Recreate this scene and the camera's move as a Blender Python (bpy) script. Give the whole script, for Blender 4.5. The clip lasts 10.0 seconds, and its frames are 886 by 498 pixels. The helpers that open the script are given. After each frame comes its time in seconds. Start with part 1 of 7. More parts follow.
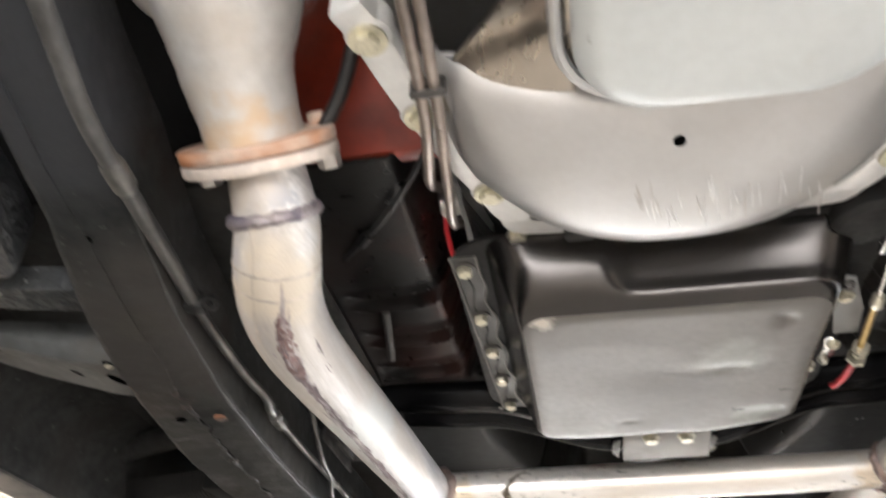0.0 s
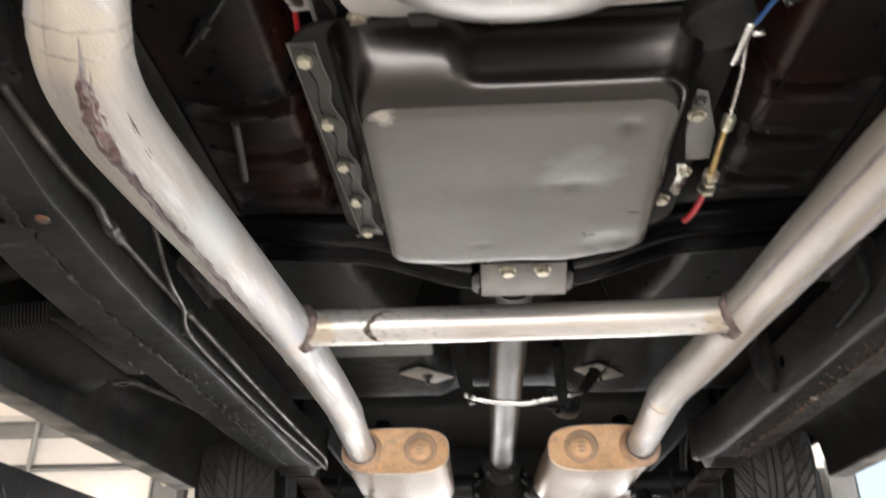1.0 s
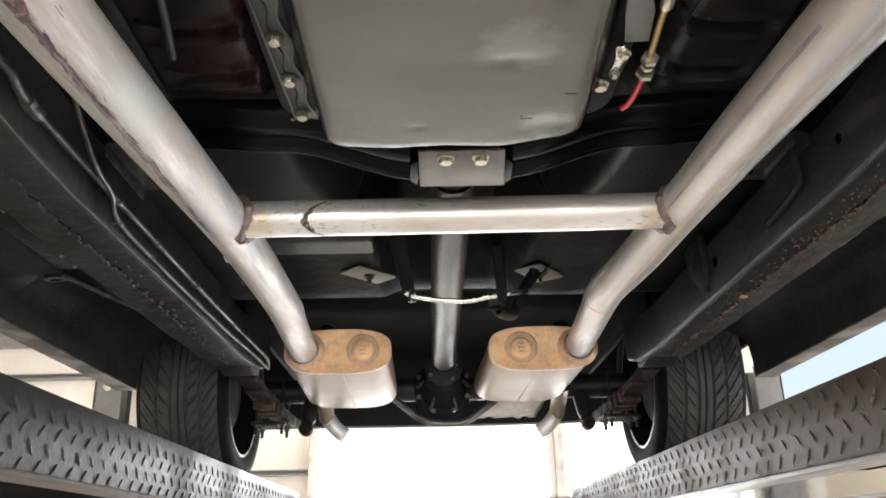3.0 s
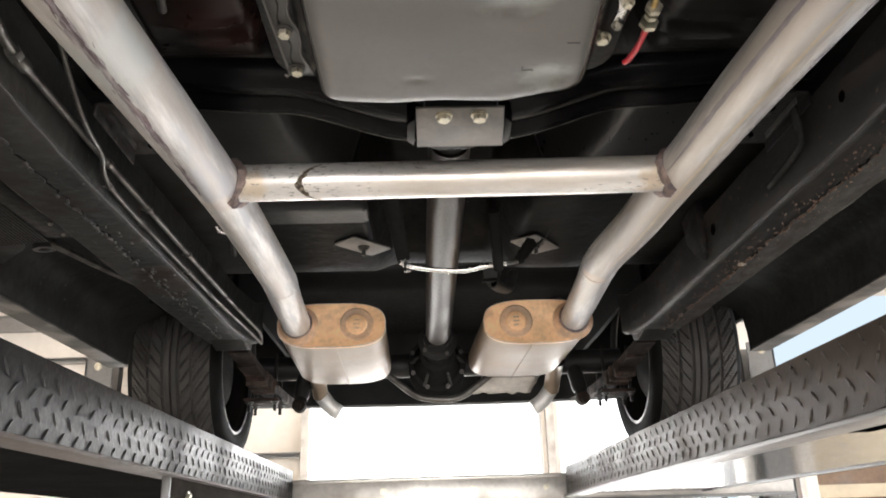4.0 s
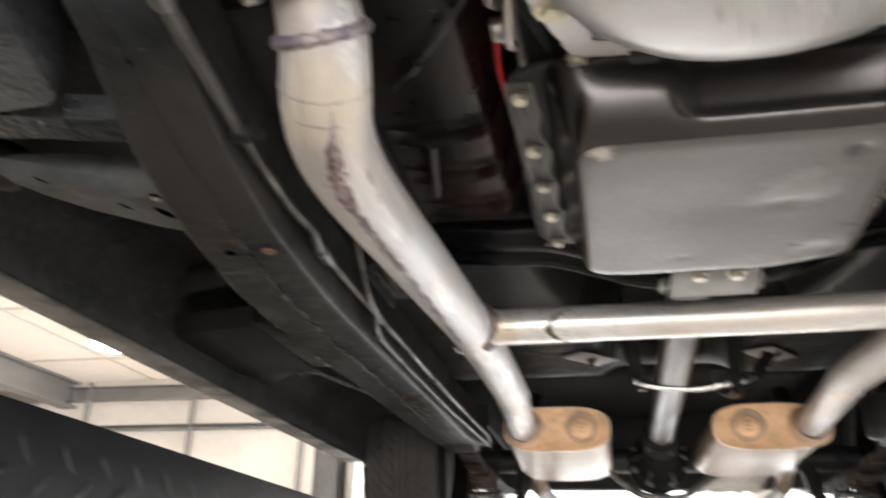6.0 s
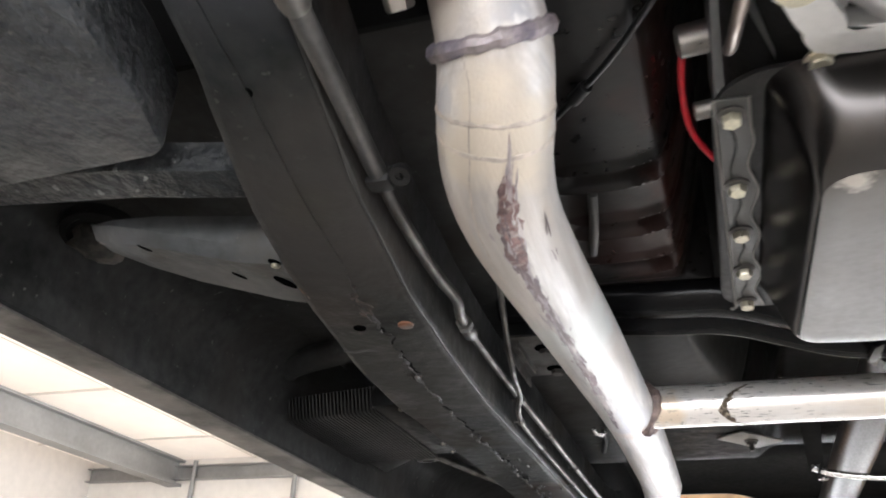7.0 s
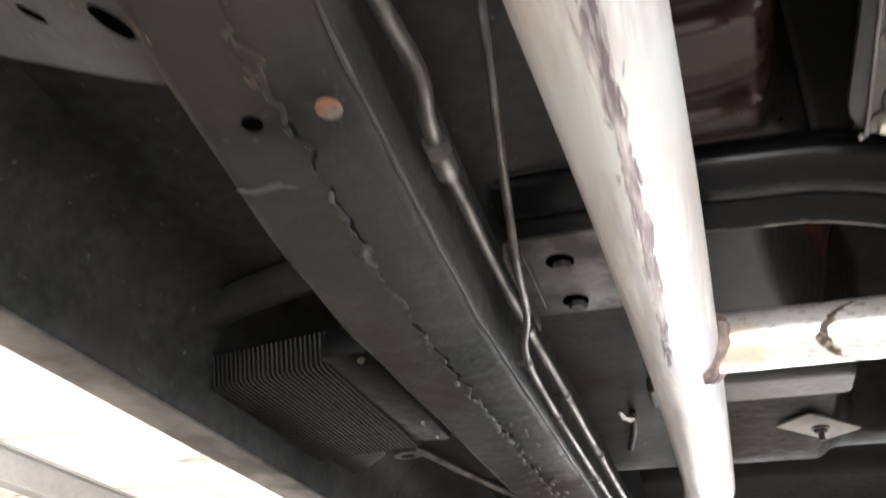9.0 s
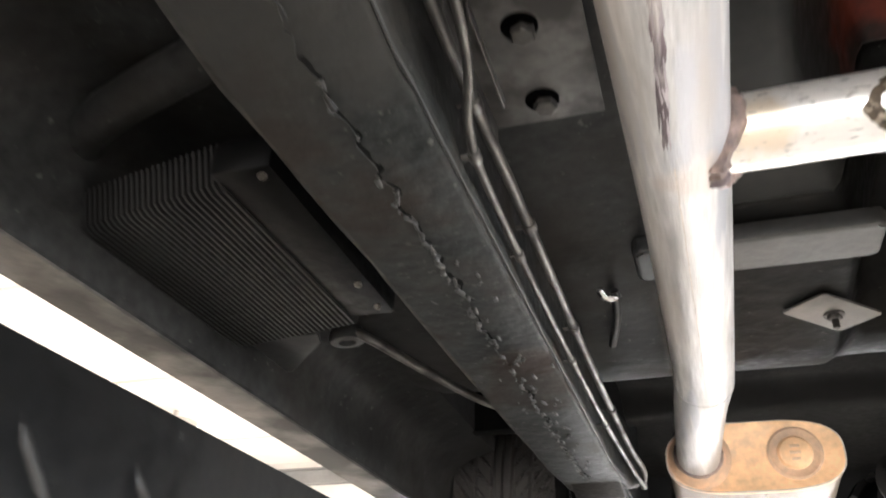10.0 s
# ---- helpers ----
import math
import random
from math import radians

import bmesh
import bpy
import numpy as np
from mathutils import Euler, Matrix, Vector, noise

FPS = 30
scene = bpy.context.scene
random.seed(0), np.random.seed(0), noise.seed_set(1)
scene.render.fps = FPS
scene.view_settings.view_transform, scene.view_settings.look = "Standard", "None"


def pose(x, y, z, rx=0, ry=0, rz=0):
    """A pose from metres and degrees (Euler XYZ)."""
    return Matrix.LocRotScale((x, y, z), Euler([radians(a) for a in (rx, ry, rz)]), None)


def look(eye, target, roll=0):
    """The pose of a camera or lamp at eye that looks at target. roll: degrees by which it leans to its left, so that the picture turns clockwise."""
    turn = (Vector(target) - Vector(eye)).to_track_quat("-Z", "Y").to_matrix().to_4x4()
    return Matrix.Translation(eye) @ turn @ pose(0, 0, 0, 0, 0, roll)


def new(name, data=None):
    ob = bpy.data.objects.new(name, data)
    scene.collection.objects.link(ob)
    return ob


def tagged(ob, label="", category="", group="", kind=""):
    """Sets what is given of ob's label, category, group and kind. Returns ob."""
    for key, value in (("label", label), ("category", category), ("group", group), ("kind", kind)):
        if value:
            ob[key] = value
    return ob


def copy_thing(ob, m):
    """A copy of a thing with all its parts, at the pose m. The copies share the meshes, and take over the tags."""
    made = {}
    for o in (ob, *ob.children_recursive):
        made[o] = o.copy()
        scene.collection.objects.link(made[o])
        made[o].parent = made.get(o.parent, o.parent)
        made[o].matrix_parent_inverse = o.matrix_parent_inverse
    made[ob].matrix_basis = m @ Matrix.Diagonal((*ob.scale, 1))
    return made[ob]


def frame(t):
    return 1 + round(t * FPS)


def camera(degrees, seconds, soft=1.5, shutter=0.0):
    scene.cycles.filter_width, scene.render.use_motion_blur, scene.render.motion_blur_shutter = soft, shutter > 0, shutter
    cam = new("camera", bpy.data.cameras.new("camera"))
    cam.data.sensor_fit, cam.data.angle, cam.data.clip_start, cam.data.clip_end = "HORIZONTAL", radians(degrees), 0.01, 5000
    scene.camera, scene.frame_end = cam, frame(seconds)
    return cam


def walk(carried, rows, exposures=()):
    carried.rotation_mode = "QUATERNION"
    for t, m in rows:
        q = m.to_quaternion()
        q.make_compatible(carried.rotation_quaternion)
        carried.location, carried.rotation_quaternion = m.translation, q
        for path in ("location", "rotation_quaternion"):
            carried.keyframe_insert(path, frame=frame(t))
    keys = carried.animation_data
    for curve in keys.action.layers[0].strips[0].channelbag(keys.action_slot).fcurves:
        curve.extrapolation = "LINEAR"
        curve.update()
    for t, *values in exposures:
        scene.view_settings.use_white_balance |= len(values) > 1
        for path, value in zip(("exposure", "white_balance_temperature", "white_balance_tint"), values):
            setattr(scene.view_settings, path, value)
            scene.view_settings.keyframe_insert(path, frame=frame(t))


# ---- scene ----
cam = camera(57.6, 10.0, soft=1.8, shutter=0.5)
PATH = [
    (0, (-0.127, 0.194, 1.579), (-0.409, 1.833, 2.69), 0.2),
    (0.5, (-0.091, 0.25, 1.55), (-0.272, 1.967, 2.56), -0.3),
    (1, (-0.065, 0.288, 1.518), (-0.15, 2.079, 2.403), -0.6),
    (1.5, (-0.049, 0.299, 1.501), (-0.073, 2.14, 2.281), -1.0),
    (2, (-0.042, 0.307, 1.49), (-0.032, 2.174, 2.207), -1.6),
    (3.5, (-0.054, 0.325, 1.478), (-0.012, 2.203, 2.165), -1.4),
    (4, (-0.059, 0.346, 1.459), (-0.003, 2.232, 2.121), -1.8),
    (4.5, (-0.062, 0.365, 1.454), (0.003, 2.258, 2.099), -2.2),
    (5, (-0.072, 0.342, 1.47), (-0.019, 2.232, 2.12), -2.5),
    (5.5, (-0.098, 0.267, 1.532), (-0.179, 2.143, 2.221), -1.9),
    (6, (-0.154, 0.223, 1.575), (-0.539, 2.022, 2.359), 1.3),
    (6.2, (-0.177, 0.236, 1.587), (-0.682, 1.987, 2.413), 2.7),
    (7.3, (-0.301, 0.412, 1.646), (-0.889, 2.067, 2.602), 2.8),
    (7.5, (-0.33, 0.448, 1.642), (-0.875, 2.106, 2.618), 1.9),
    (8, (-0.38, 0.533, 1.647), (-0.886, 2.176, 2.669), 1.1),
    (8.5, (-0.379, 0.65, 1.65), (-0.91, 2.263, 2.708), 1.8),
    (9, (-0.36, 0.736, 1.639), (-0.93, 2.344, 2.683), 2.1),
    (9.5, (-0.362, 0.87, 1.605), (-0.974, 2.485, 2.614), 2.3),
    (10, (-0.393, 1.001, 1.61), (-0.939, 2.655, 2.594), 1.6),
]
EXPOSURES = [(0, 0.88, 6200, 10), (0.8, 0.61, 6200, 10), (1.5, 0.61, 6225, 10), (2.0, 0.52, 6250, 10), (3.3, 0.41, 6280, 10), (4.0, 0.37, 6290, 10), (4.6, 0.34, 6290, 10), (5.5, 0.44, 6250, 10), (6.2, 0.48, 6180, 10), (7.4, 0.90, 5850, 10), (8.0, 1.18, 6000, 10), (8.5, 1.33, 6060, 10), (9.0, 1.36, 6120, 10), (9.5, 1.32, 6150, 10), (10.0, 1.14, 6200, 10)]
walk(cam, [(t, look(eye, target, roll)) for t, eye, target, roll in PATH], EXPOSURES)

# ---- light ----
world = bpy.data.worlds.new("sky")
scene.world = world
world.use_nodes = True
wn = world.node_tree
sky = wn.nodes.new("ShaderNodeTexSky")
sky.sky_type = "NISHITA"
sky.sun_disc = False
sky.air_density, sky.dust_density = 1.0, 4.0
sky.sun_elevation, sky.sun_rotation = radians(52), radians(150)
wn.nodes["Background"].inputs["Strength"].default_value = 0.15
wn.links.new(sky.outputs["Color"], wn.nodes["Background"].inputs["Color"])

sun = new("sun", bpy.data.lights.new("sun", "SUN"))
sun.data.energy, sun.data.angle, sun.data.color = 4.0, radians(0.5), (1.0, 0.95, 0.88)
sun.matrix_world = look((6, -8, 13), (0, 0, 0))


def area_lamp(name, eye, target, sx, sy, watts, colour=(1, 1, 1)):
    lamp = new(name, bpy.data.lights.new(name, "AREA"))
    lamp.data.shape, lamp.data.size, lamp.data.size_y = "RECTANGLE", sx, sy
    lamp.data.energy, lamp.data.color = watts, colour
    lamp.matrix_world = look(eye, target)
    return lamp


# daylight in the hall's openings; front and side doors are unseen, added for light
area_lamp("daylight_rear_door", (0, 8.85, 1.9), (0, 0, 1.2), 6.0, 3.4, 420, (1.0, 0.97, 0.93))
area_lamp("daylight_unseen_front_door", (0, -5.85, 1.9), (0, 2, 1.0), 5.5, 3.4, 420, (1.0, 0.95, 0.9))
area_lamp("daylight_unseen_side_door", (5.9, 2.5, 1.9), (0, 2, 1.2), 6.0, 3.2, 260, (0.95, 0.97, 1.0))


# ---- materials ----
def mat(name, base, rough=0.5, metal=0.0, vary=0.25, scale=6.0, fine=60.0, bump=0.1, bump_scale=80.0, stretch=(1, 1, 1),
        stain=None, stain_scale=5.0, stain_at=0.58, stain_rough=0.6, stain_metal=None, soft=0.08, piece=0.0, spec=0.5, spots=(), flecks=None, rough_vary=1.0):
    """A surface with a coarse and a fine variation, an optional stain colour in patches, and a fine relief."""
    m = bpy.data.materials.new(name)
    m.use_nodes = True
    n, l = m.node_tree.nodes, m.node_tree.links
    b = n["Principled BSDF"]
    b.inputs["Specular IOR Level"].default_value = spec
    tc = n.new("ShaderNodeTexCoord")
    mp = n.new("ShaderNodeMapping")
    mp.inputs["Scale"].default_value = stretch
    l.new(tc.outputs["Object"], mp.inputs["Vector"])

    def noise_at(sc, detail=4.0):
        t = n.new("ShaderNodeTexNoise")
        t.inputs["Scale"].default_value, t.inputs["Detail"].default_value = sc, detail
        l.new(mp.outputs["Vector"], t.inputs["Vector"])
        return t.outputs["Fac"]

    def ramp(src, lo, hi, a, c):
        r = n.new("ShaderNodeMapRange")
        r.inputs["From Min"].default_value, r.inputs["From Max"].default_value = lo, hi
        r.inputs["To Min"].default_value, r.inputs["To Max"].default_value = a, c
        l.new(src, r.inputs["Value"])
        return r.outputs["Result"]

    def mul(a, c):
        k = n.new("ShaderNodeMath")
        k.operation = "MULTIPLY"
        l.new(a, k.inputs[0])
        l.new(c, k.inputs[1])
        return k.outputs[0]

    coarse, grain = noise_at(scale), noise_at(fine, 6.0)
    shade = mul(ramp(coarse, 0.3, 0.7, 1 - vary, 1 + vary), ramp(grain, 0.3, 0.7, 1 - vary * 0.6, 1 + vary * 0.6))
    if piece:
        oi = n.new("ShaderNodeObjectInfo")
        shade = mul(shade, ramp(oi.outputs["Random"], 0, 1, 1 - piece, 1 + piece))
    mixer = n.new("ShaderNodeMix")
    mixer.data_type, mixer.blend_type = "RGBA", "MULTIPLY"
    mixer.inputs["Factor"].default_value = 1.0
    mixer.inputs["A"].default_value = (*base, 1)
    l.new(shade, mixer.inputs["B"])
    colour = mixer.outputs["Result"]
    r_out = ramp(grain, 0.25, 0.75, max(0.03, rough - 0.1 * rough_vary), min(1, rough + 0.12 * rough_vary))
    if flecks:
        # scattered flecks: colour, size of its pattern, share of the surface left clean
        k = n.new("ShaderNodeMix")
        k.data_type = "RGBA"
        k.inputs["B"].default_value = (*flecks[0], 1)
        l.new(ramp(noise_at(flecks[1], 3.0), flecks[2], flecks[2] + 0.05, 0, 1), k.inputs["Factor"])
        l.new(colour, k.inputs["A"])
        colour = k.outputs["Result"]
    b.inputs["Metallic"].default_value = metal
    if stain:
        mask = ramp(noise_at(stain_scale, 7.0), stain_at - soft, stain_at + soft, 0, 1)
        k = n.new("ShaderNodeMix")
        k.data_type = "RGBA"
        k.inputs["B"].default_value = (*stain, 1)
        l.new(mask, k.inputs["Factor"])
        l.new(colour, k.inputs["A"])
        colour = k.outputs["Result"]
        k2 = n.new("ShaderNodeMix")
        k2.inputs["B"].default_value = stain_rough
        l.new(mask, k2.inputs["Factor"])
        l.new(r_out, k2.inputs["A"])
        r_out = k2.outputs["Result"]
        if stain_metal is not None:
            l.new(ramp(mask, 0, 1, metal, stain_metal), b.inputs["Metallic"])
    for x, y, z, r, tint in spots:
        off = n.new("ShaderNodeVectorMath")
        off.operation = "DISTANCE"
        off.inputs[1].default_value = (x, y, z)
        l.new(tc.outputs["Object"], off.inputs[0])
        ns = n.new("ShaderNodeTexNoise")
        ns.inputs["Scale"].default_value, ns.inputs["Detail"].default_value = 1.6 / r, 6.0
        l.new(tc.outputs["Object"], ns.inputs["Vector"])
        wob = n.new("ShaderNodeMath")
        wob.operation = "MULTIPLY_ADD"
        wob.inputs[1].default_value = r * 1.6
        l.new(ns.outputs["Fac"], wob.inputs[0])
        l.new(off.outputs["Value"], wob.inputs[2])
        k = n.new("ShaderNodeMix")
        k.data_type = "RGBA"
        k.inputs["B"].default_value = (*tint, 1)
        l.new(ramp(wob.outputs[0], r * 1.35, r * 1.95, 1, 0), k.inputs["Factor"])
        l.new(colour, k.inputs["A"])
        colour = k.outputs["Result"]
    l.new(colour, b.inputs["Base Color"])
    l.new(r_out, b.inputs["Roughness"])
    if bump:
        bp = n.new("ShaderNodeBump")
        bp.inputs["Strength"].default_value, bp.inputs["Distance"].default_value = min(1.0, bump), 0.002 * max(1.0, bump)
        l.new(noise_at(bump_scale, 5.0), bp.inputs["Height"])
        l.new(bp.outputs["Normal"], b.inputs["Normal"])
    return m


def glow(name, colour, strength):
    m = bpy.data.materials.new(name)
    m.use_nodes = True
    n = m.node_tree.nodes
    e = n.new("ShaderNodeEmission")
    e.inputs["Color"].default_value, e.inputs["Strength"].default_value = (*colour, 1), strength
    m.node_tree.links.new(e.outputs[0], n["Material Output"].inputs["Surface"])
    return m


UNDERCOAT = mat("black_undercoat", (0.019, 0.0187, 0.0182), 0.45, 0, 0.4, 7, 90, 0.6, 120, stain=(0.026, 0.024, 0.022), stain_scale=4, stain_at=0.6, spec=0.22, flecks=((0.09, 0.088, 0.08), 90, 0.66))
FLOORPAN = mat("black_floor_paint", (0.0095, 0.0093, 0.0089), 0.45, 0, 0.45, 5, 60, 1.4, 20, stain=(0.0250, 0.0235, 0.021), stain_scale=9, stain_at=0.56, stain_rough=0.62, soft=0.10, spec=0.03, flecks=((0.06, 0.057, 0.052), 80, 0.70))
TUNNEL = mat("overspray_on_floor_paint", (0.0100, 0.0094, 0.0091), 0.32, 0, 0.4, 5, 60, 0.15, 70, stain=(0.026, 0.014, 0.012), stain_scale=6, stain_at=0.6, stain_rough=0.32, soft=0.12, spec=0.24, spots=((-0.30, 1.25, 2.10, 0.09, (0.027, 0.0135, 0.0115)), (-0.25, 0.95, 2.15, 0.08, (0.034, 0.012, 0.009)), (-0.26, 1.12, 2.14, 0.06, (0.040, 0.013, 0.010)), (-0.20, 1.275, 2.2, 0.05, (0.11, 0.035, 0.026))))
RAILCOAT = mat("rail_undercoat", (0.0325, 0.0340, 0.0332), 0.48, 0.0, 0.6, 9, 60, 1.1, 52, stain=(0.036, 0.031, 0.027), stain_scale=9, stain_at=0.58, stain_rough=0.7, soft=0.06, spec=0.08, flecks=((0.085, 0.083, 0.078), 110, 0.65), spots=((-0.567, 0.993, 1.946, 0.016, (0.070, 0.055, 0.047)), (-0.605, 1.00, 1.94, 0.05, (0.046, 0.040, 0.036)), (-0.59, 0.92, 1.955, 0.05, (0.044, 0.040, 0.037)), (-0.55, 0.86, 1.96, 0.14, (0.050, 0.047, 0.044)), (-0.548, 0.84, 1.96, 0.03, (0.050, 0.047, 0.042)), (-0.625, 0.965, 1.945, 0.012, (0.16, 0.085, 0.055)), (-0.48, 0.55, 2.0, 0.17, (0.046, 0.048, 0.052)), (-0.57, 1.18, 1.945, 0.17, (0.045, 0.044, 0.041)), (-0.57, 1.85, 1.945, 0.05, (0.030, 0.022, 0.018))))
RUSTYRAIL = mat("worn_rail_paint", (0.018, 0.0175, 0.017), 0.46, 0.0, 0.3, 9, 60, 0.6, 60, (1, 0.5, 1), stain=(0.058, 0.044, 0.037), stain_scale=22, stain_at=0.63, stain_rough=0.85, spec=0.28, flecks=((0.10, 0.072, 0.058), 70, 0.67))
GREYCOAT = mat("dull_grey_paint", (0.068, 0.0725, 0.073), 0.50, 0, 0.4, 8, 60, 1.5, 40, stain=(0.062, 0.057, 0.049), stain_scale=12, stain_at=0.6, spots=((-0.78, 0.90, 1.99, 0.03, (0.11, 0.115, 0.12)),), spec=0.35, flecks=((0.18, 0.17, 0.16), 90, 0.68))
SILLMETAL = mat("sill_steel", (0.16, 0.145, 0.13), 0.5, 0.3, 0.35, 12, 110, 0.3, 120, stain=(0.05, 0.045, 0.04), stain_scale=9, stain_at=0.5)
RED = mat("red_body_paint", (0.27, 0.032, 0.014), 0.35, 0, 0.3, 6, 50, 0.15, 60, stain=(0.07, 0.014, 0.01), stain_scale=5, stain_at=0.56)
EXHAUST = mat("aluminised_pipe", (0.59, 0.58, 0.572), 0.45, 0.34, 0.32, 9, 34, 0.25, 70, (7, 0.6, 7), stain=(0.505, 0.46, 0.41), stain_scale=2.8, stain_at=0.53, stain_rough=0.46, soft=0.10, flecks=((0.47, 0.475, 0.50), 5, 0.56), spots=((-0.37, 0.76, 1.95, 0.05, (0.62, 0.555, 0.46)), (-0.37, 1.53, 1.96, 0.03, (0.58, 0.52, 0.48)), (0.36, 1.53, 1.96, 0.03, (0.56, 0.48, 0.42)), (0.32, 2.02, 1.97, 0.03, (0.60, 0.52, 0.44)), (-0.39, 1.08, 1.93, 0.07, (0.55, 0.56, 0.545))))
CROSSPIPE = mat("bare_crossover_pipe", (0.93, 0.905, 0.875), 0.32, 0.6, 0.10, 5, 60, 0.08, 90, (1, 6, 6), stain=(0.68, 0.60, 0.50), stain_scale=3, stain_at=0.62, stain_rough=0.42, soft=0.14, spots=((-0.325, 1.51, 1.98, 0.03, (0.80, 0.70, 0.57)), (0.32, 1.51, 1.98, 0.03, (0.80, 0.70, 0.57))))
MANIFOLD = mat("manifold_coating", (0.64, 0.625, 0.605), 0.50, 0.3, 0.12, 9, 80, 1.0, 22, stain=(0.58, 0.50, 0.40), stain_scale=7, stain_at=0.66, stain_rough=0.55, soft=0.12, spots=((-0.375, 0.67, 2.03, 0.04, (0.66, 0.50, 0.34)),))
FLANGERUST = mat("rusted_flange", (0.56, 0.45, 0.37), 0.6, 0.15, 0.25, 14, 90, 0.5, 140, stain=(0.50, 0.22, 0.10), stain_scale=11, stain_at=0.56, stain_rough=0.8)
SCORCH = mat("scorched_seam", (0.17, 0.125, 0.135), 0.5, 0.3, 0.45, 40, 160, 0.6, 200, (1, 0.12, 1), stain=(0.50, 0.46, 0.45), stain_scale=110, stain_at=0.56, stain_rough=0.4, stain_metal=0.4, soft=0.09)
BLOOM = mat("faded_heat_bloom", (0.36, 0.32, 0.335), 0.45, 0.35, 0.3, 40, 160, 0.3, 160, (1, 0.2, 1))
BURNRED = mat("burnt_red_scale", (0.17, 0.10, 0.095), 0.5, 0.25, 0.45, 40, 160, 0.6, 200, stain=(0.42, 0.36, 0.34), stain_scale=110, stain_at=0.6)
STRAWTINT = mat("straw_highlight_tint", (0.62, 0.545, 0.43), 0.42, 0.35, 0.2, 9, 34, 0.1, 70, (7, 0.6, 7))
WELD = mat("weld_bead", (0.29, 0.22, 0.195), 0.5, 0.45, 0.45, 60, 200, 0.9, 260, stain=(0.17, 0.14, 0.15), stain_scale=40, stain_at=0.54)
MUFFLERFACE = mat("heat_tinted_muffler_end", (0.96, 0.62, 0.35), 0.42, 0.12, 0.2, 12, 90, 0.3, 120, stain=(0.62, 0.40, 0.25), stain_scale=14, stain_at=0.68, spots=((-0.405, 2.50, 1.995, 0.055, (0.56, 0.44, 0.35)), (0.362, 2.50, 1.995, 0.055, (0.56, 0.44, 0.35))))
BOSSBROWN = mat("darker_brown_steel", (0.70, 0.465, 0.30), 0.5, 0.12, 0.2, 20, 110, 0.3, 120, stain=(0.54, 0.38, 0.27), stain_scale=22, stain_at=0.55)
MUFFLERBODY = mat("dull_muffler_shell", (0.215, 0.167, 0.122), 0.38, 0.45, 0.10, 5, 80, 0.1, 100, (1, 3, 3), stain=(0.31, 0.235, 0.175), stain_scale=3, stain_at=0.56, soft=0.2)
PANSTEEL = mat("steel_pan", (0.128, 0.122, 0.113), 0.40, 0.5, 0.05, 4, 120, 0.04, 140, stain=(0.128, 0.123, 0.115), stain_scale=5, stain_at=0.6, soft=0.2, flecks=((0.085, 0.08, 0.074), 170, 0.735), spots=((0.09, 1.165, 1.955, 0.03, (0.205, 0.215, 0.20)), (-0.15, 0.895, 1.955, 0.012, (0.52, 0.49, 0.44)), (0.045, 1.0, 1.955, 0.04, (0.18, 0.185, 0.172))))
# darker than the pan bottom: shade under the bell is put into the colour
PANWALL = mat("shaded_pan_wall_steel", (0.064, 0.060, 0.058), 0.24, 0.95, 0.03, 3, 30, 0.0, 140, rough_vary=0.1)
CASEDARK = mat("dark_case_casting", (0.018, 0.0176, 0.017), 0.5, 0.0, 0.3, 14, 120, 0.5, 130, spec=0.2)
ALUM = mat("cast_aluminium", (0.55, 0.55, 0.55), 0.40, 0.82, 0.05, 6, 140, 0.05, 200, stain=(0.43, 0.425, 0.415), stain_scale=7, stain_at=0.6, stain_rough=0.35, soft=0.2, rough_vary=0.2)
# brown tint paints warm reflections onto the flank
ALUMWARM = mat("reflection_tinted_aluminium", (0.44, 0.395, 0.335), 0.28, 0.95, 0.06, 6, 140, 0.05, 200, (1, 0.3, 1), rough_vary=0.2)
ALUMEDGE = mat("bright_cast_flange", (0.76, 0.76, 0.75), 0.45, 0.4, 0.08, 12, 140, 0.15, 200)
SUMP = mat("painted_engine_sump", (0.57, 0.60, 0.60), 0.36, 0.1, 0.05, 4, 100, 0.04, 120, stain=(0.50, 0.49, 0.43), stain_scale=9, stain_at=0.70)
ZINC = mat("zinc_bolt", (0.56, 0.53, 0.43), 0.33, 0.85, 0.2, 60, 300, 0.1, 300)
YELLOWZINC = mat("yellow_zinc_bolt", (0.60, 0.57, 0.44), 0.36, 0.7, 0.2, 60, 300, 0.1, 300)
DULLZINC = mat("dull_zinc_bolt", (0.30, 0.28, 0.24), 0.40, 0.7, 0.3, 60, 300, 0.2, 300)
DARKBOLT = mat("grimy_bolt", (0.07, 0.065, 0.06), 0.45, 0.5, 0.3, 60, 300, 0.3, 300)
LINE = mat("painted_steel_line", (0.13, 0.125, 0.115), 0.38, 0.6, 0.25, 30, 120, 0.1, 200, stain=(0.07, 0.065, 0.06), stain_scale=20, stain_at=0.55)
BROWNLINE = mat("tarnished_cooler_line", (0.29, 0.245, 0.215), 0.35, 0.75, 0.25, 20, 120, 0.1, 200)
BRASS = mat("brass_fitting", (0.55, 0.40, 0.18), 0.35, 0.9, 0.2, 60, 200, 0.1, 200)
CHROME = mat("bright_steel", (0.70, 0.69, 0.67), 0.22, 1.0, 0.1, 30, 120, 0.05, 200)
SHAFT = mat("driveshaft_steel", (0.031, 0.027, 0.024), 0.36, 0.4, 0.12, 6, 90, 0.08, 120, (4, 1, 4), stain=(0.052, 0.043, 0.037), stain_scale=4, stain_at=0.58, soft=0.16)
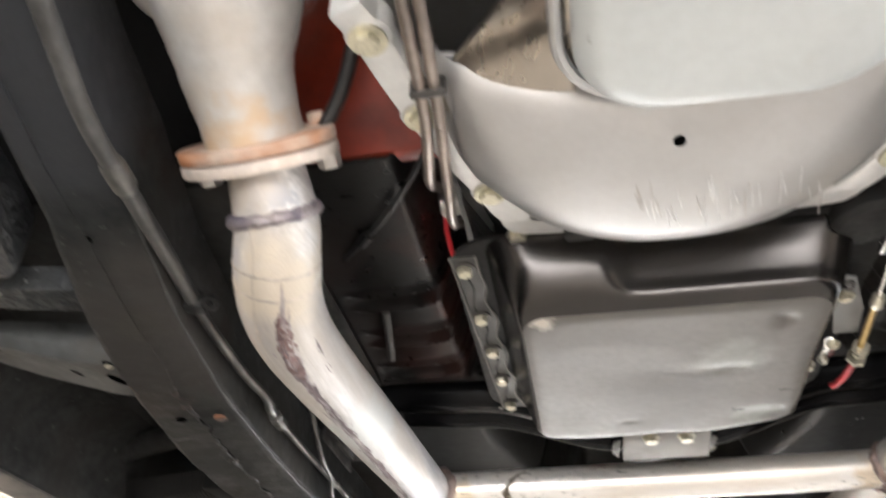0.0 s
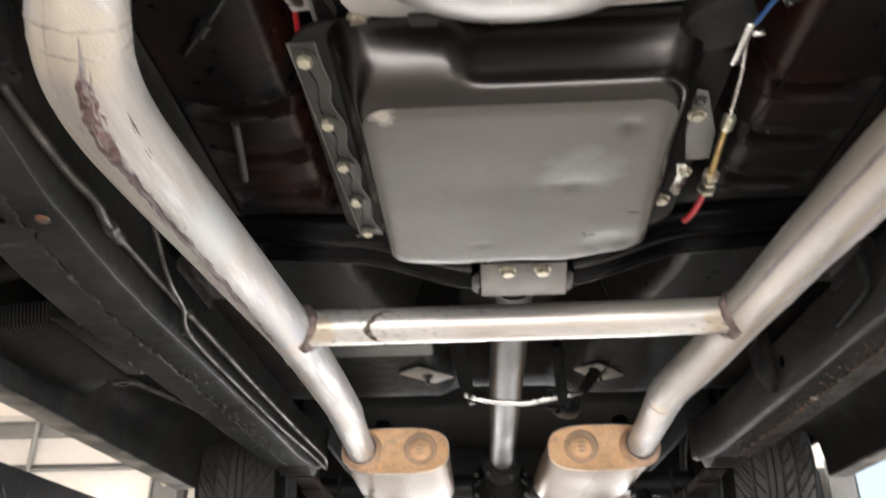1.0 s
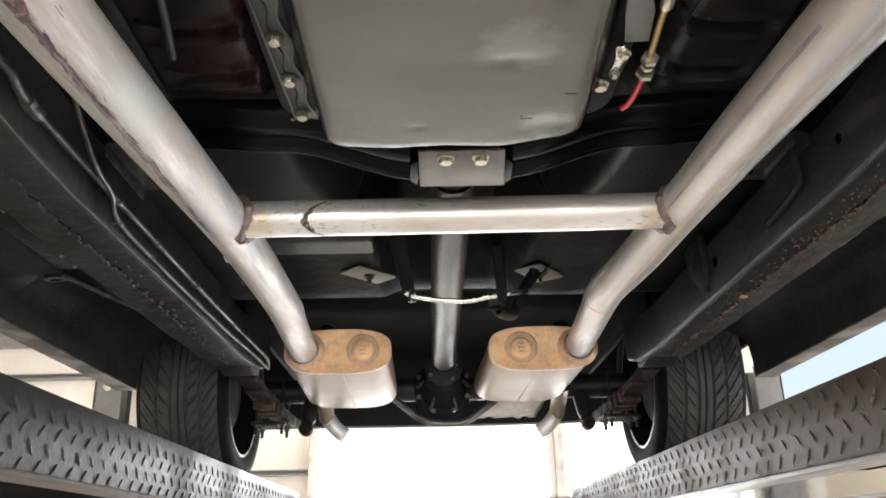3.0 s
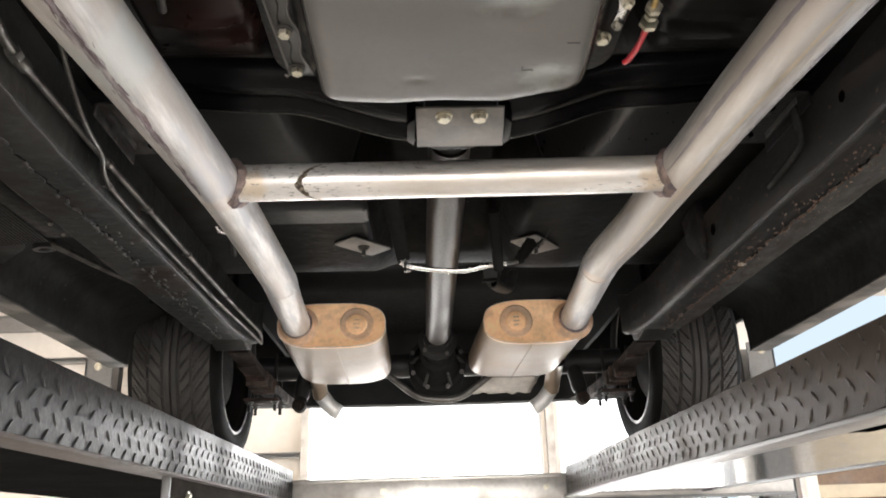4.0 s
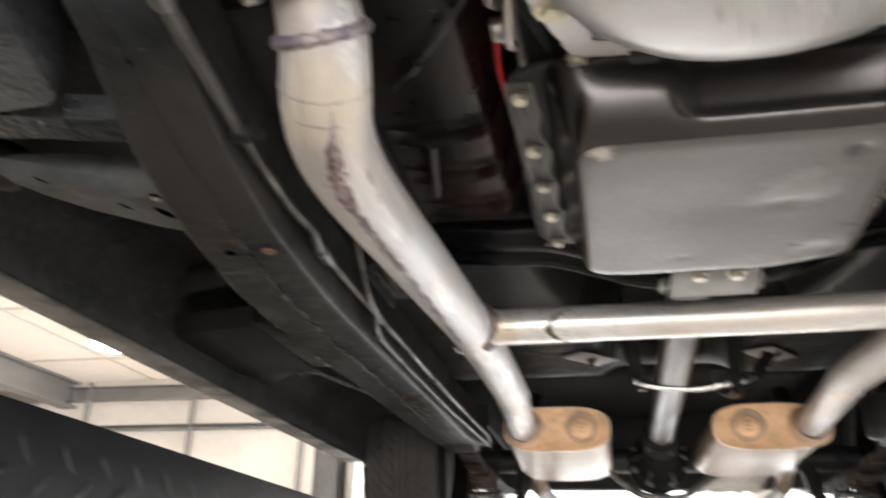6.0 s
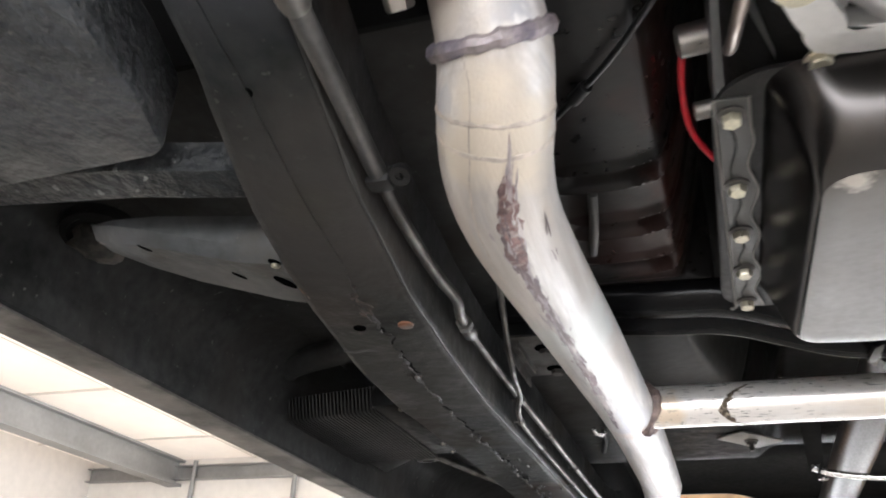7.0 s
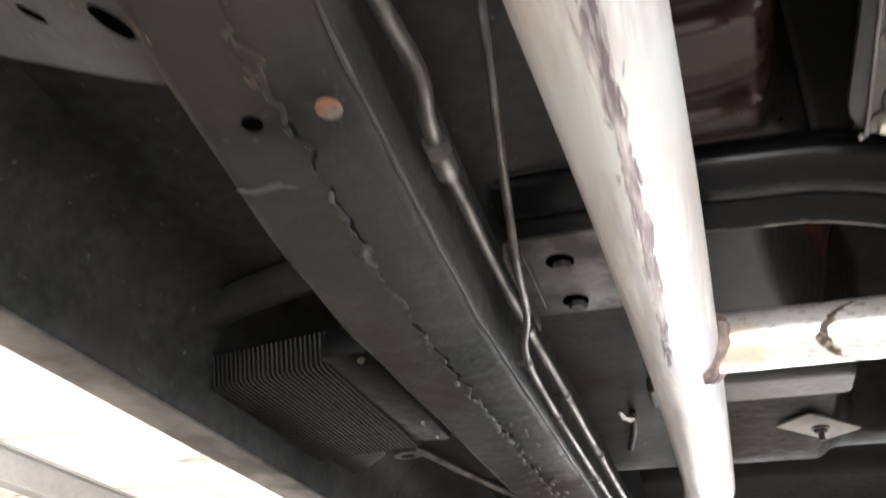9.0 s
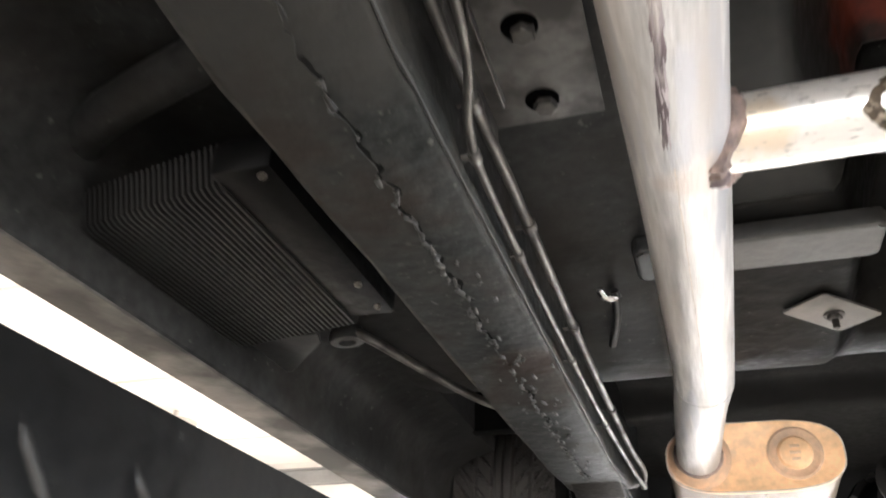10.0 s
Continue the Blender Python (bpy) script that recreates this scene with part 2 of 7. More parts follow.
REDPLASTIC = mat("red_insulation", (0.55, 0.02, 0.035), 0.4, 0, 0.15, 30, 120, 0.05, 120)
BLUEPLASTIC = mat("blue_insulation", (0.025, 0.09, 0.26), 0.45, 0, 0.15, 30, 120, 0.05, 120)
BLACKPLASTIC = mat("black_sheath", (0.014, 0.014, 0.014), 0.36, 0, 0.2, 30, 120, 0.1, 120)
POLISHED = mat("polished_underside_sheet", (0.072, 0.075, 0.077), 0.20, 0.75, 0.4, 5, 60, 0.06, 14, (6, 0.4, 1))
PLATEGREY = mat("bare_bracket_steel", (0.145, 0.137, 0.126), 0.45, 0.3, 0.3, 14, 120, 0.15, 150)
GLOSSBLACK = mat("gloss_black_crossmember", (0.0052, 0.0052, 0.0056), 0.16, 0, 0.2, 8, 90, 0.0, 90, spec=0.13, rough_vary=0.3)
RUBBER = mat("tyre_rubber", (0.070, 0.065, 0.060), 0.62, 0, 0.2, 14, 90, 0.2, 160, spec=0.35)
SPRINGSTEEL = mat("rusty_spring_steel", (0.022, 0.0165, 0.014), 0.85, 0.0, 0.35, 14, 90, 0.5, 120, stain=(0.065, 0.038, 0.030), stain_scale=16, stain_at=0.60, spec=0.1)
AXLE = mat("black_axle_paint", (0.014, 0.0138, 0.0136), 0.45, 0, 0.3, 9, 80, 0.3, 100, spec=0.3)
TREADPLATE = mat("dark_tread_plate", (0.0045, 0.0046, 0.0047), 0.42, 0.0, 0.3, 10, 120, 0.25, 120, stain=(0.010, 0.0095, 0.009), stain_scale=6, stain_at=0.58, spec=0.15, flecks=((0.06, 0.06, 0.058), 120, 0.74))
# lit copy of the tread plate for the right runway: warm light in its colour
TREADWARM = mat("warm_lit_tread_plate", (0.050, 0.037, 0.028), 0.44, 0.0, 0.3, 10, 120, 0.25, 120, stain=(0.075, 0.057, 0.044), stain_scale=6, stain_at=0.58, spec=0.12, flecks=((0.07, 0.06, 0.05), 120, 0.74))
# bars are paler than their plate to paint glints, most on the right
TREADBAR = mat("glint_tread_bar", (0.040, 0.039, 0.037), 0.36, 0.5, 0.3, 30, 160, 0.1, 200, spec=0.35)
BRIGHTBAR = mat("bright_glint_tread_bar", (0.11, 0.10, 0.09), 0.30, 0.6, 0.3, 30, 160, 0.1, 200)
LIFTGREY = mat("lift_grey_paint", (0.19, 0.19, 0.19), 0.4, 0.2, 0.15, 6, 80, 0.1, 100)
GALV = mat("galvanised_steel", (0.52, 0.50, 0.47), 0.35, 0.75, 0.18, 6, 60, 0.1, 80, (1, 4, 1), stain=(0.34, 0.31, 0.28), stain_scale=5, stain_at=0.6)
CONCRETE = mat("concrete_floor", (0.46, 0.44, 0.41), 0.7, 0, 0.12, 0.8, 12, 0.2, 40, stain=(0.30, 0.28, 0.26), stain_scale=0.7, stain_at=0.62)
WALLPANEL = mat("white_wall_panel", (0.74, 0.70, 0.65), 0.6, 0, 0.08, 0.8, 10, 0.1, 20, stain=(0.62, 0.56, 0.49), stain_scale=0.9, stain_at=0.64)
ROOFSHEET = mat("brightened_roof_sheet", (0.80, 0.75, 0.68), 0.55, 0, 0.06, 0.9, 8, 0.4, 6, stain=(0.72, 0.65, 0.56), stain_scale=0.6, stain_at=0.6, soft=0.2)
rn = ROOFSHEET.node_tree
# translucency is added so that the sun brightens the ceiling
tr, ad = rn.nodes.new("ShaderNodeBsdfTranslucent"), rn.nodes.new("ShaderNodeAddShader")
tr.inputs["Color"].default_value = (0.138, 0.114, 0.090, 1)
rn.links.new(rn.nodes["Principled BSDF"].outputs[0], ad.inputs[0])
rn.links.new(tr.outputs[0], ad.inputs[1])
rn.links.new(ad.outputs[0], rn.nodes["Material Output"].inputs["Surface"])
FAINT = mat("faint_heat_line", (0.52, 0.46, 0.40), 0.5, 0.3, 0.3, 30, 120, 0.2, 160)
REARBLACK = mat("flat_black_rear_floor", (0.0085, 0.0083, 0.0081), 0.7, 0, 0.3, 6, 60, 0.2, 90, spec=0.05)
STEELBEAM = mat("grey_roof_steel", (0.26, 0.255, 0.245), 0.5, 0.1, 0.15, 2, 20, 0.1, 30)
ASPHALT = mat("outdoor_concrete", (0.55, 0.53, 0.50), 0.8, 0, 0.12, 0.2, 6, 0.2, 20)
# near-black for flat discs that stand for the shade inside holes
HOLE = mat("hole_shadow", (0.002, 0.002, 0.002), 0.9, 0, 0.1, spec=0.0)
SPATTERRUST = mat("rust_flakes", (0.15, 0.10, 0.077), 0.8, 0, 0.3, 40, 160, 0.5, 160)
BRACEGREY = mat("scuffed_grey_brace", (0.05, 0.05, 0.048), 0.5, 0, 0.3, 12, 80, 0.3, 80)
# far darker than the tread: the sidewall's shade is put into its rubber
SIDEWALL = mat("shaded_tyre_sidewall", (0.013, 0.0127, 0.0123), 0.8, 0, 0.2, 14, 90, 0.15, 160, spec=0.05)
BROWNLIP = mat("scuffed_brown_lip", (0.062, 0.047, 0.040), 0.7, 0.0, 0.25, 9, 80, 0.2, 90)
RUSTDARK = mat("dull_rust", (0.12, 0.10, 0.088), 0.75, 0, 0.5, 60, 120, 0.6, 140, stain=(0.185, 0.08, 0.042), stain_scale=48, stain_at=0.52)
CLIPRUST = mat("dark_rust", (0.045, 0.034, 0.028), 0.85, 0, 0.4, 30, 120, 0.6, 120, stain=(0.060, 0.036, 0.027), stain_scale=40, stain_at=0.58, spec=0.1)
HANGER = mat("dirty_brown_steel", (0.026, 0.022, 0.019), 0.8, 0, 0.4, 12, 90, 0.3, 90, spec=0.03)
CREAM = mat("cream_booth_paint", (0.62, 0.54, 0.40), 0.5, 0, 0.1, 2, 20, 0.1, 30)
BROWNGLASS = mat("brown_booth_pane", (0.20, 0.13, 0.08), 0.15, 0, 0.2, 2, 20, 0.0, 30)
YELLOWPAINT = mat("yellow_safety_paint", (0.75, 0.55, 0.03), 0.5, 0, 0.1, 4, 30, 0.1, 30)
BURN = mat("brown_burn_mark", (0.085, 0.062, 0.040), 0.6, 0.2, 0.5, 50, 160, 0.4, 180, stain=(0.42, 0.36, 0.28), stain_scale=120, stain_at=0.60)
TANKBLACK = mat("black_tank_paint", (0.006, 0.006, 0.006), 0.5, 0, 0.3, 10, 90, 0.2, 100, spec=0.15)
FINBLACK = mat("dusty_black_fin", (0.024, 0.0232, 0.0216), 0.55, 0, 0.3, 10, 90, 0.2, 100, spec=0.2)
BLUEDWELD = mat("blued_weld", (0.30, 0.265, 0.27), 0.45, 0.5, 0.4, 40, 160, 0.8, 200, stain=(0.17, 0.15, 0.19), stain_scale=45, stain_at=0.5)
HOSEGREY = mat("dark_grey_hose", (0.075, 0.073, 0.070), 0.45, 0.1, 0.25, 30, 120, 0.2, 150, spec=0.4)
SCRAPE = mat("dull_scrape", (0.50, 0.48, 0.455), 0.55, 0.25, 0.2, 60, 200, 0.2, 200)
STONEGUARD = mat("rough_stone_guard", (0.074, 0.079, 0.084), 0.40, 0, 0.5, 8, 60, 4.0, 95, (1, 0.8, 1), spec=0.4, flecks=((0.20, 0.19, 0.175), 110, 0.71), spots=((-0.86, 0.775, 1.99, 0.04, (0.15, 0.155, 0.155)), (-0.77, 0.772, 1.99, 0.035, (0.16, 0.165, 0.165)), (-0.69, 0.768, 1.99, 0.028, (0.15, 0.155, 0.155))))
# pale flecks paint the sparkle of the rough coat
STONEDARK = mat("pitted_black_brace_coat", (0.040, 0.044, 0.047), 0.36, 0, 0.5, 12, 70, 5.0, 70, spec=0.5, flecks=((0.26, 0.27, 0.27), 100, 0.66))
SCAB = mat("flaking_brown_scale", (0.066, 0.054, 0.048), 0.75, 0, 0.5, 60, 160, 1.0, 120, stain=(0.035, 0.032, 0.03), stain_scale=50, stain_at=0.55, spec=0.2)
GRIME = mat("caked_grime", (0.060, 0.056, 0.050), 0.75, 0, 0.5, 40, 120, 3.0, 60, stain=(0.10, 0.085, 0.07), stain_scale=40, stain_at=0.56, spec=0.2)
LEDGE = mat("bolt_ledge_steel", (0.052, 0.051, 0.048), 0.40, 0.4, 0.2, 14, 120, 0.15, 150)
CEILJOINT = mat("cream_joint_strip", (0.62, 0.57, 0.50), 0.6, 0, 0.08, 2, 12, 0.1, 20)
# paler than the floor pan: veiling glare is put into this colour
SIDEFLOOR = mat("glare_lifted_black", (0.048, 0.048, 0.0465), 0.45, 0, 0.45, 5, 60, 0.8, 40, stain=(0.036, 0.033, 0.030), stain_scale=5, stain_at=0.58, stain_rough=0.62, soft=0.1, spec=0.05, flecks=((0.11, 0.108, 0.10), 90, 0.68))
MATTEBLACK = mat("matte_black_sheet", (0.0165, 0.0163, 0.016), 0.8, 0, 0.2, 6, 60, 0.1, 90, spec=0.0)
SEAMWELD = mat("grimy_weld_seam", (0.020, 0.019, 0.018), 0.45, 0.1, 0.6, 30, 120, 2.0, 60, spec=0.4, flecks=((0.12, 0.105, 0.09), 120, 0.66))
TUNNELREAR = mat("dark_tunnel_paint", (0.021, 0.0208, 0.0196), 0.55, 0, 0.4, 5, 60, 0.3, 70, spec=0.1, spots=((-0.135, 1.745, 2.28, 0.075, (0.15, 0.034, 0.022)), (-0.08, 1.74, 2.29, 0.06, (0.13, 0.032, 0.022))))
PALEFLANGE = mat("pale_rusted_flange", (0.60, 0.53, 0.47), 0.6, 0.15, 0.25, 14, 90, 0.5, 140, stain=(0.50, 0.30, 0.18), stain_scale=10, stain_at=0.60, stain_rough=0.8)
WHEELDARK = mat("dark_rim_metal", (0.014, 0.0128, 0.012), 0.7, 0.0, 0.2, 14, 90, 0.1, 120, spec=0.05)
TUNNELRIGHT = mat("gloss_black_floor", (0.0175, 0.0170, 0.0165), 0.34, 0, 0.4, 5, 60, 0.05, 60, stain=(0.020, 0.018, 0.017), stain_scale=6, stain_at=0.6, stain_rough=0.4, soft=0.12, spec=0.28, spots=((0.30, 1.06, 2.10, 0.09, (0.026, 0.0135, 0.012)), (0.26, 0.95, 2.15, 0.07, (0.034, 0.013, 0.010))))
ENDPLATE = mat("stained_end_plate", (0.11, 0.106, 0.10), 0.5, 0.3, 0.4, 16, 90, 0.4, 90, stain=(0.05, 0.046, 0.042), stain_scale=22, stain_at=0.52)
LAMPGLOW = glow("lamp_glow", (1.0, 0.92, 0.78), 40)
PALESKY = glow("pale_sky_card", (0.60, 0.70, 0.77), 1.0)
BRIGHTDAY = glow("bright_daylight_card", (1.0, 0.985, 0.96), 2.6)


# ---- mesh helpers ----
def spline(pts, n=6):
    """A smooth line through the points, n steps from each to the next."""
    p = [Vector(q) for q in pts]
    p = [2 * p[0] - p[1], *p, 2 * p[-1] - p[-2]]
    out = []
    for i in range(1, len(p) - 2):
        a, b, c, d = p[i - 1:i + 3]
        for k in range(n):
            t = k / n
            out.append(0.5 * (2 * b + (c - a) * t + (2 * a - 5 * b + 4 * c - d) * t * t + (3 * b - a - 3 * c + d) * t ** 3))
    return out + [p[-2]]


def lerp_list(vals, n):
    out = []
    for a, b in zip(vals, vals[1:]):
        out += [a + (b - a) * k / n for k in range(n)]
    return out + [vals[-1]]


def loft(bm, rings, cap=True, closed=True):
    vs = [[bm.verts.new(v) for v in r] for r in rings]
    for a, b in zip(vs, vs[1:]):
        m = len(a)
        for i in range(m if closed else m - 1):
            bm.faces.new((a[i], a[(i + 1) % m], b[(i + 1) % m], b[i]))
    if cap and closed:
        bm.faces.new(vs[0][::-1])
        bm.faces.new(vs[-1])
    return vs


def tube(bm, pts, r, seg=14, cap=True, lump=0.0):
    """A round bar along the points; r: one radius or one for each point."""
    pts = [Vector(p) for p in pts]
    rs = r if isinstance(r, (list, tuple)) else [r] * len(pts)
    rings, up = [], None
    for i, p in enumerate(pts):
        d = (pts[min(i + 1, len(pts) - 1)] - pts[max(i - 1, 0)]).normalized()
        if up is None:
            up = Vector((0, 0, 1)) if abs(d.z) < 0.9 else Vector((1, 0, 0))
        side = d.cross(up).normalized()
        up = side.cross(d).normalized()
        ring = []
        for k in range(seg):
            a = 2 * math.pi * k / seg
            q = rs[i] * (1 + (lump * (noise.noise(p * 40 + Vector((k, i, 0))))))
            ring.append(p + side * (q * math.cos(a)) + up * (q * math.sin(a)))
        rings.append(ring)
    loft(bm, rings, cap)


def box(bm, x0, x1, y0, y1, z0, z1, bevel=0.0, m=None, seg=2):
    t = bmesh.new()
    vs = [t.verts.new((x, y, z)) for x in (x0, x1) for y in (y0, y1) for z in (z0, z1)]
    for f in ((0, 1, 3, 2), (4, 6, 7, 5), (0, 4, 5, 1), (2, 3, 7, 6), (0, 2, 6, 4), (1, 5, 7, 3)):
        t.faces.new([vs[i] for i in f])
    if bevel:
        bmesh.ops.bevel(t, geom=t.edges[:], offset=bevel, segments=seg, affect="EDGES", profile=0.5)
    if m is not None:
        t.transform(m)
    merge(bm, t)


def merge(bm, t):
    me = bpy.data.meshes.new("tmp")
    t.to_mesh(me)
    t.free()
    bm.from_mesh(me)
    bpy.data.meshes.remove(me)


def prism(bm, outline, z0, z1, bevel=0.0, m=None, seg=2):
    """A flat outline of (x, y) raised from z0 to z1."""
    t = bmesh.new()
    a = [t.verts.new((x, y, z0)) for x, y in outline]
    b = [t.verts.new((x, y, z1)) for x, y in outline]
    t.faces.new(a[::-1])
    t.faces.new(b)
    k = len(a)
    for i in range(k):
        t.faces.new((a[i], a[(i + 1) % k], b[(i + 1) % k], b[i]))
    bmesh.ops.recalc_face_normals(t, faces=t.faces[:])
    if bevel:
        bmesh.ops.bevel(t, geom=t.edges[:], offset=bevel, segments=seg, affect="EDGES", profile=0.5)
    if m is not None:
        t.transform(m)
    merge(bm, t)


def lathe(bm, profile, m, seg=24, cap=True):
    """A turned shape: (radius, height) pairs round the local z axis, placed by m."""
    rings = [[m @ Vector((r * math.cos(2 * math.pi * k / seg), r * math.sin(2 * math.pi * k / seg), h)) for k in range(seg)] for r, h in profile]
    loft(bm, rings, cap)


def towards(at, way):
    """A pose at a place, whose local z axis points along way."""
    return Matrix.Translation(at) @ Vector(way).to_track_quat("Z", "Y").to_matrix().to_4x4()


def rounded(x0, x1, y0, y1, r, n=5):
    out = []
    for cx, cy, a0 in ((x1 - r, y1 - r, 0), (x0 + r, y1 - r, 90), (x0 + r, y0 + r, 180), (x1 - r, y0 + r, 270)):
        for k in range(n + 1):
            a = radians(a0 + 90 * k / n)
            out.append((cx + r * math.cos(a), cy + r * math.sin(a)))
    return out


def part(name, bm, material, parent=None, label="", angle=38):
    """Links a bmesh as one mesh object, under a thing or a part."""
    me = bpy.data.meshes.new(name)
    bmesh.ops.recalc_face_normals(bm, faces=bm.faces[:])
    bm.to_mesh(me)
    bm.free()
    me.materials.append(material)
    me.polygons.foreach_set("use_smooth", [True] * len(me.polygons))
    me.set_sharp_from_angle(angle=radians(angle))
    ob = new(name, me)
    if parent is not None:
        ob.parent = parent
    if label:
        ob["label"] = label
    return ob


def thing(name, label, category, group="", kind="", at=(0, 0, 0)):
    e = new(name)
    e.location = at
    e.empty_display_size = 0.05
    return tagged(e, label, category, group, kind)


def hexbolt(bm, at, way, r=0.008, h=0.006, washer=1.45, shank=0.0):
    m = towards(at, way)
    if washer:
        lathe(bm, [(r * washer * 0.98, -0.0005), (r * washer, 0.0006), (r * washer * 0.97, 0.002)], m, 18)
    hexa = []
    for rr, hh in ((r, 0.0015), (r, h * 0.85), (r * 0.86, h)):
        hexa.append([m @ Vector((rr * math.cos(k * math.pi / 3), rr * math.sin(k * math.pi / 3), hh)) for k in range(6)])
    loft(bm, hexa)
    if shank:
        lathe(bm, [(r * 0.5, h * 0.9), (r * 0.5, h + shank), (r * 0.4, h + shank + 0.001)], m, 10)


def bolt_part(parent, at, way, r, material, h=0.006, washer=1.45, shank=0.0, name="bolt", label=""):
    """A hex bolt as a part of its own; alike bolts share one mesh."""
    key = ("bolt_mesh", round(r, 5), h, washer, shank, material.name)
    if key not in BOLTS:
        bm = bmesh.new()
        hexbolt(bm, (0, 0, 0), (0, 0, 1), r, h, washer, shank)
        first = part(name, bm, material, None)
        BOLTS[key] = first.data
        ob = first
    else:
        ob = new(name, BOLTS[key])
    ob.matrix_world = towards(at, way) @ pose(0, 0, 0, 0, 0, (at[1] * 977 + at[0] * 531) % 60)
    if parent is not None:
        ob.parent = parent
    if label:
        ob["label"] = label
    return ob


BOLTS = {}
BM = bmesh.new


# ---- the hall ----
def wall_with_holes(name, axis, at, thick, a0, a1, z1, holes, material):
    """A wall across x or y at a place, from a0 to a1 and up to z1, with openings (a, b, z0, z1) through it."""
    cuts = sorted({a0, a1, *[h[0] for h in holes], *[h[1] for h in holes]})
    bm = BM()

    def piece(a, b, za, zb):
        if b - a < 1e-4 or zb - za < 1e-4:
            return
        if axis == "y":
            box(bm, a, b, at, at + thick, za, zb)
        else:
            box(bm, at, at + thick, a, b, za, zb)

    for a, b in zip(cuts, cuts[1:]):
        hs = [h for h in holes if h[0] <= a and h[1] >= b]
        if hs:
            piece(a, b, 0, hs[0][2])
            piece(a, b, hs[0][3], z1)
        else:
            piece(a, b, 0, z1)
    return tagged(part(name, bm, material), kind="structure")


bm = BM()
box(bm, -60, 60, -60, 60, -0.3, -0.02)
tagged(part("ground", bm, ASPHALT), "pale outdoor concrete yard", "ground", kind="structure")
bm = BM()
box(bm, -8.2, 6.2, -6.2, 9.2, -0.02, 0.0)
tagged(part("floor", bm, CONCRETE), "pale concrete workshop floor", "floor", kind="structure")
wall_with_holes("wall_rear", "y", 9.0, 0.2, -8.2, 6.2, 3.9, [(-1.3, 1.18, 0.0, 3.2), (1.36, 2.3, 0.0, 3.2), (2.66, 3.27, 0.9, 1.72), (3.56, 6.0, 0.0, 3.88)], WALLPANEL)
wall_with_holes("wall_front", "y", -6.2, 0.2, -8.2, 6.2, 3.9, [(-3.0, 3.0, 0.0, 3.6)], WALLPANEL)
wall_with_holes("wall_side", "x", 6.0, 0.2, -6.0, 9.0, 3.9, [(-1.0, 8.9, 0.0, 3.88)], WALLPANEL)
wall_with_holes("wall_far_side", "x", -8.2, 0.2, -6.0, 9.0, 3.9, [], WALLPANEL)
bm = BM()
g = [[bm.verts.new((-8.2 + 14.4 * i / 12, -6.2 + 15.4 * j / 12, 3.9 - 0.01 * (i % 2) * (j % 2))) for i in range(13)] for j in range(13)]
for j in range(12):
    for i in range(12):
        bm.faces.new((g[j][i], g[j][i + 1], g[j + 1][i + 1], g[j + 1][i]))
tagged(part("ceiling", bm, ROOFSHEET), "white roof sheeting, made translucent to brighten it", "ceiling", kind="structure")
bm = BM()
for i in range(1, 12):
    x = -8.0 + i * 1.2
    box(bm, x - 0.012, x + 0.012, -6.0, 9.0, 3.885, 3.9)
for i in range(1, 9):
    y = -5.6 + i * 1.7
    box(bm, -8.0, 6.0, y - 0.01, y + 0.01, 3.88, 3.9)
tagged(part("trim", bm, CEILJOINT), "white joint strips of the roof sheeting", "trim", kind="structure")
# glowing card added in place of the overexposed daylight
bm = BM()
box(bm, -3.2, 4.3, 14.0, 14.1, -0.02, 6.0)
tagged(part("backdrop", bm, BRIGHTDAY), "glowing card for the overexposed daylight outside the door", "backdrop", kind="structure")


# second glowing card, added because the sky alone is too dim
bm = BM()
box(bm, 4.6, 24.0, 18.0, 18.1, -0.02, 12.0)
tagged(part("backdrop", bm, PALESKY), "glowing card for the pale hazy sky outside", "backdrop", kind="structure")


def girt(x0, x1, y, z, h):
    bm = BM()
    box(bm, x0, x1, y - 0.02, y, z - h / 2, z + h / 2)
    box(bm, x0, x1, y - 0.10, y - 0.02, z + h / 2 - 0.01, z + h / 2)
    box(bm, x0, x1, y - 0.10, y - 0.02, z - h / 2, z - h / 2 + 0.01)
    return tagged(part("wall_girt", bm, STEELBEAM), "grey steel girt along the workshop wall", "girt", "wall girts", "structure")


girt(-8.0, -1.35, 9.0, 3.72, 0.17)
girt(-8.0, -1.35, 9.0, 3.3, 0.06)
girt(-8.0, -1.35, 9.0, 2.25, 0.06)
for x in (-6.4, -5.0, -3.6, -2.4):
    bm = BM()
    tube(bm, [(x, 8.93, 0), (x, 8.93, 3.86)], 0.03, 10)
    tagged(part("conduit", bm, STEELBEAM), "thin grey conduit up the workshop wall", "conduit", "wall conduits")
for x in (-6.7, 3.4):
    bm = BM()
    box(bm, x - 0.10, x + 0.10, -6, 9, 3.56, 3.59)
    box(bm, x - 0.012, x + 0.012, -6, 9, 3.59, 3.86)
    box(bm, x - 0.10, x + 0.10, -6, 9, 3.86, 3.885)
    tagged(part("roof_beam", bm, STEELBEAM), "grey steel roof beam under the ceiling", "beam", "roof beams", "structure")
bm = BM()
for x in (-1.34, 1.22):
    box(bm, x, x + 0.08, 8.9, 9.05, 0, 3.3)
box(bm, -1.34, 1.30, 8.9, 9.05, 3.2, 3.3)
tagged(part("door_frame", bm, GALV), "pale metal frame of the open rear door", "door frame", kind="structure")


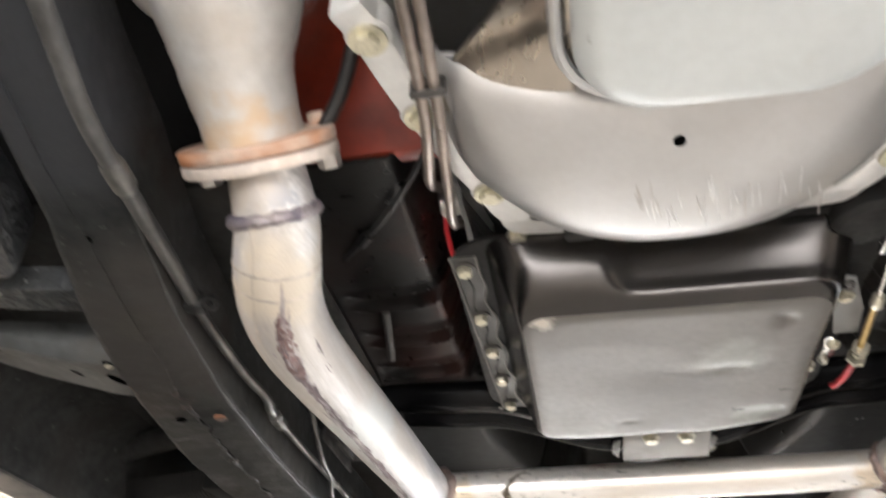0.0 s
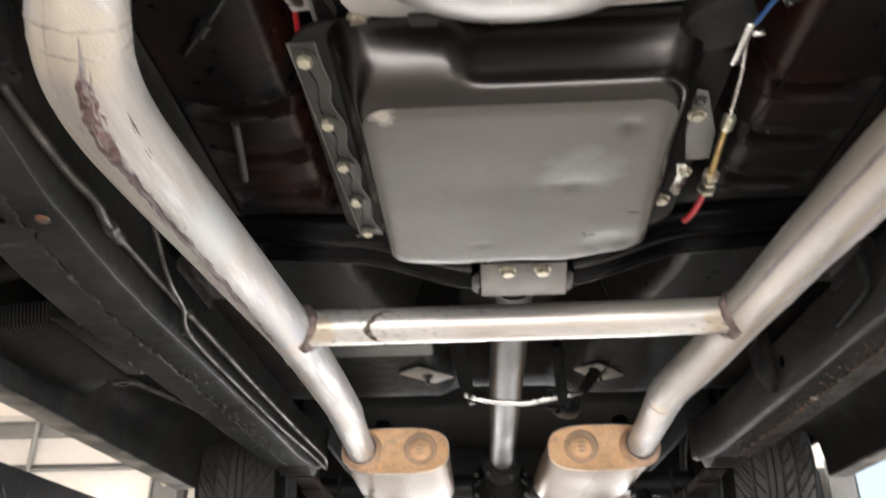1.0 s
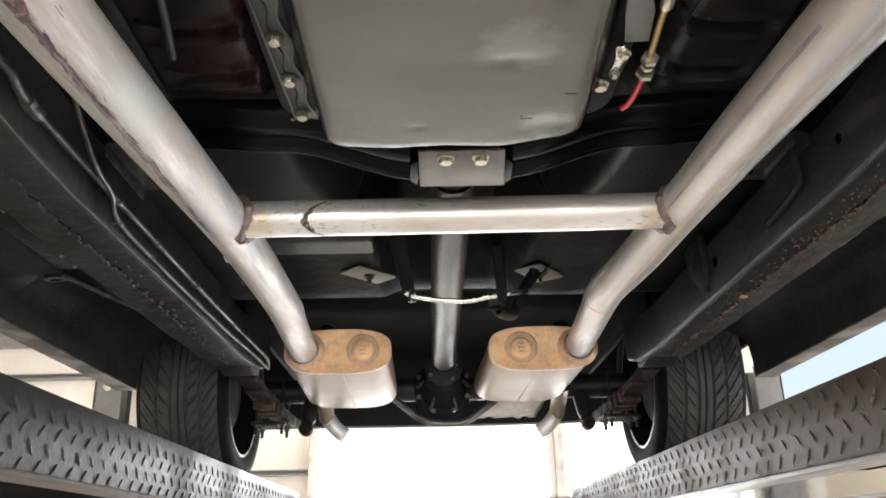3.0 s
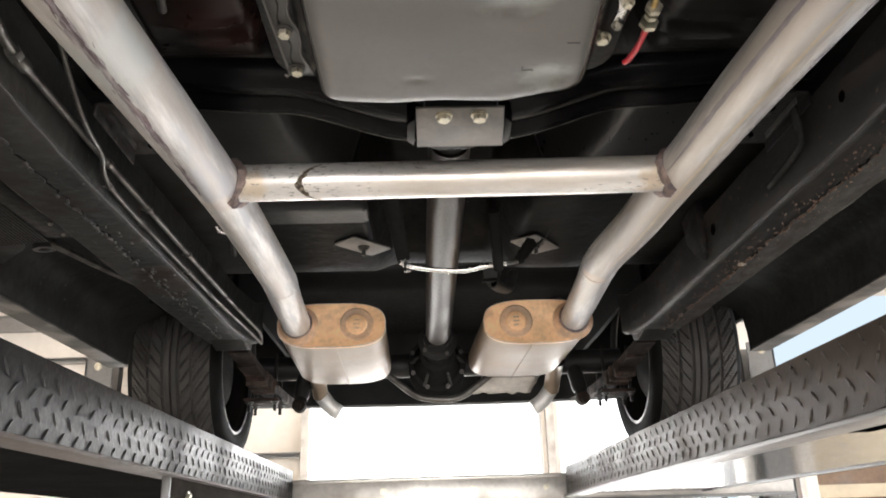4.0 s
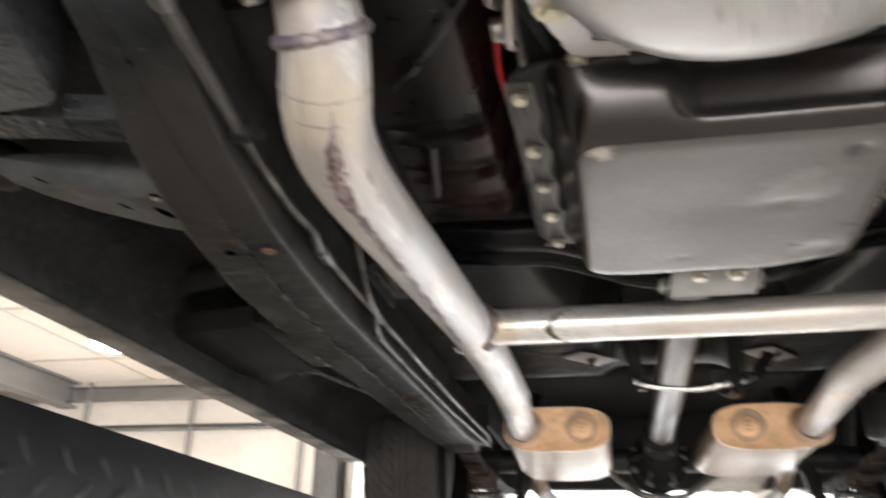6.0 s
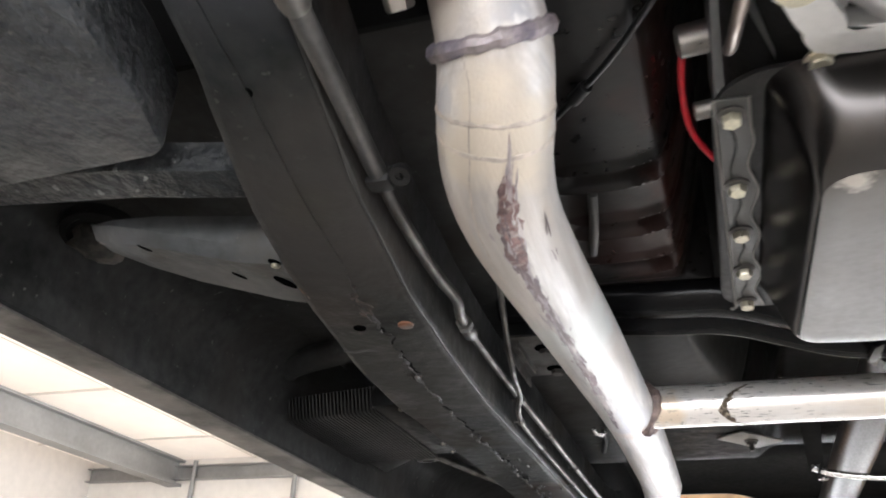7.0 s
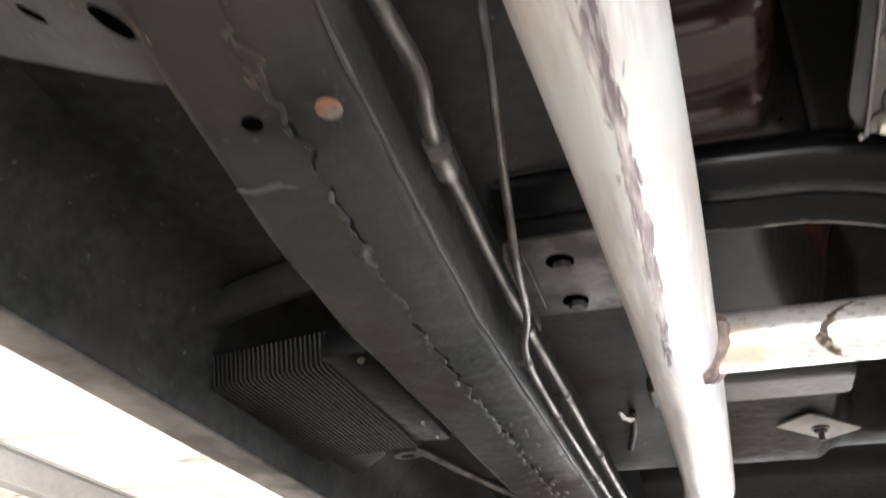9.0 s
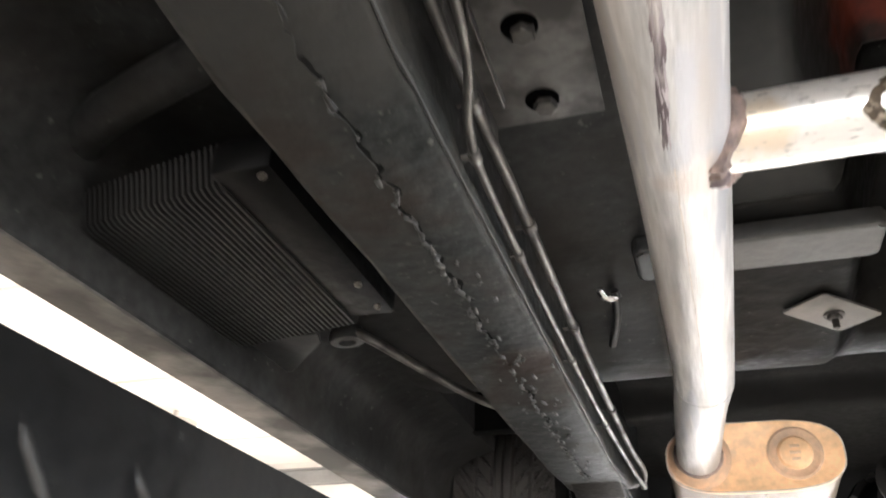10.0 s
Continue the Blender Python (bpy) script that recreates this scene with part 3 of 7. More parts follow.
def window_frame(x0, x1, z0, z1, y):
    w = thing("window_1", "wide workshop window with pale metal frame", "window", kind="structure")
    bm = BM()
    for a, b in ((x0, x0 + 0.06), (x1 - 0.06, x1)):
        box(bm, a, b, y - 0.04, y + 0.08, z0, z1, 0.006)
    part("window_frame", bm, GALV, w)
    bm = BM()
    box(bm, x0, x1, y - 0.09, y + 0.08, z0 - 0.05, z0, 0.006)
    part("window_sill", bm, GALV, w)
    return w


w1 = window_frame(2.66, 3.27, 0.9, 1.72, 9.0)
for x in (2.80, 3.02):
    bm = BM()
    box(bm, x, x + 0.03, 8.96, 9.06, 0.9, 1.72, 0.003)
    part("mullion", bm, AXLE, w1, "dark mullion")
bm = BM()
box(bm, 3.93, 4.06, 9.05, 9.2, 0.0, 2.35, 0.01)
tagged(part("gate_post", bm, WALLPANEL), "pale square gate post outside the opening", "post")
bm = BM()
box(bm, 3.585, 3.62, 9.22, 9.26, 0.0, 2.2, 0.006)
tagged(part("bollard", bm, YELLOWPAINT), "thin yellow painted guard post", "guard post")
booth = thing("office_booth", "cream framed booth with brown glass outside", "booth", at=(4.12, 9.4, 0))
bm = BM()
box(bm, 0.0, 3.2, 0.05, 1.6, 0.0, 2.3, 0.02)
part("wall", bm, BROWNGLASS, booth, "dark brown glazed front")
for z0, z1 in ((0.0, 1.1), (1.50, 1.56), (1.68, 1.82), (2.2, 2.34)):
    bm = BM()
    box(bm, -0.03, 3.23, 0.0, 0.05, z0, z1, 0.008)
    part("rail", bm, CREAM, booth)
for x in (0.0, 1.0, 2.0):
    bm = BM()
    box(bm, x - 0.03, x + 0.04, -0.01, 0.05, 0.0, 2.3, 0.006)
    part("stile", bm, CREAM, booth)


def hall_lamp(x, y):
    t = thing("high_bay_lamp", "bright round workshop lamp under the ceiling", "ceiling lamp", "workshop lamps", at=(x, y, 3.88))
    bm = BM()
    lathe(bm, [(0.03, 0), (0.03, -0.05), (0.2, -0.10), (0.26, -0.17), (0.245, -0.17), (0.19, -0.11)], Matrix(), 24)
    part("shade", bm, GALV, t)
    bm = BM()
    lathe(bm, [(0.22, -0.14), (0.22, -0.165), (0.12, -0.175)], Matrix(), 24)
    part("lamp_lens", bm, LAMPGLOW, t, "glowing lens")
    return t


lamp = hall_lamp(-4.9, 7.05)
# a second glowing lamp, added out of view
copy_thing(lamp, pose(-5.1, 1.5, 3.88))


# ---- the lift ----
plain_box = box

def runway(side):
    """One runway of the lift; side -1 or 1."""
    name = "grey steel lift runway with raised tread plate on its inner face"
    t = thing("lift_runway", name, "lift runway", "lift runways")
    xi = -0.56 if side < 0 else 0.475
    zt, zb = (1.690, 1.586) if side < 0 else (1.678, 1.578)
    s = side
    X = lambda d: xi + s * d

    def bx(bm, d0, d1, y0, y1, z0, z1, bev=0.0):
        a, b = sorted((X(d0), X(d1)))
        box(bm, a, b, y0, y1, z0, z1, bev)

    y0, y1 = -0.9, 3.52
    bm = BM()
    bx(bm, 0.0, 0.006, y0, y1, zb, zt + 0.003, 0.0015)
    part("side_plate", bm, TREADPLATE if s < 0 else TREADWARM, t)
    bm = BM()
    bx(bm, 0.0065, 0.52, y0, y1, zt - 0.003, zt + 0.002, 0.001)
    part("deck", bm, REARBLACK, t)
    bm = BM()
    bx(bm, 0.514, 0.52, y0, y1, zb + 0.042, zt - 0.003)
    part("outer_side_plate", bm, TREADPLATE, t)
    bm = BM()
    bx(bm, -0.012, 0.045, y0, y1, zb - 0.008, zb - 0.001, 0.002)
    part("bottom_lip", bm, LIFTGREY if s > 0 else BROWNLIP, t, "pale worn steel lip" if s > 0 else "scuffed brown lip")
    bm = BM()
    dz = 0.002 if s > 0 else 0.0
    bx(bm, 0.047 if s < 0 else 0.007, 0.514 if s > 0 else 0.56, y0, y1, zb + dz, zb + dz + 0.006)
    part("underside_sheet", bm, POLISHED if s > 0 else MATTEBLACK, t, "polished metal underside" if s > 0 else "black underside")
    if s > 0:
        for y, d, w in ((1.12, 0.05, 0.07), (1.72, 0.058, 0.02), (2.35, 0.058, 0.02), (2.95, 0.058, 0.02)):
            bm = BM()
            bx(bm, d, d + w, y, y + (0.42 if w > 0.05 else 0.16), zb + 0.0005, zb + 0.0025)
            part("slot", bm, HOLE, t)
        bm = BM()
        bx(bm, 0.515, 0.53, y0, y1, zb - 0.004, zb + 0.012, 0.002)
        part("outer_lip", bm, LEDGE, t, "dark outer lip")
    else:
        bm = BM()
        bx(bm, 0.004, 0.014, 2.014, y1, zb - 0.075, zb - 0.008, 0.002)
        hp = part("hanger_plate", bm, HANGER, t, "dark hanger plate")
        bm = BM()
        bx(bm, 0.002, 0.018, 2.006, 2.0135, zb - 0.075, zb - 0.008, 0.001)
        part("plate_edge", bm, LIFTGREY, hp, "bare steel plate edge")
        bolt_part(hp, (xi - 0.0035, 2.144, 1.542), (1, 0, 0), 0.010, ZINC)
    # raised bars of the tread plate
    rnd = random.Random(5 if s < 0 else 6)
    verts, faces = [], []
    pitch = 0.049
    for r, zc in enumerate((1.5945, 1.6175, 1.641, 1.663)):
        leans = (r % 2 == 0) == (s < 0)
        for k in range(int((y1 + 0.3) / pitch)):
            yc = -0.273 + (k + (0.0 if leans else 0.47)) * pitch
            if yc > y1 - 0.02:
                continue
            ang = radians(47 if leans else 131)
            L, w, h = 0.0142 * rnd.uniform(0.9, 1.08), 0.0026 * rnd.uniform(0.85, 1.15), 0.0022 * rnd.uniform(0.7, 1.15)
            ang += radians(rnd.uniform(-4, 4))
            ca, sa = math.cos(ang), math.sin(ang)
            ring = []
            for u, v in ((-1, 0), (-0.45, -0.85), (0.45, -0.85), (1, 0), (0.45, 0.85), (-0.45, 0.85)):
                bow = 0.0022 * (1 - u * u)
                a, b = u * L, v * w + bow
                ring.append((xi - s * 0.0002, yc + a * ca - b * sa, zc + a * sa + b * ca))
            top = []
            for u, v in ((-0.6, 0), (0.0, -0.3), (0.6, 0), (0.0, 0.3)):
                a, b = u * L, v * w + 0.0022 * (1 - u * u)
                top.append((xi - s * h, yc + a * ca - b * sa, zc + a * sa + b * ca))
            o = len(verts)
            verts += ring + top
            faces += [(o, o + 1, o + 7, o + 6), (o + 1, o + 2, o + 7), (o + 2, o + 3, o + 8, o + 7), (o + 3, o + 4, o + 9, o + 8), (o + 4, o + 5, o + 9), (o + 5, o, o + 6, o + 9), (o + 6, o + 7, o + 8, o + 9)]
    me = bpy.data.meshes.new("tread_pattern")
    me.from_pydata(verts, [], faces)
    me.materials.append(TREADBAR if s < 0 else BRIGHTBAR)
    me.polygons.foreach_set("use_smooth", [True] * len(me.polygons))
    ob = new("tread_pattern", me)
    ob.parent = t
    tagged(ob, "raised tread bars, paler to paint their glints", kind="stuff")
    return t


runway(-1)
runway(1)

beam = thing("lift_crossbeam", "galvanised lift crossbeam with bolts between the runways", "crossbeam")
bm = BM()
box(bm, -1.35, 1.35, 3.53, 3.66, 1.555, 1.652, 0.004)
part("beam_web", bm, GALV, beam)
bm = BM()
box(bm, -1.35, 1.35, 3.515, 3.53, 1.645, 1.658, 0.002)
part("top_flange", bm, GALV, beam)
bm = BM()
box(bm, -1.35, 1.35, 3.515, 3.53, 1.552, 1.565, 0.002)
part("bottom_flange", bm, LIFTGREY, beam)
for x in (-0.22, 0.12, 0.40):
    bolt_part(beam, (x, 3.53, 1.61), (0, -1, 0), 0.008, ZINC)


def column(x, s):
    """A lift post; s: which side of it faces the runway."""
    t = thing("lift_post", "grey steel lift post with a bolt near its top", "lift post", "lift posts", at=(x, 3.72, 0))

    def box(bm, x0, x1, *rest):
        plain_box(bm, *sorted((s * x0, s * x1)), *rest)

    bm = BM()
    box(bm, -0.085, 0.03, 0.0, 0.012, 0, 2.19, 0.003)
    box(bm, -0.085, -0.073, 0.0, 0.16, 0, 2.19, 0.003)
    box(bm, -0.085, 0.03, 0.148, 0.16, 0, 2.19, 0.003)
    part("post_channel", bm, LIFTGREY, t)
    bm = BM()
    box(bm, 0.045, 0.062, 0.03, 0.13, 0, 2.16, 0.003)
    part("lock_ladder", bm, AXLE, t, "black lock strip")
    bm = BM()
    box(bm, 0.075, 0.105, 0.0, 0.14, 0, 2.15, 0.003)
    part("guide_rail", bm, GALV, t, "pale guide rail")
    bm = BM()
    box(bm, -0.16, 0.16, -0.1, 0.26, 0, 0.015, 0.003)
    part("base_plate", bm, LIFTGREY, t)
    b = bolt_part(None, (0, 0, 0), (0, 0, 1), 0.012, ZINC)
    b.matrix_world = towards((-s * 0.03, 0.0, 2.155), (0, -1, 0))
    b.parent = t
    return t


column(-1.388, 1)
column(1.36, -1)


# ---- the car: body ----
body = thing("car_body", "black undercoated underside of an old car raised on a lift", "car body")


def smooth(a, b, t):
    t = min(1, max(0, (t - a) / (b - a)))
    return t * t * (3 - 2 * t)


def floor_z(x, y):
    ax = abs(x)
    wide = 0.288 - 0.108 * smooth(1.50, 2.05, y) - 0.075 * smooth(1.335, 1.375, y) * (1 - smooth(1.42, 1.50, y))
    high = (0.24 - 0.08 * smooth(1.50, 2.10, y)) * (1 - smooth(2.10, 2.60, y))
    z = 2.105 + high * (1 - smooth(wide - 0.075, wide, ax))
    if 0.16 < ax < 0.52:
        # pressed grooves that run round the shoulder of the tunnel
        flat = (1 - smooth(0.37, 0.41, ax)) * smooth(0.20, 0.26, ax)
        for c, half in ((1.077, 0.014), (1.182, 0.0145), (1.285, 0.0165)):
            v = abs(y - c - 0.35 * (ax - 0.315)) if ax < 0.315 else abs(y - c)
            z += 0.013 * (1 - smooth(half - 0.006, half + 0.003, v)) * flat
            z -= 0.0075 * math.exp(-((v - half - 0.005) / 0.0045) ** 2) * flat
        z += 0.008 * math.exp(-((y - 1.347) / 0.007) ** 2) * smooth(0.2, 0.26, ax)
    z += 0.32 * smooth(2.28, 3.10, y)
    z += 0.0035 * noise.noise(Vector((x * 5, y * 5, 3)))
    z -= 0.05 * smooth(3.3, 3.45, y) * 1.0
    return z


def floor_piece(name, x0, x1, y0, y1, nx, ny, material, label=""):
    bm = BM()
    g = [[bm.verts.new((x0 + (x1 - x0) * i / nx, y0 + (y1 - y0) * j / ny, floor_z(x0 + (x1 - x0) * i / nx, y0 + (y1 - y0) * j / ny))) for i in range(nx + 1)] for j in range(ny + 1)]
    for j in range(ny):
        for i in range(nx):
            bm.faces.new((g[j][i], g[j + 1][i], g[j + 1][i + 1], g[j][i + 1]))
    ob = part(name, bm, material, body, label, 60)
    s = ob.modifiers.new("thick", "SOLIDIFY")
    s.thickness, s.offset = 0.004, 1.0
    return ob


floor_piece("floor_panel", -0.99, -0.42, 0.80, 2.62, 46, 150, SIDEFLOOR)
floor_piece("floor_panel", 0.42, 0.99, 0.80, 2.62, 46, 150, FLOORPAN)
floor_piece("tunnel_panel", -0.42, -0.24, 0.80, 1.43, 30, 210, TUNNEL, "tunnel panel with reddish overspray")
floor_piece("tunnel_panel", -0.24, 0.0, 0.80, 1.43, 24, 90, TUNNELREAR)
floor_piece("tunnel_panel", -0.42, 0.0, 1.43, 1.82, 42, 80, TUNNELREAR)
floor_piece("tunnel_panel", 0.0, 0.42, 0.80, 1.82, 42, 200, TUNNELRIGHT)
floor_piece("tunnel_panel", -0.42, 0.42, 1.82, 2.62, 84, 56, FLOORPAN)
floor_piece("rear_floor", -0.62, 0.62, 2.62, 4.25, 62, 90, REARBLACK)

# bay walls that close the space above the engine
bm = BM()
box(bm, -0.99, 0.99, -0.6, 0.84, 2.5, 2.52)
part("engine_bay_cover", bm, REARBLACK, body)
# added side and front panels block light that would enter the bay
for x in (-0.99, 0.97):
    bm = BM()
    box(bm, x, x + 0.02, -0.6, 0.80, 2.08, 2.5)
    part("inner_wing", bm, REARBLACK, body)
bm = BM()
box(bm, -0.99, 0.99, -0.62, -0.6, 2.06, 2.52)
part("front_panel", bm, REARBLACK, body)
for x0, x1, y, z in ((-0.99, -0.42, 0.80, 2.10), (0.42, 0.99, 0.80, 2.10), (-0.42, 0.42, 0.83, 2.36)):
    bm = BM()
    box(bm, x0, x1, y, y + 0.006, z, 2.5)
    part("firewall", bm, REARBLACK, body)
bm = BM()
prism(bm, [(0.795, 2.108), (0.83, 2.12), (0.77, 2.48), (0.58, 2.48)], -0.42, -0.19, 0.01, Matrix(((0, 0, 1, 0), (1, 0, 0, 0), (0, 1, 0, 0), (0, 0, 0, 1))))
part("footwell_panel", bm, RED, body, "orange red painted footwell panel")

RAIL = [(0.15, 0.400, 0.470, 2.075), (0.45, 0.447, 0.520, 2.018), (0.60, 0.470, 0.548, 1.998), (0.70, 0.483, 0.568, 1.986), (0.84, 0.502, 0.602, 1.962), (1.0, 0.516, 0.626, 1.947), (1.2, 0.528, 0.652, 1.945), (1.34, 0.535, 0.661, 1.948), (1.7, 0.535, 0.657, 1.952), (2.34, 0.53, 0.642, 1.951), (2.50, 0.515, 0.632, 1.953), (2.56, 0.505, 0.625, 1.97)]


def rail_at(y, k):
    """Column k of the rail's table at a place along it."""
    for p, q in zip(RAIL, RAIL[1:]):
        if y <= q[0]:
            return p[k] + (q[k] - p[k]) * max(0.0, y - p[0]) / (q[0] - p[0])
    return RAIL[-1][k]


SEAM = [(0.40, 0.490), (0.65, 0.530), (0.82, 0.547), (0.93, 0.556), (0.98, 0.566), (1.07, 0.571), (1.23, 0.588), (1.44, 0.593), (1.86, 0.591), (2.13, 0.590), (2.45, 0.583)]


def seam_x(y):
    for (p, u), (q, v) in zip(SEAM, SEAM[1:]):
        if y <= q:
            return u + (v - u) * (y - p) / (q - p)
    return SEAM[-1][1]


def frame_rail(side, material):
    ys = lerp_list([r[0] for r in RAIL], 10)
    xi, xo, zb = (lerp_list([r[k] for r in RAIL], 10) for k in (1, 2, 3))
    rings = []
    for y, a, b, z in zip(ys, xi, xo, zb):
        q = 0.010
        h = 0.115
        outline = [(a, z + q), (a + q * 0.3, z + q * 0.3), (a + q, z), (b - q, z), (b - q * 0.3, z + q * 0.3), (b, z + q), (b, z + h), (a, z + h)]
        rings.append([Vector((side * (u + 0.002 * noise.noise(Vector((u * 30, y * 9, side)))), y, v + 0.0022 * noise.noise(Vector((u * 60, y * 22, 7 + side))))) for u, v in outline])
    bm = BM()
    loft(bm, rings)
    rail = part("frame_rail", bm, material, body, "worn black frame rail with rust spots", 50)
    # on the left, a pale tube paints edge wear and highlight together
    bm = BM()
    for k in range(8):
        y0 = 0.34 + 0.26 * k
        run = [y0 + 0.26 * j / 14 for j in range(15)]
        tube(bm, [(side * (rail_at(y, 1) + 0.0022 + 0.0012 * noise.noise(Vector((y * 20, side, 5)))), y, rail_at(y, 3) + 0.0022) for y in run], [max(0.0004, 0.0016 + 0.0012 * noise.noise(Vector((y * 30, side, 8)))) for y in run], 6)
    part("worn_edge", bm, BRACEGREY if side < 0 else material, rail, "rubbed inner edge with its highlight painted on" if side < 0 else "")
    # overlapped seam plate with a ragged welded edge
    rnd = random.Random(3 if side < 0 else 4)
    bm = BM()
    a, b = [], []
    y = 0.40
    start = 0.98 if side < 0 else 1.03
    while y < 2.42:
        rag = 0.2 + 0.8 * smooth(0.92, 1.06, y)
        a.append((side * (seam_x(y) + rag * (0.005 * noise.noise(Vector((y * 13, side, 0))) + 0.006 * noise.noise(Vector((y * 45, side, 9))) + rnd.uniform(-0.0022, 0.0022))), y))
        y += rnd.uniform(0.003, 0.011)
    rings = []
    for x, y in a:
        z, xo = rail_at(y, 3), side * (rail_at(y, 2) - 0.011)
        rings.append([Vector((x, y, z - 0.0022)), Vector((xo, y, z - 0.0022)), Vector((xo, y, z + 0.002)), Vector((x, y, z + 0.002))])
    loft(bm, rings)
    part("seam_plate", bm, material, rail)
    bm = BM()
    for k in range(0, len(a) - 6, 6):
        if a[k][1] < start + 0.02 or rnd.random() < 0.3:
            continue
        run = [Vector((x - side * rnd.uniform(-0.001, 0.002), y, rail_at(y, 3) - 0.0014)) for x, y in a[k:k + rnd.randint(3, 6)]]
        tube(bm, run, [rnd.uniform(0.0008, 0.0034) for p in run], 7)
    tagged(part("weld_seam", bm, SEAMWELD if side < 0 else SPATTERRUST, rail, "ragged grimy weld seam"), kind="stuff")
    # flat black strips paint the shade of a crack beside the seam
    bm = BM()
    for k in range(0, len(a) - 9, 5):
        if a[k][1] < start + 0.03 or rnd.random() < 0.35:
            continue
        vs = []
        for x, y in a[k:k + rnd.randint(4, 9)]:
            w = rnd.uniform(0.0012, 0.0052)
            vs.append([bm.verts.new((x - side * u, y, rail_at(y, 3) - 0.0007)) for u in (0.0, w)])
        for p, q in zip(vs, vs[1:]):
            bm.faces.new((p[0], p[1], q[1], q[0]))
    tagged(part("seam_gap", bm, MATTEBLACK, rail, "flat dark strips painted as shade along the seam"), kind="stuff")
    bm = BM()
    for x, y in a[::2]:
        if y > start + 0.02 and rnd.random() < (0.18 if y < 1.4 else 0.6):
            r = rnd.uniform(0.0009, 0.0026)
            box(bm, -r, r, -r * rnd.uniform(1, 3.2), r * rnd.uniform(1, 3.2), -0.0022, 0.0022, 0.001, Matrix.Translation((x - side * rnd.uniform(-0.001, 0.003), y, rail_at(y, 3) - 0.0026)) @ pose(0, 0, 0, 0, 0, rnd.uniform(-35, 35)), 1)
    if side < 0:
        for x, y in a:
            if y > 1.6 and rnd.random() < 0.55:
                r = rnd.uniform(0.0008, 0.0020)
                box(bm, -r, r, -r * rnd.uniform(1.5, 6.0), r * rnd.uniform(1.5, 6.0), -0.0015, 0.0015, 0.0006, Matrix.Translation((x + rnd.gauss(0.010, 0.016), y + rnd.uniform(-0.02, 0.02), rail_at(y, 3) - 0.0012)) @ pose(0, 0, 0, 0, 0, rnd.uniform(-25, 25)), 1)
    tagged(part("weld_spatter", bm, BRACEGREY if side < 0 else SPATTERRUST, rail, "ragged weld edge"), kind="stuff")
    return rail


rail_l = frame_rail(-1, RAILCOAT)
rail_r = frame_rail(1, RUSTYRAIL)


def scale_patch(rail, spots, material, label, seed):
    """Loose curled flakes of paint and rust on the underside of a rail; spots: x, y, spread, count, size."""
    rnd = random.Random(seed)
    bm = BM()
    for x, y, spread, count, size in spots:
        for k in range(count):
            a, b = x + rnd.gauss(0, spread * 0.45), y + rnd.gauss(0, spread)
            if not rail_at(b, 1) + 0.013 < abs(a) < rail_at(b, 2) - 0.012:
                continue
            r = size * rnd.uniform(0.4, 1.2)
            turn = rnd.uniform(-0.6, 0.6)
            z = rail_at(b, 3) - 0.0022
            rim = []
            for j in range(9):
                th = 2 * math.pi * j / 9
                q = r * rnd.uniform(0.6, 1.2)
                u, v = 0.45 * q * math.cos(th), q * math.sin(th)
                rim.append((a + u * math.cos(turn) - v * math.sin(turn), b + u * math.sin(turn) + v * math.cos(turn)))
            low = [bm.verts.new((p, q, z - rnd.uniform(0.0004, 0.0022))) for p, q in rim]
            top = [bm.verts.new((p, q, z + 0.001)) for p, q in rim]
            bm.faces.new(low[::-1])
            for j in range(9):
                bm.faces.new((low[j], low[(j + 1) % 9], top[(j + 1) % 9], top[j]))
    tagged(part("loose_scale", bm, material, rail, label, 30), kind="stuff")


scale_patch(rail_l, ((-0.568, 1.0, 0.007, 7, 0.009), (-0.562, 0.968, 0.008, 5, 0.005), (-0.584, 1.18, 0.010, 4, 0.004)), SCAB, "brown flaking scale", 31)
scale_patch(rail_r, [(seam_x(1.15 + 0.08 * k) + 0.012 - 0.02 * (k % 3), 1.15 + 0.08 * k, 0.05, 22, 0.0030) for k in range(16)], SPATTERRUST, "rusty flaking scale", 33)
bm = BM()
for k in range(4):
    run = [(-0.634 + 0.0042 * j + 0.004 * k, 1.100 + 0.0022 * k + 0.003 * math.sin(j * 0.5 + k), rail_at(1.10, 3) - 0.0022) for j in range(7 + k % 2)]
    tube(bm, run, [0.0004] + [0.0011] * (len(run) - 2) + [0.0004], 6)
part("crease", bm, BRACEGREY, rail_l, "scraped crease")


def disc(parent, name, at, way, r, h, material, label="", seg=18):
    bm = BM()
    lathe(bm, [(r, -0.001), (r, h * 0.6), (r * 0.85, h)], towards(at, way), seg)
    return part(name, bm, material, parent, label)


for x, y, z, r in ((-0.590, 1.043, 1.9435, 0.0065), (-0.539, 0.722, 1.9815, 0.005)):
    disc(rail_l, "drain_hole", (x, y, z), (0, 0, -1), r, 0.0006, HOLE)
disc(rail_l, "rust_spot", (-0.540, 1.042, 1.9425), (0, 0, -1), 0.0078, 0.002, RUSTDARK, "round rusty plug")
disc(rail_l, "rust_spot", (-0.6065, 0.973, 1.9490), (0, 0, -1), 0.0062, 0.0012, RUSTDARK)
disc(rail_r, "rust_spot", (0.585, 1.87, 1.948), (0, 0, -1), 0.008, 0.002, FLANGERUST)
for y, z, w in ((1.326, 2.016, 0.008), (1.86, 2.02, 0.012), (2.35, 2.0, 0.006)):
    disc(rail_r, "drain_hole", (0.5335, y, z), (-1, 0, 0), w, 0.0006, HOLE)


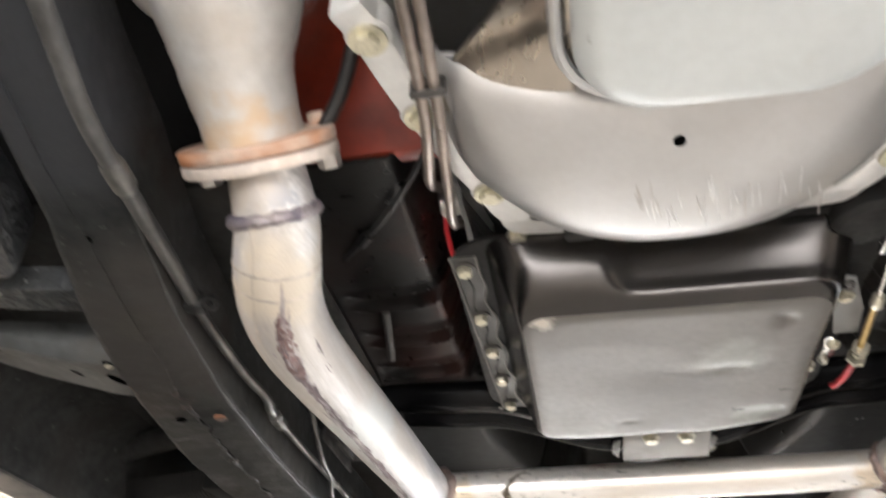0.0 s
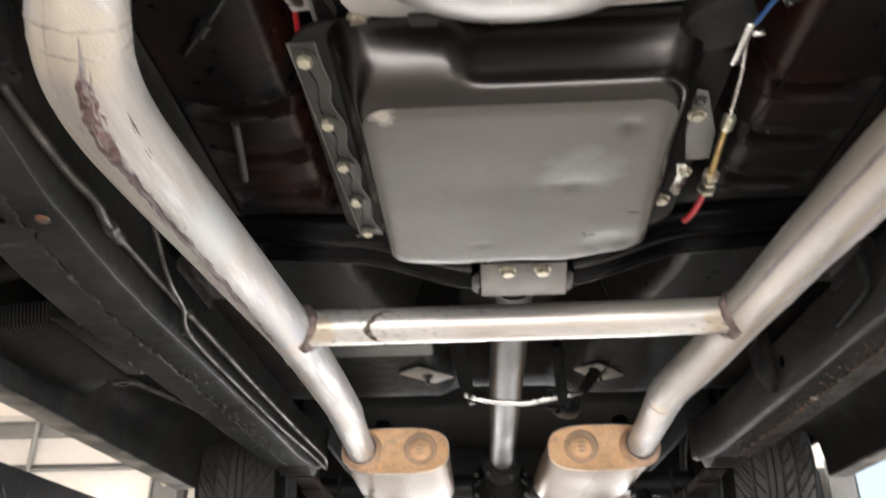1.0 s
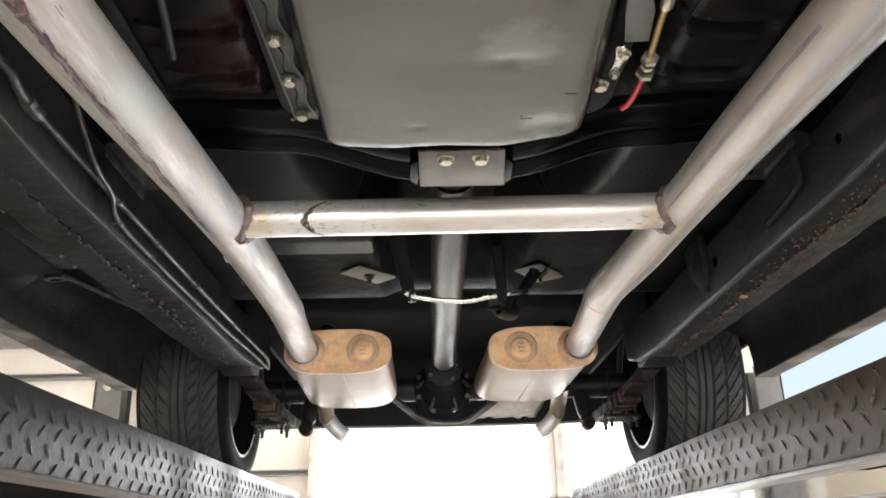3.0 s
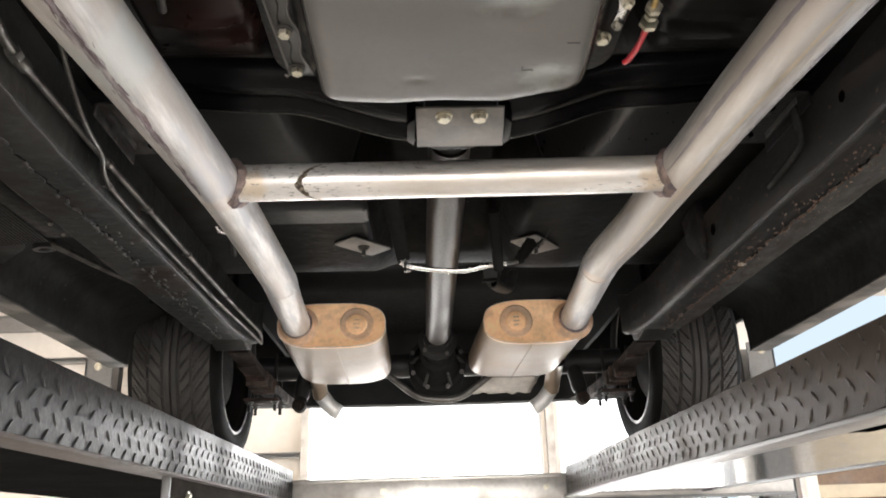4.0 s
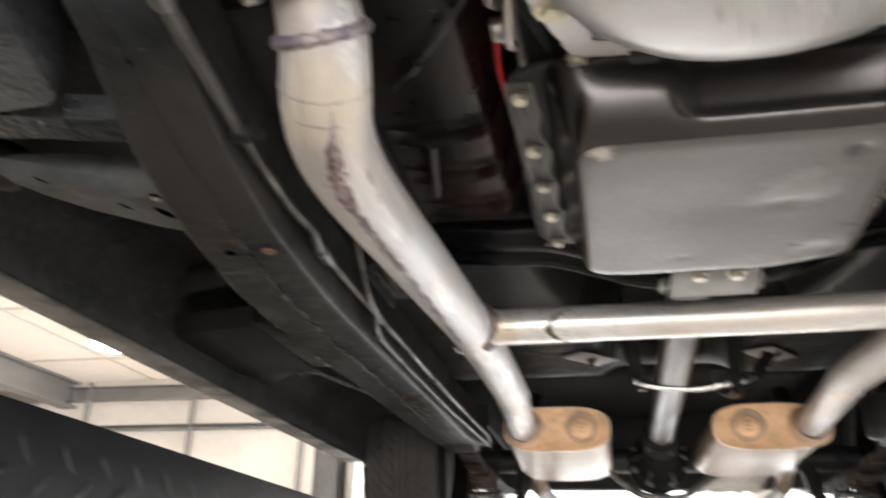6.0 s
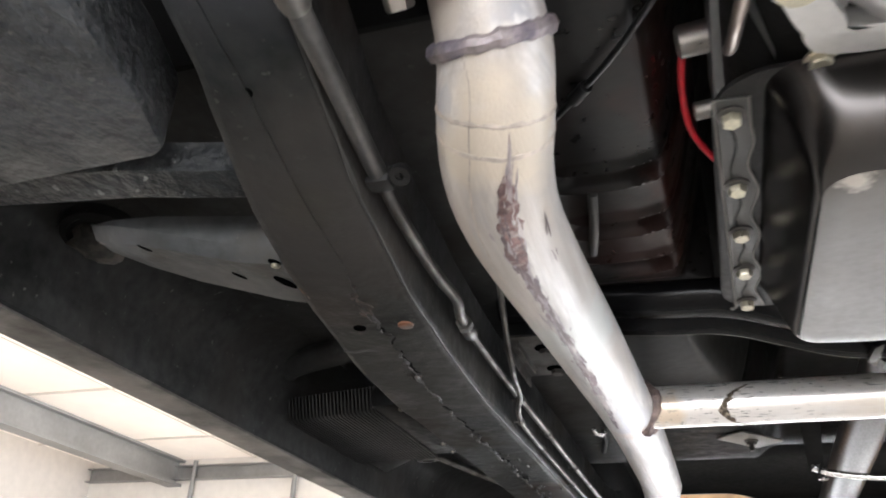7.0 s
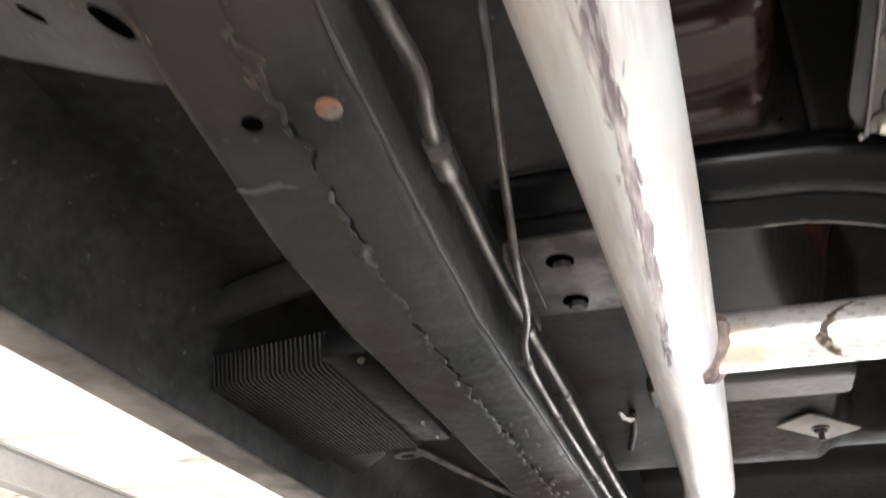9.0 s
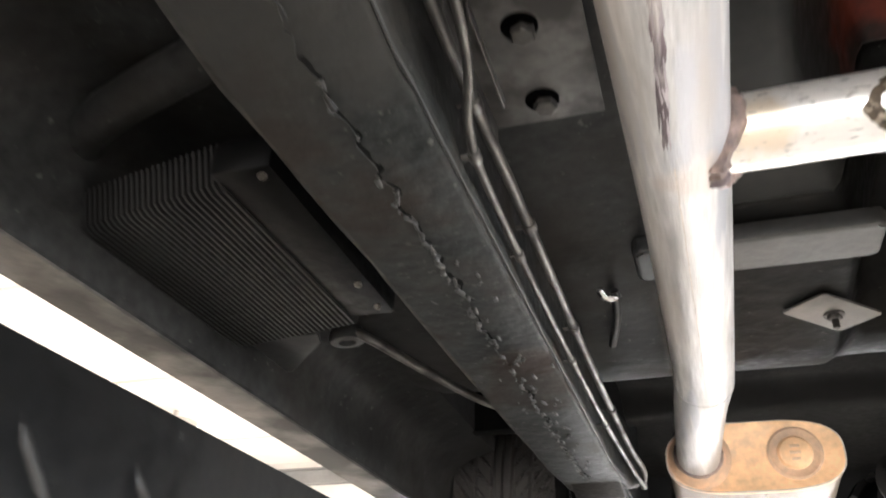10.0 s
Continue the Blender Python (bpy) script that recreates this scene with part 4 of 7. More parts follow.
def sill(side):
    bm = BM()
    rings = []
    for k in range(29):
        y = -0.3 + k * (2.76 + 0.3) / 28
        w = 0.0016 * noise.noise(Vector((y * 4, side, 0)))
        o = [(0.944 + w, 1.962), (0.948 + w, 1.958), (0.996 + w, 1.958), (1.001 + w, 1.963), (1.02, 2.05), (1.03, 2.25), (0.84, 2.25), (0.84, 2.112), (0.885, 2.098), (0.918, 2.080), (0.937, 2.052), (0.943, 2.01)]
        rings.append([Vector((side * u, y, v)) for u, v in o])
    loft(bm, rings)
    s = part("sill", bm, SIDEFLOOR, body, "dirty black body sill")
    bm = BM()
    box(bm, *sorted((side * 0.942, side * 1.002)), -0.3, 2.76, 1.953, 1.957, 0.001)
    part("pinch_flange", bm, SILLMETAL, s, "scuffed bare steel pinch flange")
    for name, a, b, y0, y1, z0, z1 in (("wheel_house", 0.62, 1.02, 2.60, 2.64, 2.11, 2.55), ("quarter_panel", 1.0, 1.02, 2.645, 4.3, 2.1, 2.55), ("wheel_house", 0.60, 0.617, 2.645, 4.3, 2.15, 2.55), ("wheel_house", 0.62, 0.997, 2.645, 4.2, 2.43, 2.45)):
        bm = BM()
        box(bm, *sorted((side * a, side * b)), y0, y1, z0, z1, 0.004)
        part(name, bm, REARBLACK, body)


sill(-1)
sill(1)

bm = BM()
rings = []
for k in range(25):
    x = -1.0 + 2.0 * k / 24
    d = 0.10 * (abs(x)) ** 2.2
    rings.append([Vector((x, y - d, z)) for y, z in ((4.20, 2.035), (4.22, 2.028), (4.25, 2.03), (4.28, 2.06), (4.28, 2.5), (4.20, 2.5))])
loft(bm, rings)
part("rear_valance", bm, AXLE, body, "black lower rear valance")


# diamond-shaped anchor plates on the floor
def anchor_plate(x, y, skew):
    z = floor_z(x, y) - 0.004
    bm = BM()
    o = [(-0.060, -0.031), (-0.055, -0.036), (0.055, -0.036), (0.060, -0.031), (0.060, 0.031), (0.055, 0.036), (-0.055, 0.036), (-0.060, 0.031)]
    prism(bm, o, -0.004, 0.0, 0.001, pose(x, y, z, 0, 0, skew))
    p = part("anchor_plate", bm, PLATEGREY, body, "bare steel anchor plate")
    bolt_part(p, (x + 0.002, y + 0.002, z - 0.0045), (0, 0, -1), 0.010, DARKBOLT, h=0.008, shank=0.012)


anchor_plate(-0.194, 2.132, 46)
anchor_plate(0.214, 2.148, 54)

# outrigger arm between the rail and the sill
bm = BM()
rings = []
for x, ya, yb, zb, zt in ((-0.60, 0.924, 1.046, 1.963, 2.012), (-0.66, 0.912, 1.021, 1.967, 2.010), (-0.74, 0.892, 0.990, 1.982, 2.010), (-0.782, 0.885, 0.962, 1.990, 2.008), (-0.812, 0.888, 0.938, 1.998, 2.008)):
    rings.append([Vector((x, y, z)) for y, z in ((ya, zb + 0.012), (ya + 0.012, zb), (yb - 0.012, zb), (yb, zb + 0.012), (yb, zt), (ya, zt))])
loft(bm, rings)
arm = part("outrigger", bm, GREYCOAT, body, "dull grey outrigger arm with slots", 45)
for x, y, z, r, wide, lean, turn in ((-0.757, 0.906, 1.9853, 0.0075, 0.45, 14, 50), (-0.680, 0.954, 1.9703, 0.0082, 0.30, 10.6, 55), (-0.637, 0.968, 1.9650, 0.0145, 0.38, 3.8, 70), (-0.626, 0.926, 1.9643, 0.0065, 0.6, 3.8, 60)):
    sl = disc(arm, "slot", (0, 0, 0), (0, 0, -1), r, 0.0006, HOLE)
    sl.matrix_world = pose(x, y, z) @ pose(0, 0, 0, 0, lean) @ pose(0, 0, 0, 0, 0, turn) @ Matrix.Diagonal((1, wide, 1, 1))
bm = BM()
tube(bm, spline([(-0.50, 0.80, 2.0), (-0.62, 0.80, 1.975), (-0.72, 0.815, 1.985), (-0.83, 0.83, 2.0)], 5), 0.012, 10)
# grey torque box in front of the arm
bm = BM()
prism(bm, [(-0.56, 0.40), (-0.93, 0.40), (-0.93, 0.792), (-0.774, 0.786), (-0.656, 0.782), (-0.642, 0.774), (-0.621, 0.71)], 1.988, 2.06, 0.007)
part("torque_box", bm, STONEGUARD, body, "grey stone-guard coated torque box")
bm2 = BM()
rings = []
for x, y, z in ((-0.57, 0.842, 1.992), (-0.62, 0.836, 1.988), (-0.66, 0.82, 1.984), (-0.70, 0.81, 1.985), (-0.81, 0.808, 1.994), (-0.94, 0.813, 2.01)):
    rings.append([Vector((x, y - 0.024, z + 0.03)), Vector((x, y - 0.018, z + 0.006)), Vector((x, y + 0.012, z)), Vector((x, y + 0.018, z + 0.002)), Vector((x, y + 0.020, z + 0.03))])
loft(bm2, rings)
part("brace", bm2, STONEDARK, body, "rough pitted brace with pale specks")
bm = BM()
lathe(bm, [(0.043, -0.006), (0.044, 0.0), (0.041, 0.006), (0.034, 0.008), (0.030, 0.004), (0.018, 0.004)], towards((-0.878, 0.968, 2.052), (0.12, -0.15, -1)), 28)
part("body_mount", bm, UNDERCOAT, body, "dark rubber body mount cup")
bm = BM()
tube(bm, [(-0.880, 0.972, 2.056), (-0.879, 0.970, 2.046), (-0.878, 0.968, 2.036), (-0.877, 0.966, 2.029), (-0.8765, 0.965, 2.025)], [0.026, 0.028, 0.026, 0.019, 0.006], 16, lump=0.45)
part("mount_nut", bm, GRIME, body, "grime-caked nut", 80)
# stiffening beads on the side floor
for s in (-1, 1):
    bm = BM()
    tube(bm, spline([(s * 0.66, 1.405, 2.092), (s * 0.756, 1.432, 2.088), (s * 0.885, 1.472, 2.086), (s * 0.938, 1.505, 2.084), (s * 0.955, 1.57, 2.082)], 7), 0.022, 14)
    part("floor_rib", bm, SIDEFLOOR, body, "rounded floor rib")
bm = BM()
tube(bm, spline([(-0.358, 1.095, 2.098), (-0.365, 1.15, 2.088), (-0.375, 1.205, 2.085)], 4), 0.0055, 10)
part("wire_stub", bm, HOSEGREY, body)
bm = BM()
tube(bm, spline([(0.276, 1.18, 2.098), (0.287, 1.098, 2.096), (0.297, 1.02, 2.096), (0.305, 0.93, 2.10)], 5), 0.0016, 6)
part("thin_wire", bm, BLACKPLASTIC, body)
bolt_part(arm, (-0.6265, 0.930, 1.9640), (0, 0, -1), 0.0030, ZINC, h=0.003)

# brace across the floor, and a bent strap on the right rail
bm = BM()
prism(bm, rounded(-0.44, -0.165, 1.852, 1.932, 0.012), 2.076, 2.10, 0.006)
part("floor_brace", bm, BRACEGREY, body, "grey floor brace")
bm = BM()
tube(bm, spline([(0.529, 1.454, 2.10), (0.527, 1.446, 2.04), (0.527, 1.444, 2.012), (0.527, 1.462, 1.998), (0.527, 1.571, 1.988)], 5), 0.0065, 10)
part("bent_strap", bm, RAILCOAT, body)
bm = BM()
prism(bm, [(1.90, 2.10), (2.0, 2.09), (1.985, 2.03), (1.915, 1.972), (1.90, 1.985)], 0.519, 0.5345, 0.003, Matrix(((0, 0, 1, 0), (1, 0, 0, 0), (0, 1, 0, 0), (0, 0, 0, 1))))
part("rail_bracket", bm, RUSTYRAIL, body, "worn pressed bracket on the rail")


# stub of a drain tube under the rear floor
bm = BM()
tube(bm, spline([(0.125, 2.330, 2.060), (0.150, 2.385, 2.064), (0.178, 2.430, 2.078), (0.195, 2.460, 2.125)], 5), 0.0145, 18)
stub = part("tube_stub", bm, BRACEGREY, body, "dark drain tube stub")
disc(stub, "bore", (0.1253, 2.3306, 2.0602), (-0.42, -0.9, -0.06), 0.0118, 0.0008, HOLE)

# ---- transmission and engine ----
gearbox = thing("transmission", "automatic transmission with bare steel pan and aluminium bell housing", "transmission")


def pan_outline(x0, x1, y0, y1, r, step=0.0):
    o = []
    base = rounded(x0, x1, y0, y1, r, 6)
    for (ax, ay), (bx, by) in zip(base, base[1:] + base[:1]):
        n = max(1, int(math.hypot(bx - ax, by - ay) / 0.012))
        for k in range(n):
            o.append((ax + (bx - ax) * k / n, ay + (by - ay) * k / n))
    out = []
    for x, y in o:
        if step and y < y0 + 0.05:
            y += step * smooth(-0.075, -0.045, x) * (1 - smooth(y0 + 0.01, y0 + 0.05, y))
        out.append((x, y))
    return out


def dent(x, y):
    d = 0.0045 * math.exp(-(((x - 0.083) / 0.009) ** 2 + ((y - 0.925) / 0.010) ** 2))
    d += 0.0018 * math.exp(-(((x - 0.035) / 0.03) ** 2 + ((y - 1.03) / 0.012) ** 2))
    d += 0.004 * math.exp(-(((x - 0.105) / 0.035) ** 2 + ((y - 1.165) / 0.025) ** 2))
    d += 0.002 * math.exp(-(((x + 0.06) / 0.008) ** 2 + ((y - 1.165) / 0.006) ** 2))
    d += 0.0014 * noise.noise(Vector((x * 11, y * 11, 0)))
    return d


bm = BM()
rings = []
LEVELS = [(-0.200, 0.160, 0.840, 1.240, 2.028), (-0.194, 0.152, 0.842, 1.237, 2.018), (-0.187, 0.144, 0.8475, 1.232, 1.998), (-0.182, 0.139, 0.853, 1.229, 1.984), (-0.1785, 0.135, 0.858, 1.2265, 1.975), (-0.1765, 0.1325, 0.862, 1.2252, 1.9695), (-0.1748, 0.1305, 0.8665, 1.2238, 1.9650), (-0.1730, 0.1285, 0.8720, 1.2220, 1.9615), (-0.1710, 0.1263, 0.8785, 1.2197, 1.9588), (-0.169, 0.124, 0.887, 1.217, 1.9575)]
base = pan_outline(-0.18, 0.135, 0.86, 1.23, 0.03)
N = len(base)


def ring_of(x0, x1, y0, y1, z, step, r=0.03):
    out = []
    for bx, by in base:
        u, v = (bx + 0.18) / 0.315, (by - 0.86) / 0.37
        x, y = x0 + (x1 - x0) * u, y0 + (y1 - y0) * v
        x += 0.009 * smooth(0.25, 0.85, v) * smooth(0.3, 1.0, u)
        y -= 0.022 * smooth(0.72, 1.0, u) * smooth(0.8, 1.0, v)
        if z < 1.99:
            y += (0.0026 * math.sin(x * 52) + 0.0022 * noise.noise(Vector((x * 38, 2, 0)))) * smooth(0.9, 1.0, v)
        if step:
            y += step * smooth(-0.085, -0.06, x) * (1 - smooth(0.0, 0.12, v))
        out.append((x, y, z))
    return out


for x0, x1, y0, y1, z in LEVELS:
    step = 0.016 * smooth(1.955, 1.985, z) + 0.0
    rings.append([Vector(p) for p in ring_of(x0, x1, y0, y1, z, step)])
walls = rings
loft(bm, walls, cap=False)
part("pan_wall", bm, PANWALL, gearbox, "pan side with shade painted into its colour")
bm = BM()
x0, x1, y0, y1 = -0.169, 0.124, 0.887, 1.217
cx, cy = (x0 + x1) / 2, (y0 + y1) / 2
rings = []
flat = ring_of(x0, x1, y0, y1, 1.9575, 0)
for k in range(40):
    f = 1 - k / 40
    rr = []
    for x, y, z in flat:
        px, py = cx + (x - cx) * f, cy + (y - cy) * f
        rr.append(Vector((px, py, 1.955 + (0.0025 if k == 0 else 0.0012 if k == 1 else 0.0005 if k == 2 else 0.0001 if k == 3 else 0) + dent(px, py))))
    rings.append(rr)
loft(bm, rings, cap=False)
c = bm.verts.new((cx, cy, 1.955 + dent(cx, cy)))
bm.verts.ensure_lookup_table()
last = bm.verts[-1 - N:-1]
for i in range(N):
    bm.faces.new((last[i], last[(i + 1) % N], c))
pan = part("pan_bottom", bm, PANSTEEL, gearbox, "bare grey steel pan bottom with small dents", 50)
for x, y, way in ((0.068, 1.148, 1), (0.112, 1.093, -1)):
    bm = BM()
    z = 1.955 + dent(x, y)
    box(bm, x - 0.007, x + 0.007, y - 0.0006, y + 0.0006, z - 0.0005, z + 0.001)
    if way > 0:
        box(bm, x - 0.007, x - 0.0059, y - 0.008, y + 0.0006, z - 0.0005, z + 0.001)
    part("corner_mark", bm, CASEDARK, pan)

bm = BM()
prism(bm, rounded(-0.238, 0.192, 0.848, 1.272, 0.045), 2.028, 2.0335, 0.0015)
flange = part("pan_flange", bm, CASEDARK, gearbox, "dark pan flange")
# bolt ledge with a raised rim, a wavy inner edge and a thin pressed groove
def ledge_mid(y):
    return -0.2255 + 0.013 * (y - 0.88) / 0.38


LEDGE_YS = [0.872 + 0.39 * k / 60 for k in range(61)]
bm = BM()
inner = [(ledge_mid(y) + 0.0148 + 0.0035 * math.sin((y - 0.90) * 74) * smooth(0.9, 0.95, y), y) for y in LEDGE_YS]
outer = [(ledge_mid(y) - 0.0108, y) for y in LEDGE_YS]
prism(bm, outer + inner[::-1], 2.0255, 2.0285, 0.0008)
part("ledge", bm, LEDGE, flange, "bare metal bolt ledge")
bm = BM()
tube(bm, [(x, y, 2.0252) for x, y in outer] + [(outer[-1][0] - 0.004, 1.264, 2.024), (outer[-1][0] - 0.005, 1.258, 2.022)], 0.0016, 8)
tube(bm, [(x, y, 2.0257) for x, y in inner], 0.0013, 8)
part("ledge_bead", bm, PLATEGREY, flange, "pale raised edge")
bm = BM()
for a, b in ((0.912, 0.985), (1.012, 1.068), (1.097, 1.152), (1.18, 1.235)):
    n = [a + (b - a) * k / 16 for k in range(17)]
    tube(bm, [(ledge_mid(y) + 0.003 * math.sin((y - a) / (b - a) * 5.5), y, 2.0258) for y in n], 0.0014, 6)
part("groove", bm, CASEDARK, flange, "dark pressed groove")
for k, y in enumerate((0.892, 0.996, 1.081, 1.165, 1.248)):
    bolt_part(flange, (ledge_mid(y) + 0.001, y, 2.0250), (0, -0.12, -1), 0.0078, YELLOWZINC if k < 2 else ZINC, h=0.009, washer=0)
    disc(flange, "washer", (ledge_mid(y) + 0.001, y - 0.0015, 2.0250), (0, 0, -1), 0.0112, 0.0022, DARKBOLT, "dark washer")
for x, y in ((-0.165, 0.842), (-0.045, 0.842), (0.161, 0.886), (0.170, 1.190)):
    bolt_part(flange, (x, y, 2.0265), (0, 0, -1), 0.0085, ZINC, h=0.008, washer=1.3)

# transmission case above the pan, tail housing and side lugs
bm = BM()
rings = []
for y, w, zb, zt in ((0.80, 0.20, 2.032, 2.24), (0.86, 0.205, 2.034, 2.23), (1.20, 0.195, 2.034, 2.21), (1.27, 0.17, 2.036, 2.20), (1.31, 0.09, 2.02, 2.17), (1.40, 0.06, 2.03, 2.15), (1.52, 0.052, 2.04, 2.14)):
    c = -0.02 if y < 1.3 else -0.004
    rings.append([Vector((c + w * math.copysign(abs(math.cos(a)) ** 0.6, math.cos(a)), y, (zb + zt) / 2 + (zt - zb) / 2 * math.copysign(abs(math.sin(a)) ** 0.6, math.sin(a)))) for a in [2 * math.pi * k / 28 for k in range(28)]])
loft(bm, rings)
part("case", bm, CASEDARK, gearbox, "dark cast transmission case")


# bell housing cover: a round bowl that tapers to the rear
bm = BM()
rings = []
BELL = [(0.632, 0.164, 2.006), (0.637, 0.169, 1.996), (0.645, 0.172, 1.988), (0.656, 0.173, 1.9815), (0.670, 0.173, 1.9766), (0.687, 0.171, 1.9732), (0.706, 0.167, 1.9712), (0.74, 0.160, 1.9704), (0.772, 0.149, 1.9715), (0.796, 0.137, 1.9755), (0.811, 0.127, 1.985), (0.818, 0.121, 2.006), (0.821, 0.118, 2.03)]
for y, w, z in BELL:
    ring = []
    for k in range(33):
        a = math.pi * k / 32
        cx, sx = math.cos(a), math.sin(a)
        px = -0.024 + (w + 0.014) * math.copysign(abs(cx) ** 0.9, cx)
        pz = 2.04 - (2.04 - z) * (sx ** 0.72 if sx > 0 else 0)
        back = 0.045 * (abs(cx) ** 2.2) * smooth(0.70, 0.805, y) + 0.03 * (abs(cx) ** 2.0) * (1 - smooth(0.64, 0.70, y))
        ring.append(Vector((px, y - back, pz)))
    rings.append(ring)
loft(bm, rings, cap=False, closed=False)
cover = part("bell_cover", bm, ALUM, gearbox, "smooth satin aluminium bell housing cover", 60)
disc(cover, "drain_hole", (-0.031, 0.668, 1.9768), (0, -0.28, -1), 0.0046, 0.0005, HOLE)
rnd = random.Random(8)
for k in range(34):
    x = rnd.uniform(-0.065, 0.085)
    y = rnd.uniform(0.715, 0.76)
    L = rnd.uniform(0.018, 0.045)
    bm = BM()
    tube(bm, [(x, y - L / 2, 1.9702), (x + 0.003, y, 1.9702), (x + 0.006, y + L / 2, 1.9710)], [0.0002, rnd.uniform(0.0005, 0.0010), 0.0002], 6)
    part("scrape", bm, (ALUMEDGE, SCRAPE, ALUMEDGE)[k % 3], cover)
# flank beside the sump, which flares out into the cover
bm = BM()
g = []
for j in range(25):
    y = 0.36 + 0.285 * j / 24
    out = -0.141 - 0.070 * smooth(0.535, 0.635, y) ** 1.4
    row = []
    for i in range(17):
        f = i / 16
        x = out + (-0.104 - out) * f
        rise = 0.055 * (1 - f) ** 2.0 * (1 - 0.75 * smooth(0.53, 0.64, y))
        row.append(bm.verts.new((x, y, 1.994 + rise + 0.010 * smooth(0.52, 0.60, y) - 0.004 * smooth(0.62, 0.645, y))))
    g.append(row)
for j in range(24):
    for i in range(16):
        bm.faces.new((g[j][i], g[j][i + 1], g[j + 1][i + 1], g[j + 1][i]))
ob = part("flank", bm, ALUMWARM, cover, "smooth brownish aluminium flank", 60)
sm = ob.modifiers.new("thick", "SOLIDIFY")
sm.thickness, sm.offset = 0.004, 1.0
# web between the flank and the bolt flange
bm = BM()
prism(bm, [(-0.236, 0.602), (-0.19, 0.606), (-0.17, 0.64), (-0.15, 0.80), (-0.168, 0.80), (-0.207, 0.705)], 2.030, 2.036, 0.0015)
part("web", bm, ALUM, cover)
# bolt flange, which faces down
def bolt_rim(pts, half, lobes, lobe_r):
    """A flat rim along the points, with round lobes for its bolts."""
    c = spline([(x, y, 0) for x, y in pts], 5)
    left, right = [], []
    for i, p in enumerate(c):
        d = (c[min(i + 1, len(c) - 1)] - c[max(i - 1, 0)]).normalized()
        left.append((p.x - d.y * half, p.y + d.x * half))
        right.append((p.x + d.y * half, p.y - d.x * half))
    t = BM()
    prism(t, left + right[::-1], 2.022, 2.045, 0.003)
    for x, y in lobes:
        lathe(t, [(lobe_r, 0.0), (lobe_r, -0.022), (lobe_r - 0.003, -0.0245)], Matrix.Translation((x, y, 2.046)), 22)
    return t


RIM = [(-0.258, 0.545), (-0.247, 0.573), (-0.236, 0.617), (-0.2245, 0.658), (-0.205, 0.712), (-0.183, 0.765), (-0.166, 0.805), (-0.135, 0.826), (0.10, 0.822), (0.135, 0.808), (0.160, 0.768), (0.178, 0.712), (0.192, 0.658), (0.204, 0.617), (0.215, 0.573), (0.226, 0.545)]
bm = bolt_rim(RIM, 0.0140, [RIM[1], RIM[3], RIM[5], RIM[10], RIM[12]], 0.0175)
bellflange = part("bell_flange", bm, ALUMEDGE, gearbox, "bright cast aluminium bolt flange")
for x, y in (RIM[1], RIM[3], RIM[5], RIM[10], RIM[12]):
    bolt_part(bellflange, (x, y, 2.0205), (0, 0, -1), 0.0095, YELLOWZINC, h=0.007, washer=1.55)
bm = BM()
rings = []
for y, w, zt in ((0.42, 0.225, 2.30), (0.60, 0.215, 2.28), (0.80, 0.19, 2.24), (0.86, 0.17, 2.2)):
    rings.append([Vector((-0.02 + w * math.cos(a), y, 2.045 + (zt - 2.045) * max(0, math.sin(a)))) for a in [math.pi * k / 20 for k in range(21)]])
loft(bm, rings, cap=False, closed=False)
part("bell_housing", bm, ALUM, gearbox, "cast aluminium bell housing", 60)
# sheet clips on the pan's front edge
for x in (-0.105,):
    bm = BM()
    prism(bm, [(x - 0.016, 0.834), (x + 0.014, 0.834), (x + 0.009, 0.850), (x - 0.011, 0.850)], 2.014, 2.016, 0.0006)
    box(bm, x - 0.015, x + 0.013, 0.834, 0.836, 2.016, 2.028, 0.0006)
    part("sheet_clip", bm, BRACEGREY, gearbox, "small bent steel clip")
# rear mount plate
bm = BM()
prism(bm, [(-0.061, 1.286), (0.056, 1.286), (0.0635, 1.398), (-0.0605, 1.398)], 1.985, 1.989, 0.0012)
mount = part("mount_plate", bm, PLATEGREY, gearbox, "flat grey steel mount plate with two bolts")
for x in (-0.024, 0.024):
    bolt_part(mount, (x, 1.304, 1.9845), (0, 0, -1), 0.0095, ZINC, h=0.009, washer=1.25)
bm = BM()
box(bm, -0.05, 0.05, 1.30, 1.40, 1.989, 2.04, 0.006)
part("mount_rubber", bm, BLACKPLASTIC, gearbox)
# selector bracket, lever and electrical connector
bm = BM()
prism(bm, [(0.160, 0.953), (0.172, 0.957), (0.196, 1.027), (0.203, 1.082), (0.176, 1.083), (0.163, 1.02)], 2.014, 2.017, 0.001)
bracket = part("cable_bracket", bm, LIFTGREY, gearbox, "plain grey cable bracket")
bolt_part(bracket, (0.168, 0.992, 2.013), (0, 0, -1), 0.007, ZINC)
bolt_part(bracket, (0.165, 0.967, 2.013), (0, 0, -1), 0.005, DARKBOLT)
bm = BM()
prism(bm, [(0.166, 1.088), (0.176, 1.085), (0.186, 1.100), (0.184, 1.135), (0.176, 1.150), (0.168, 1.140), (0.172, 1.115)], 2.010, 2.014, 0.001)
lever = part("selector_lever", bm, CHROME, gearbox, "bright selector lever")
bolt_part(lever, (0.178, 1.098, 2.0095), (0, 0, -1), 0.0055, ZINC, h=0.006)
bolt_part(lever, (0.175, 1.140, 2.0095), (0, 0, -1), 0.0045, DULLZINC, h=0.006)
bm = BM()
lathe(bm, [(0.034, -0.02), (0.034, 0.01), (0.028, 0.016), (0.012, 0.018)], towards((0.158, 0.862, 2.028), (0.1, 0, -1)), 20)
part("servo_cover", bm, CASEDARK, gearbox)
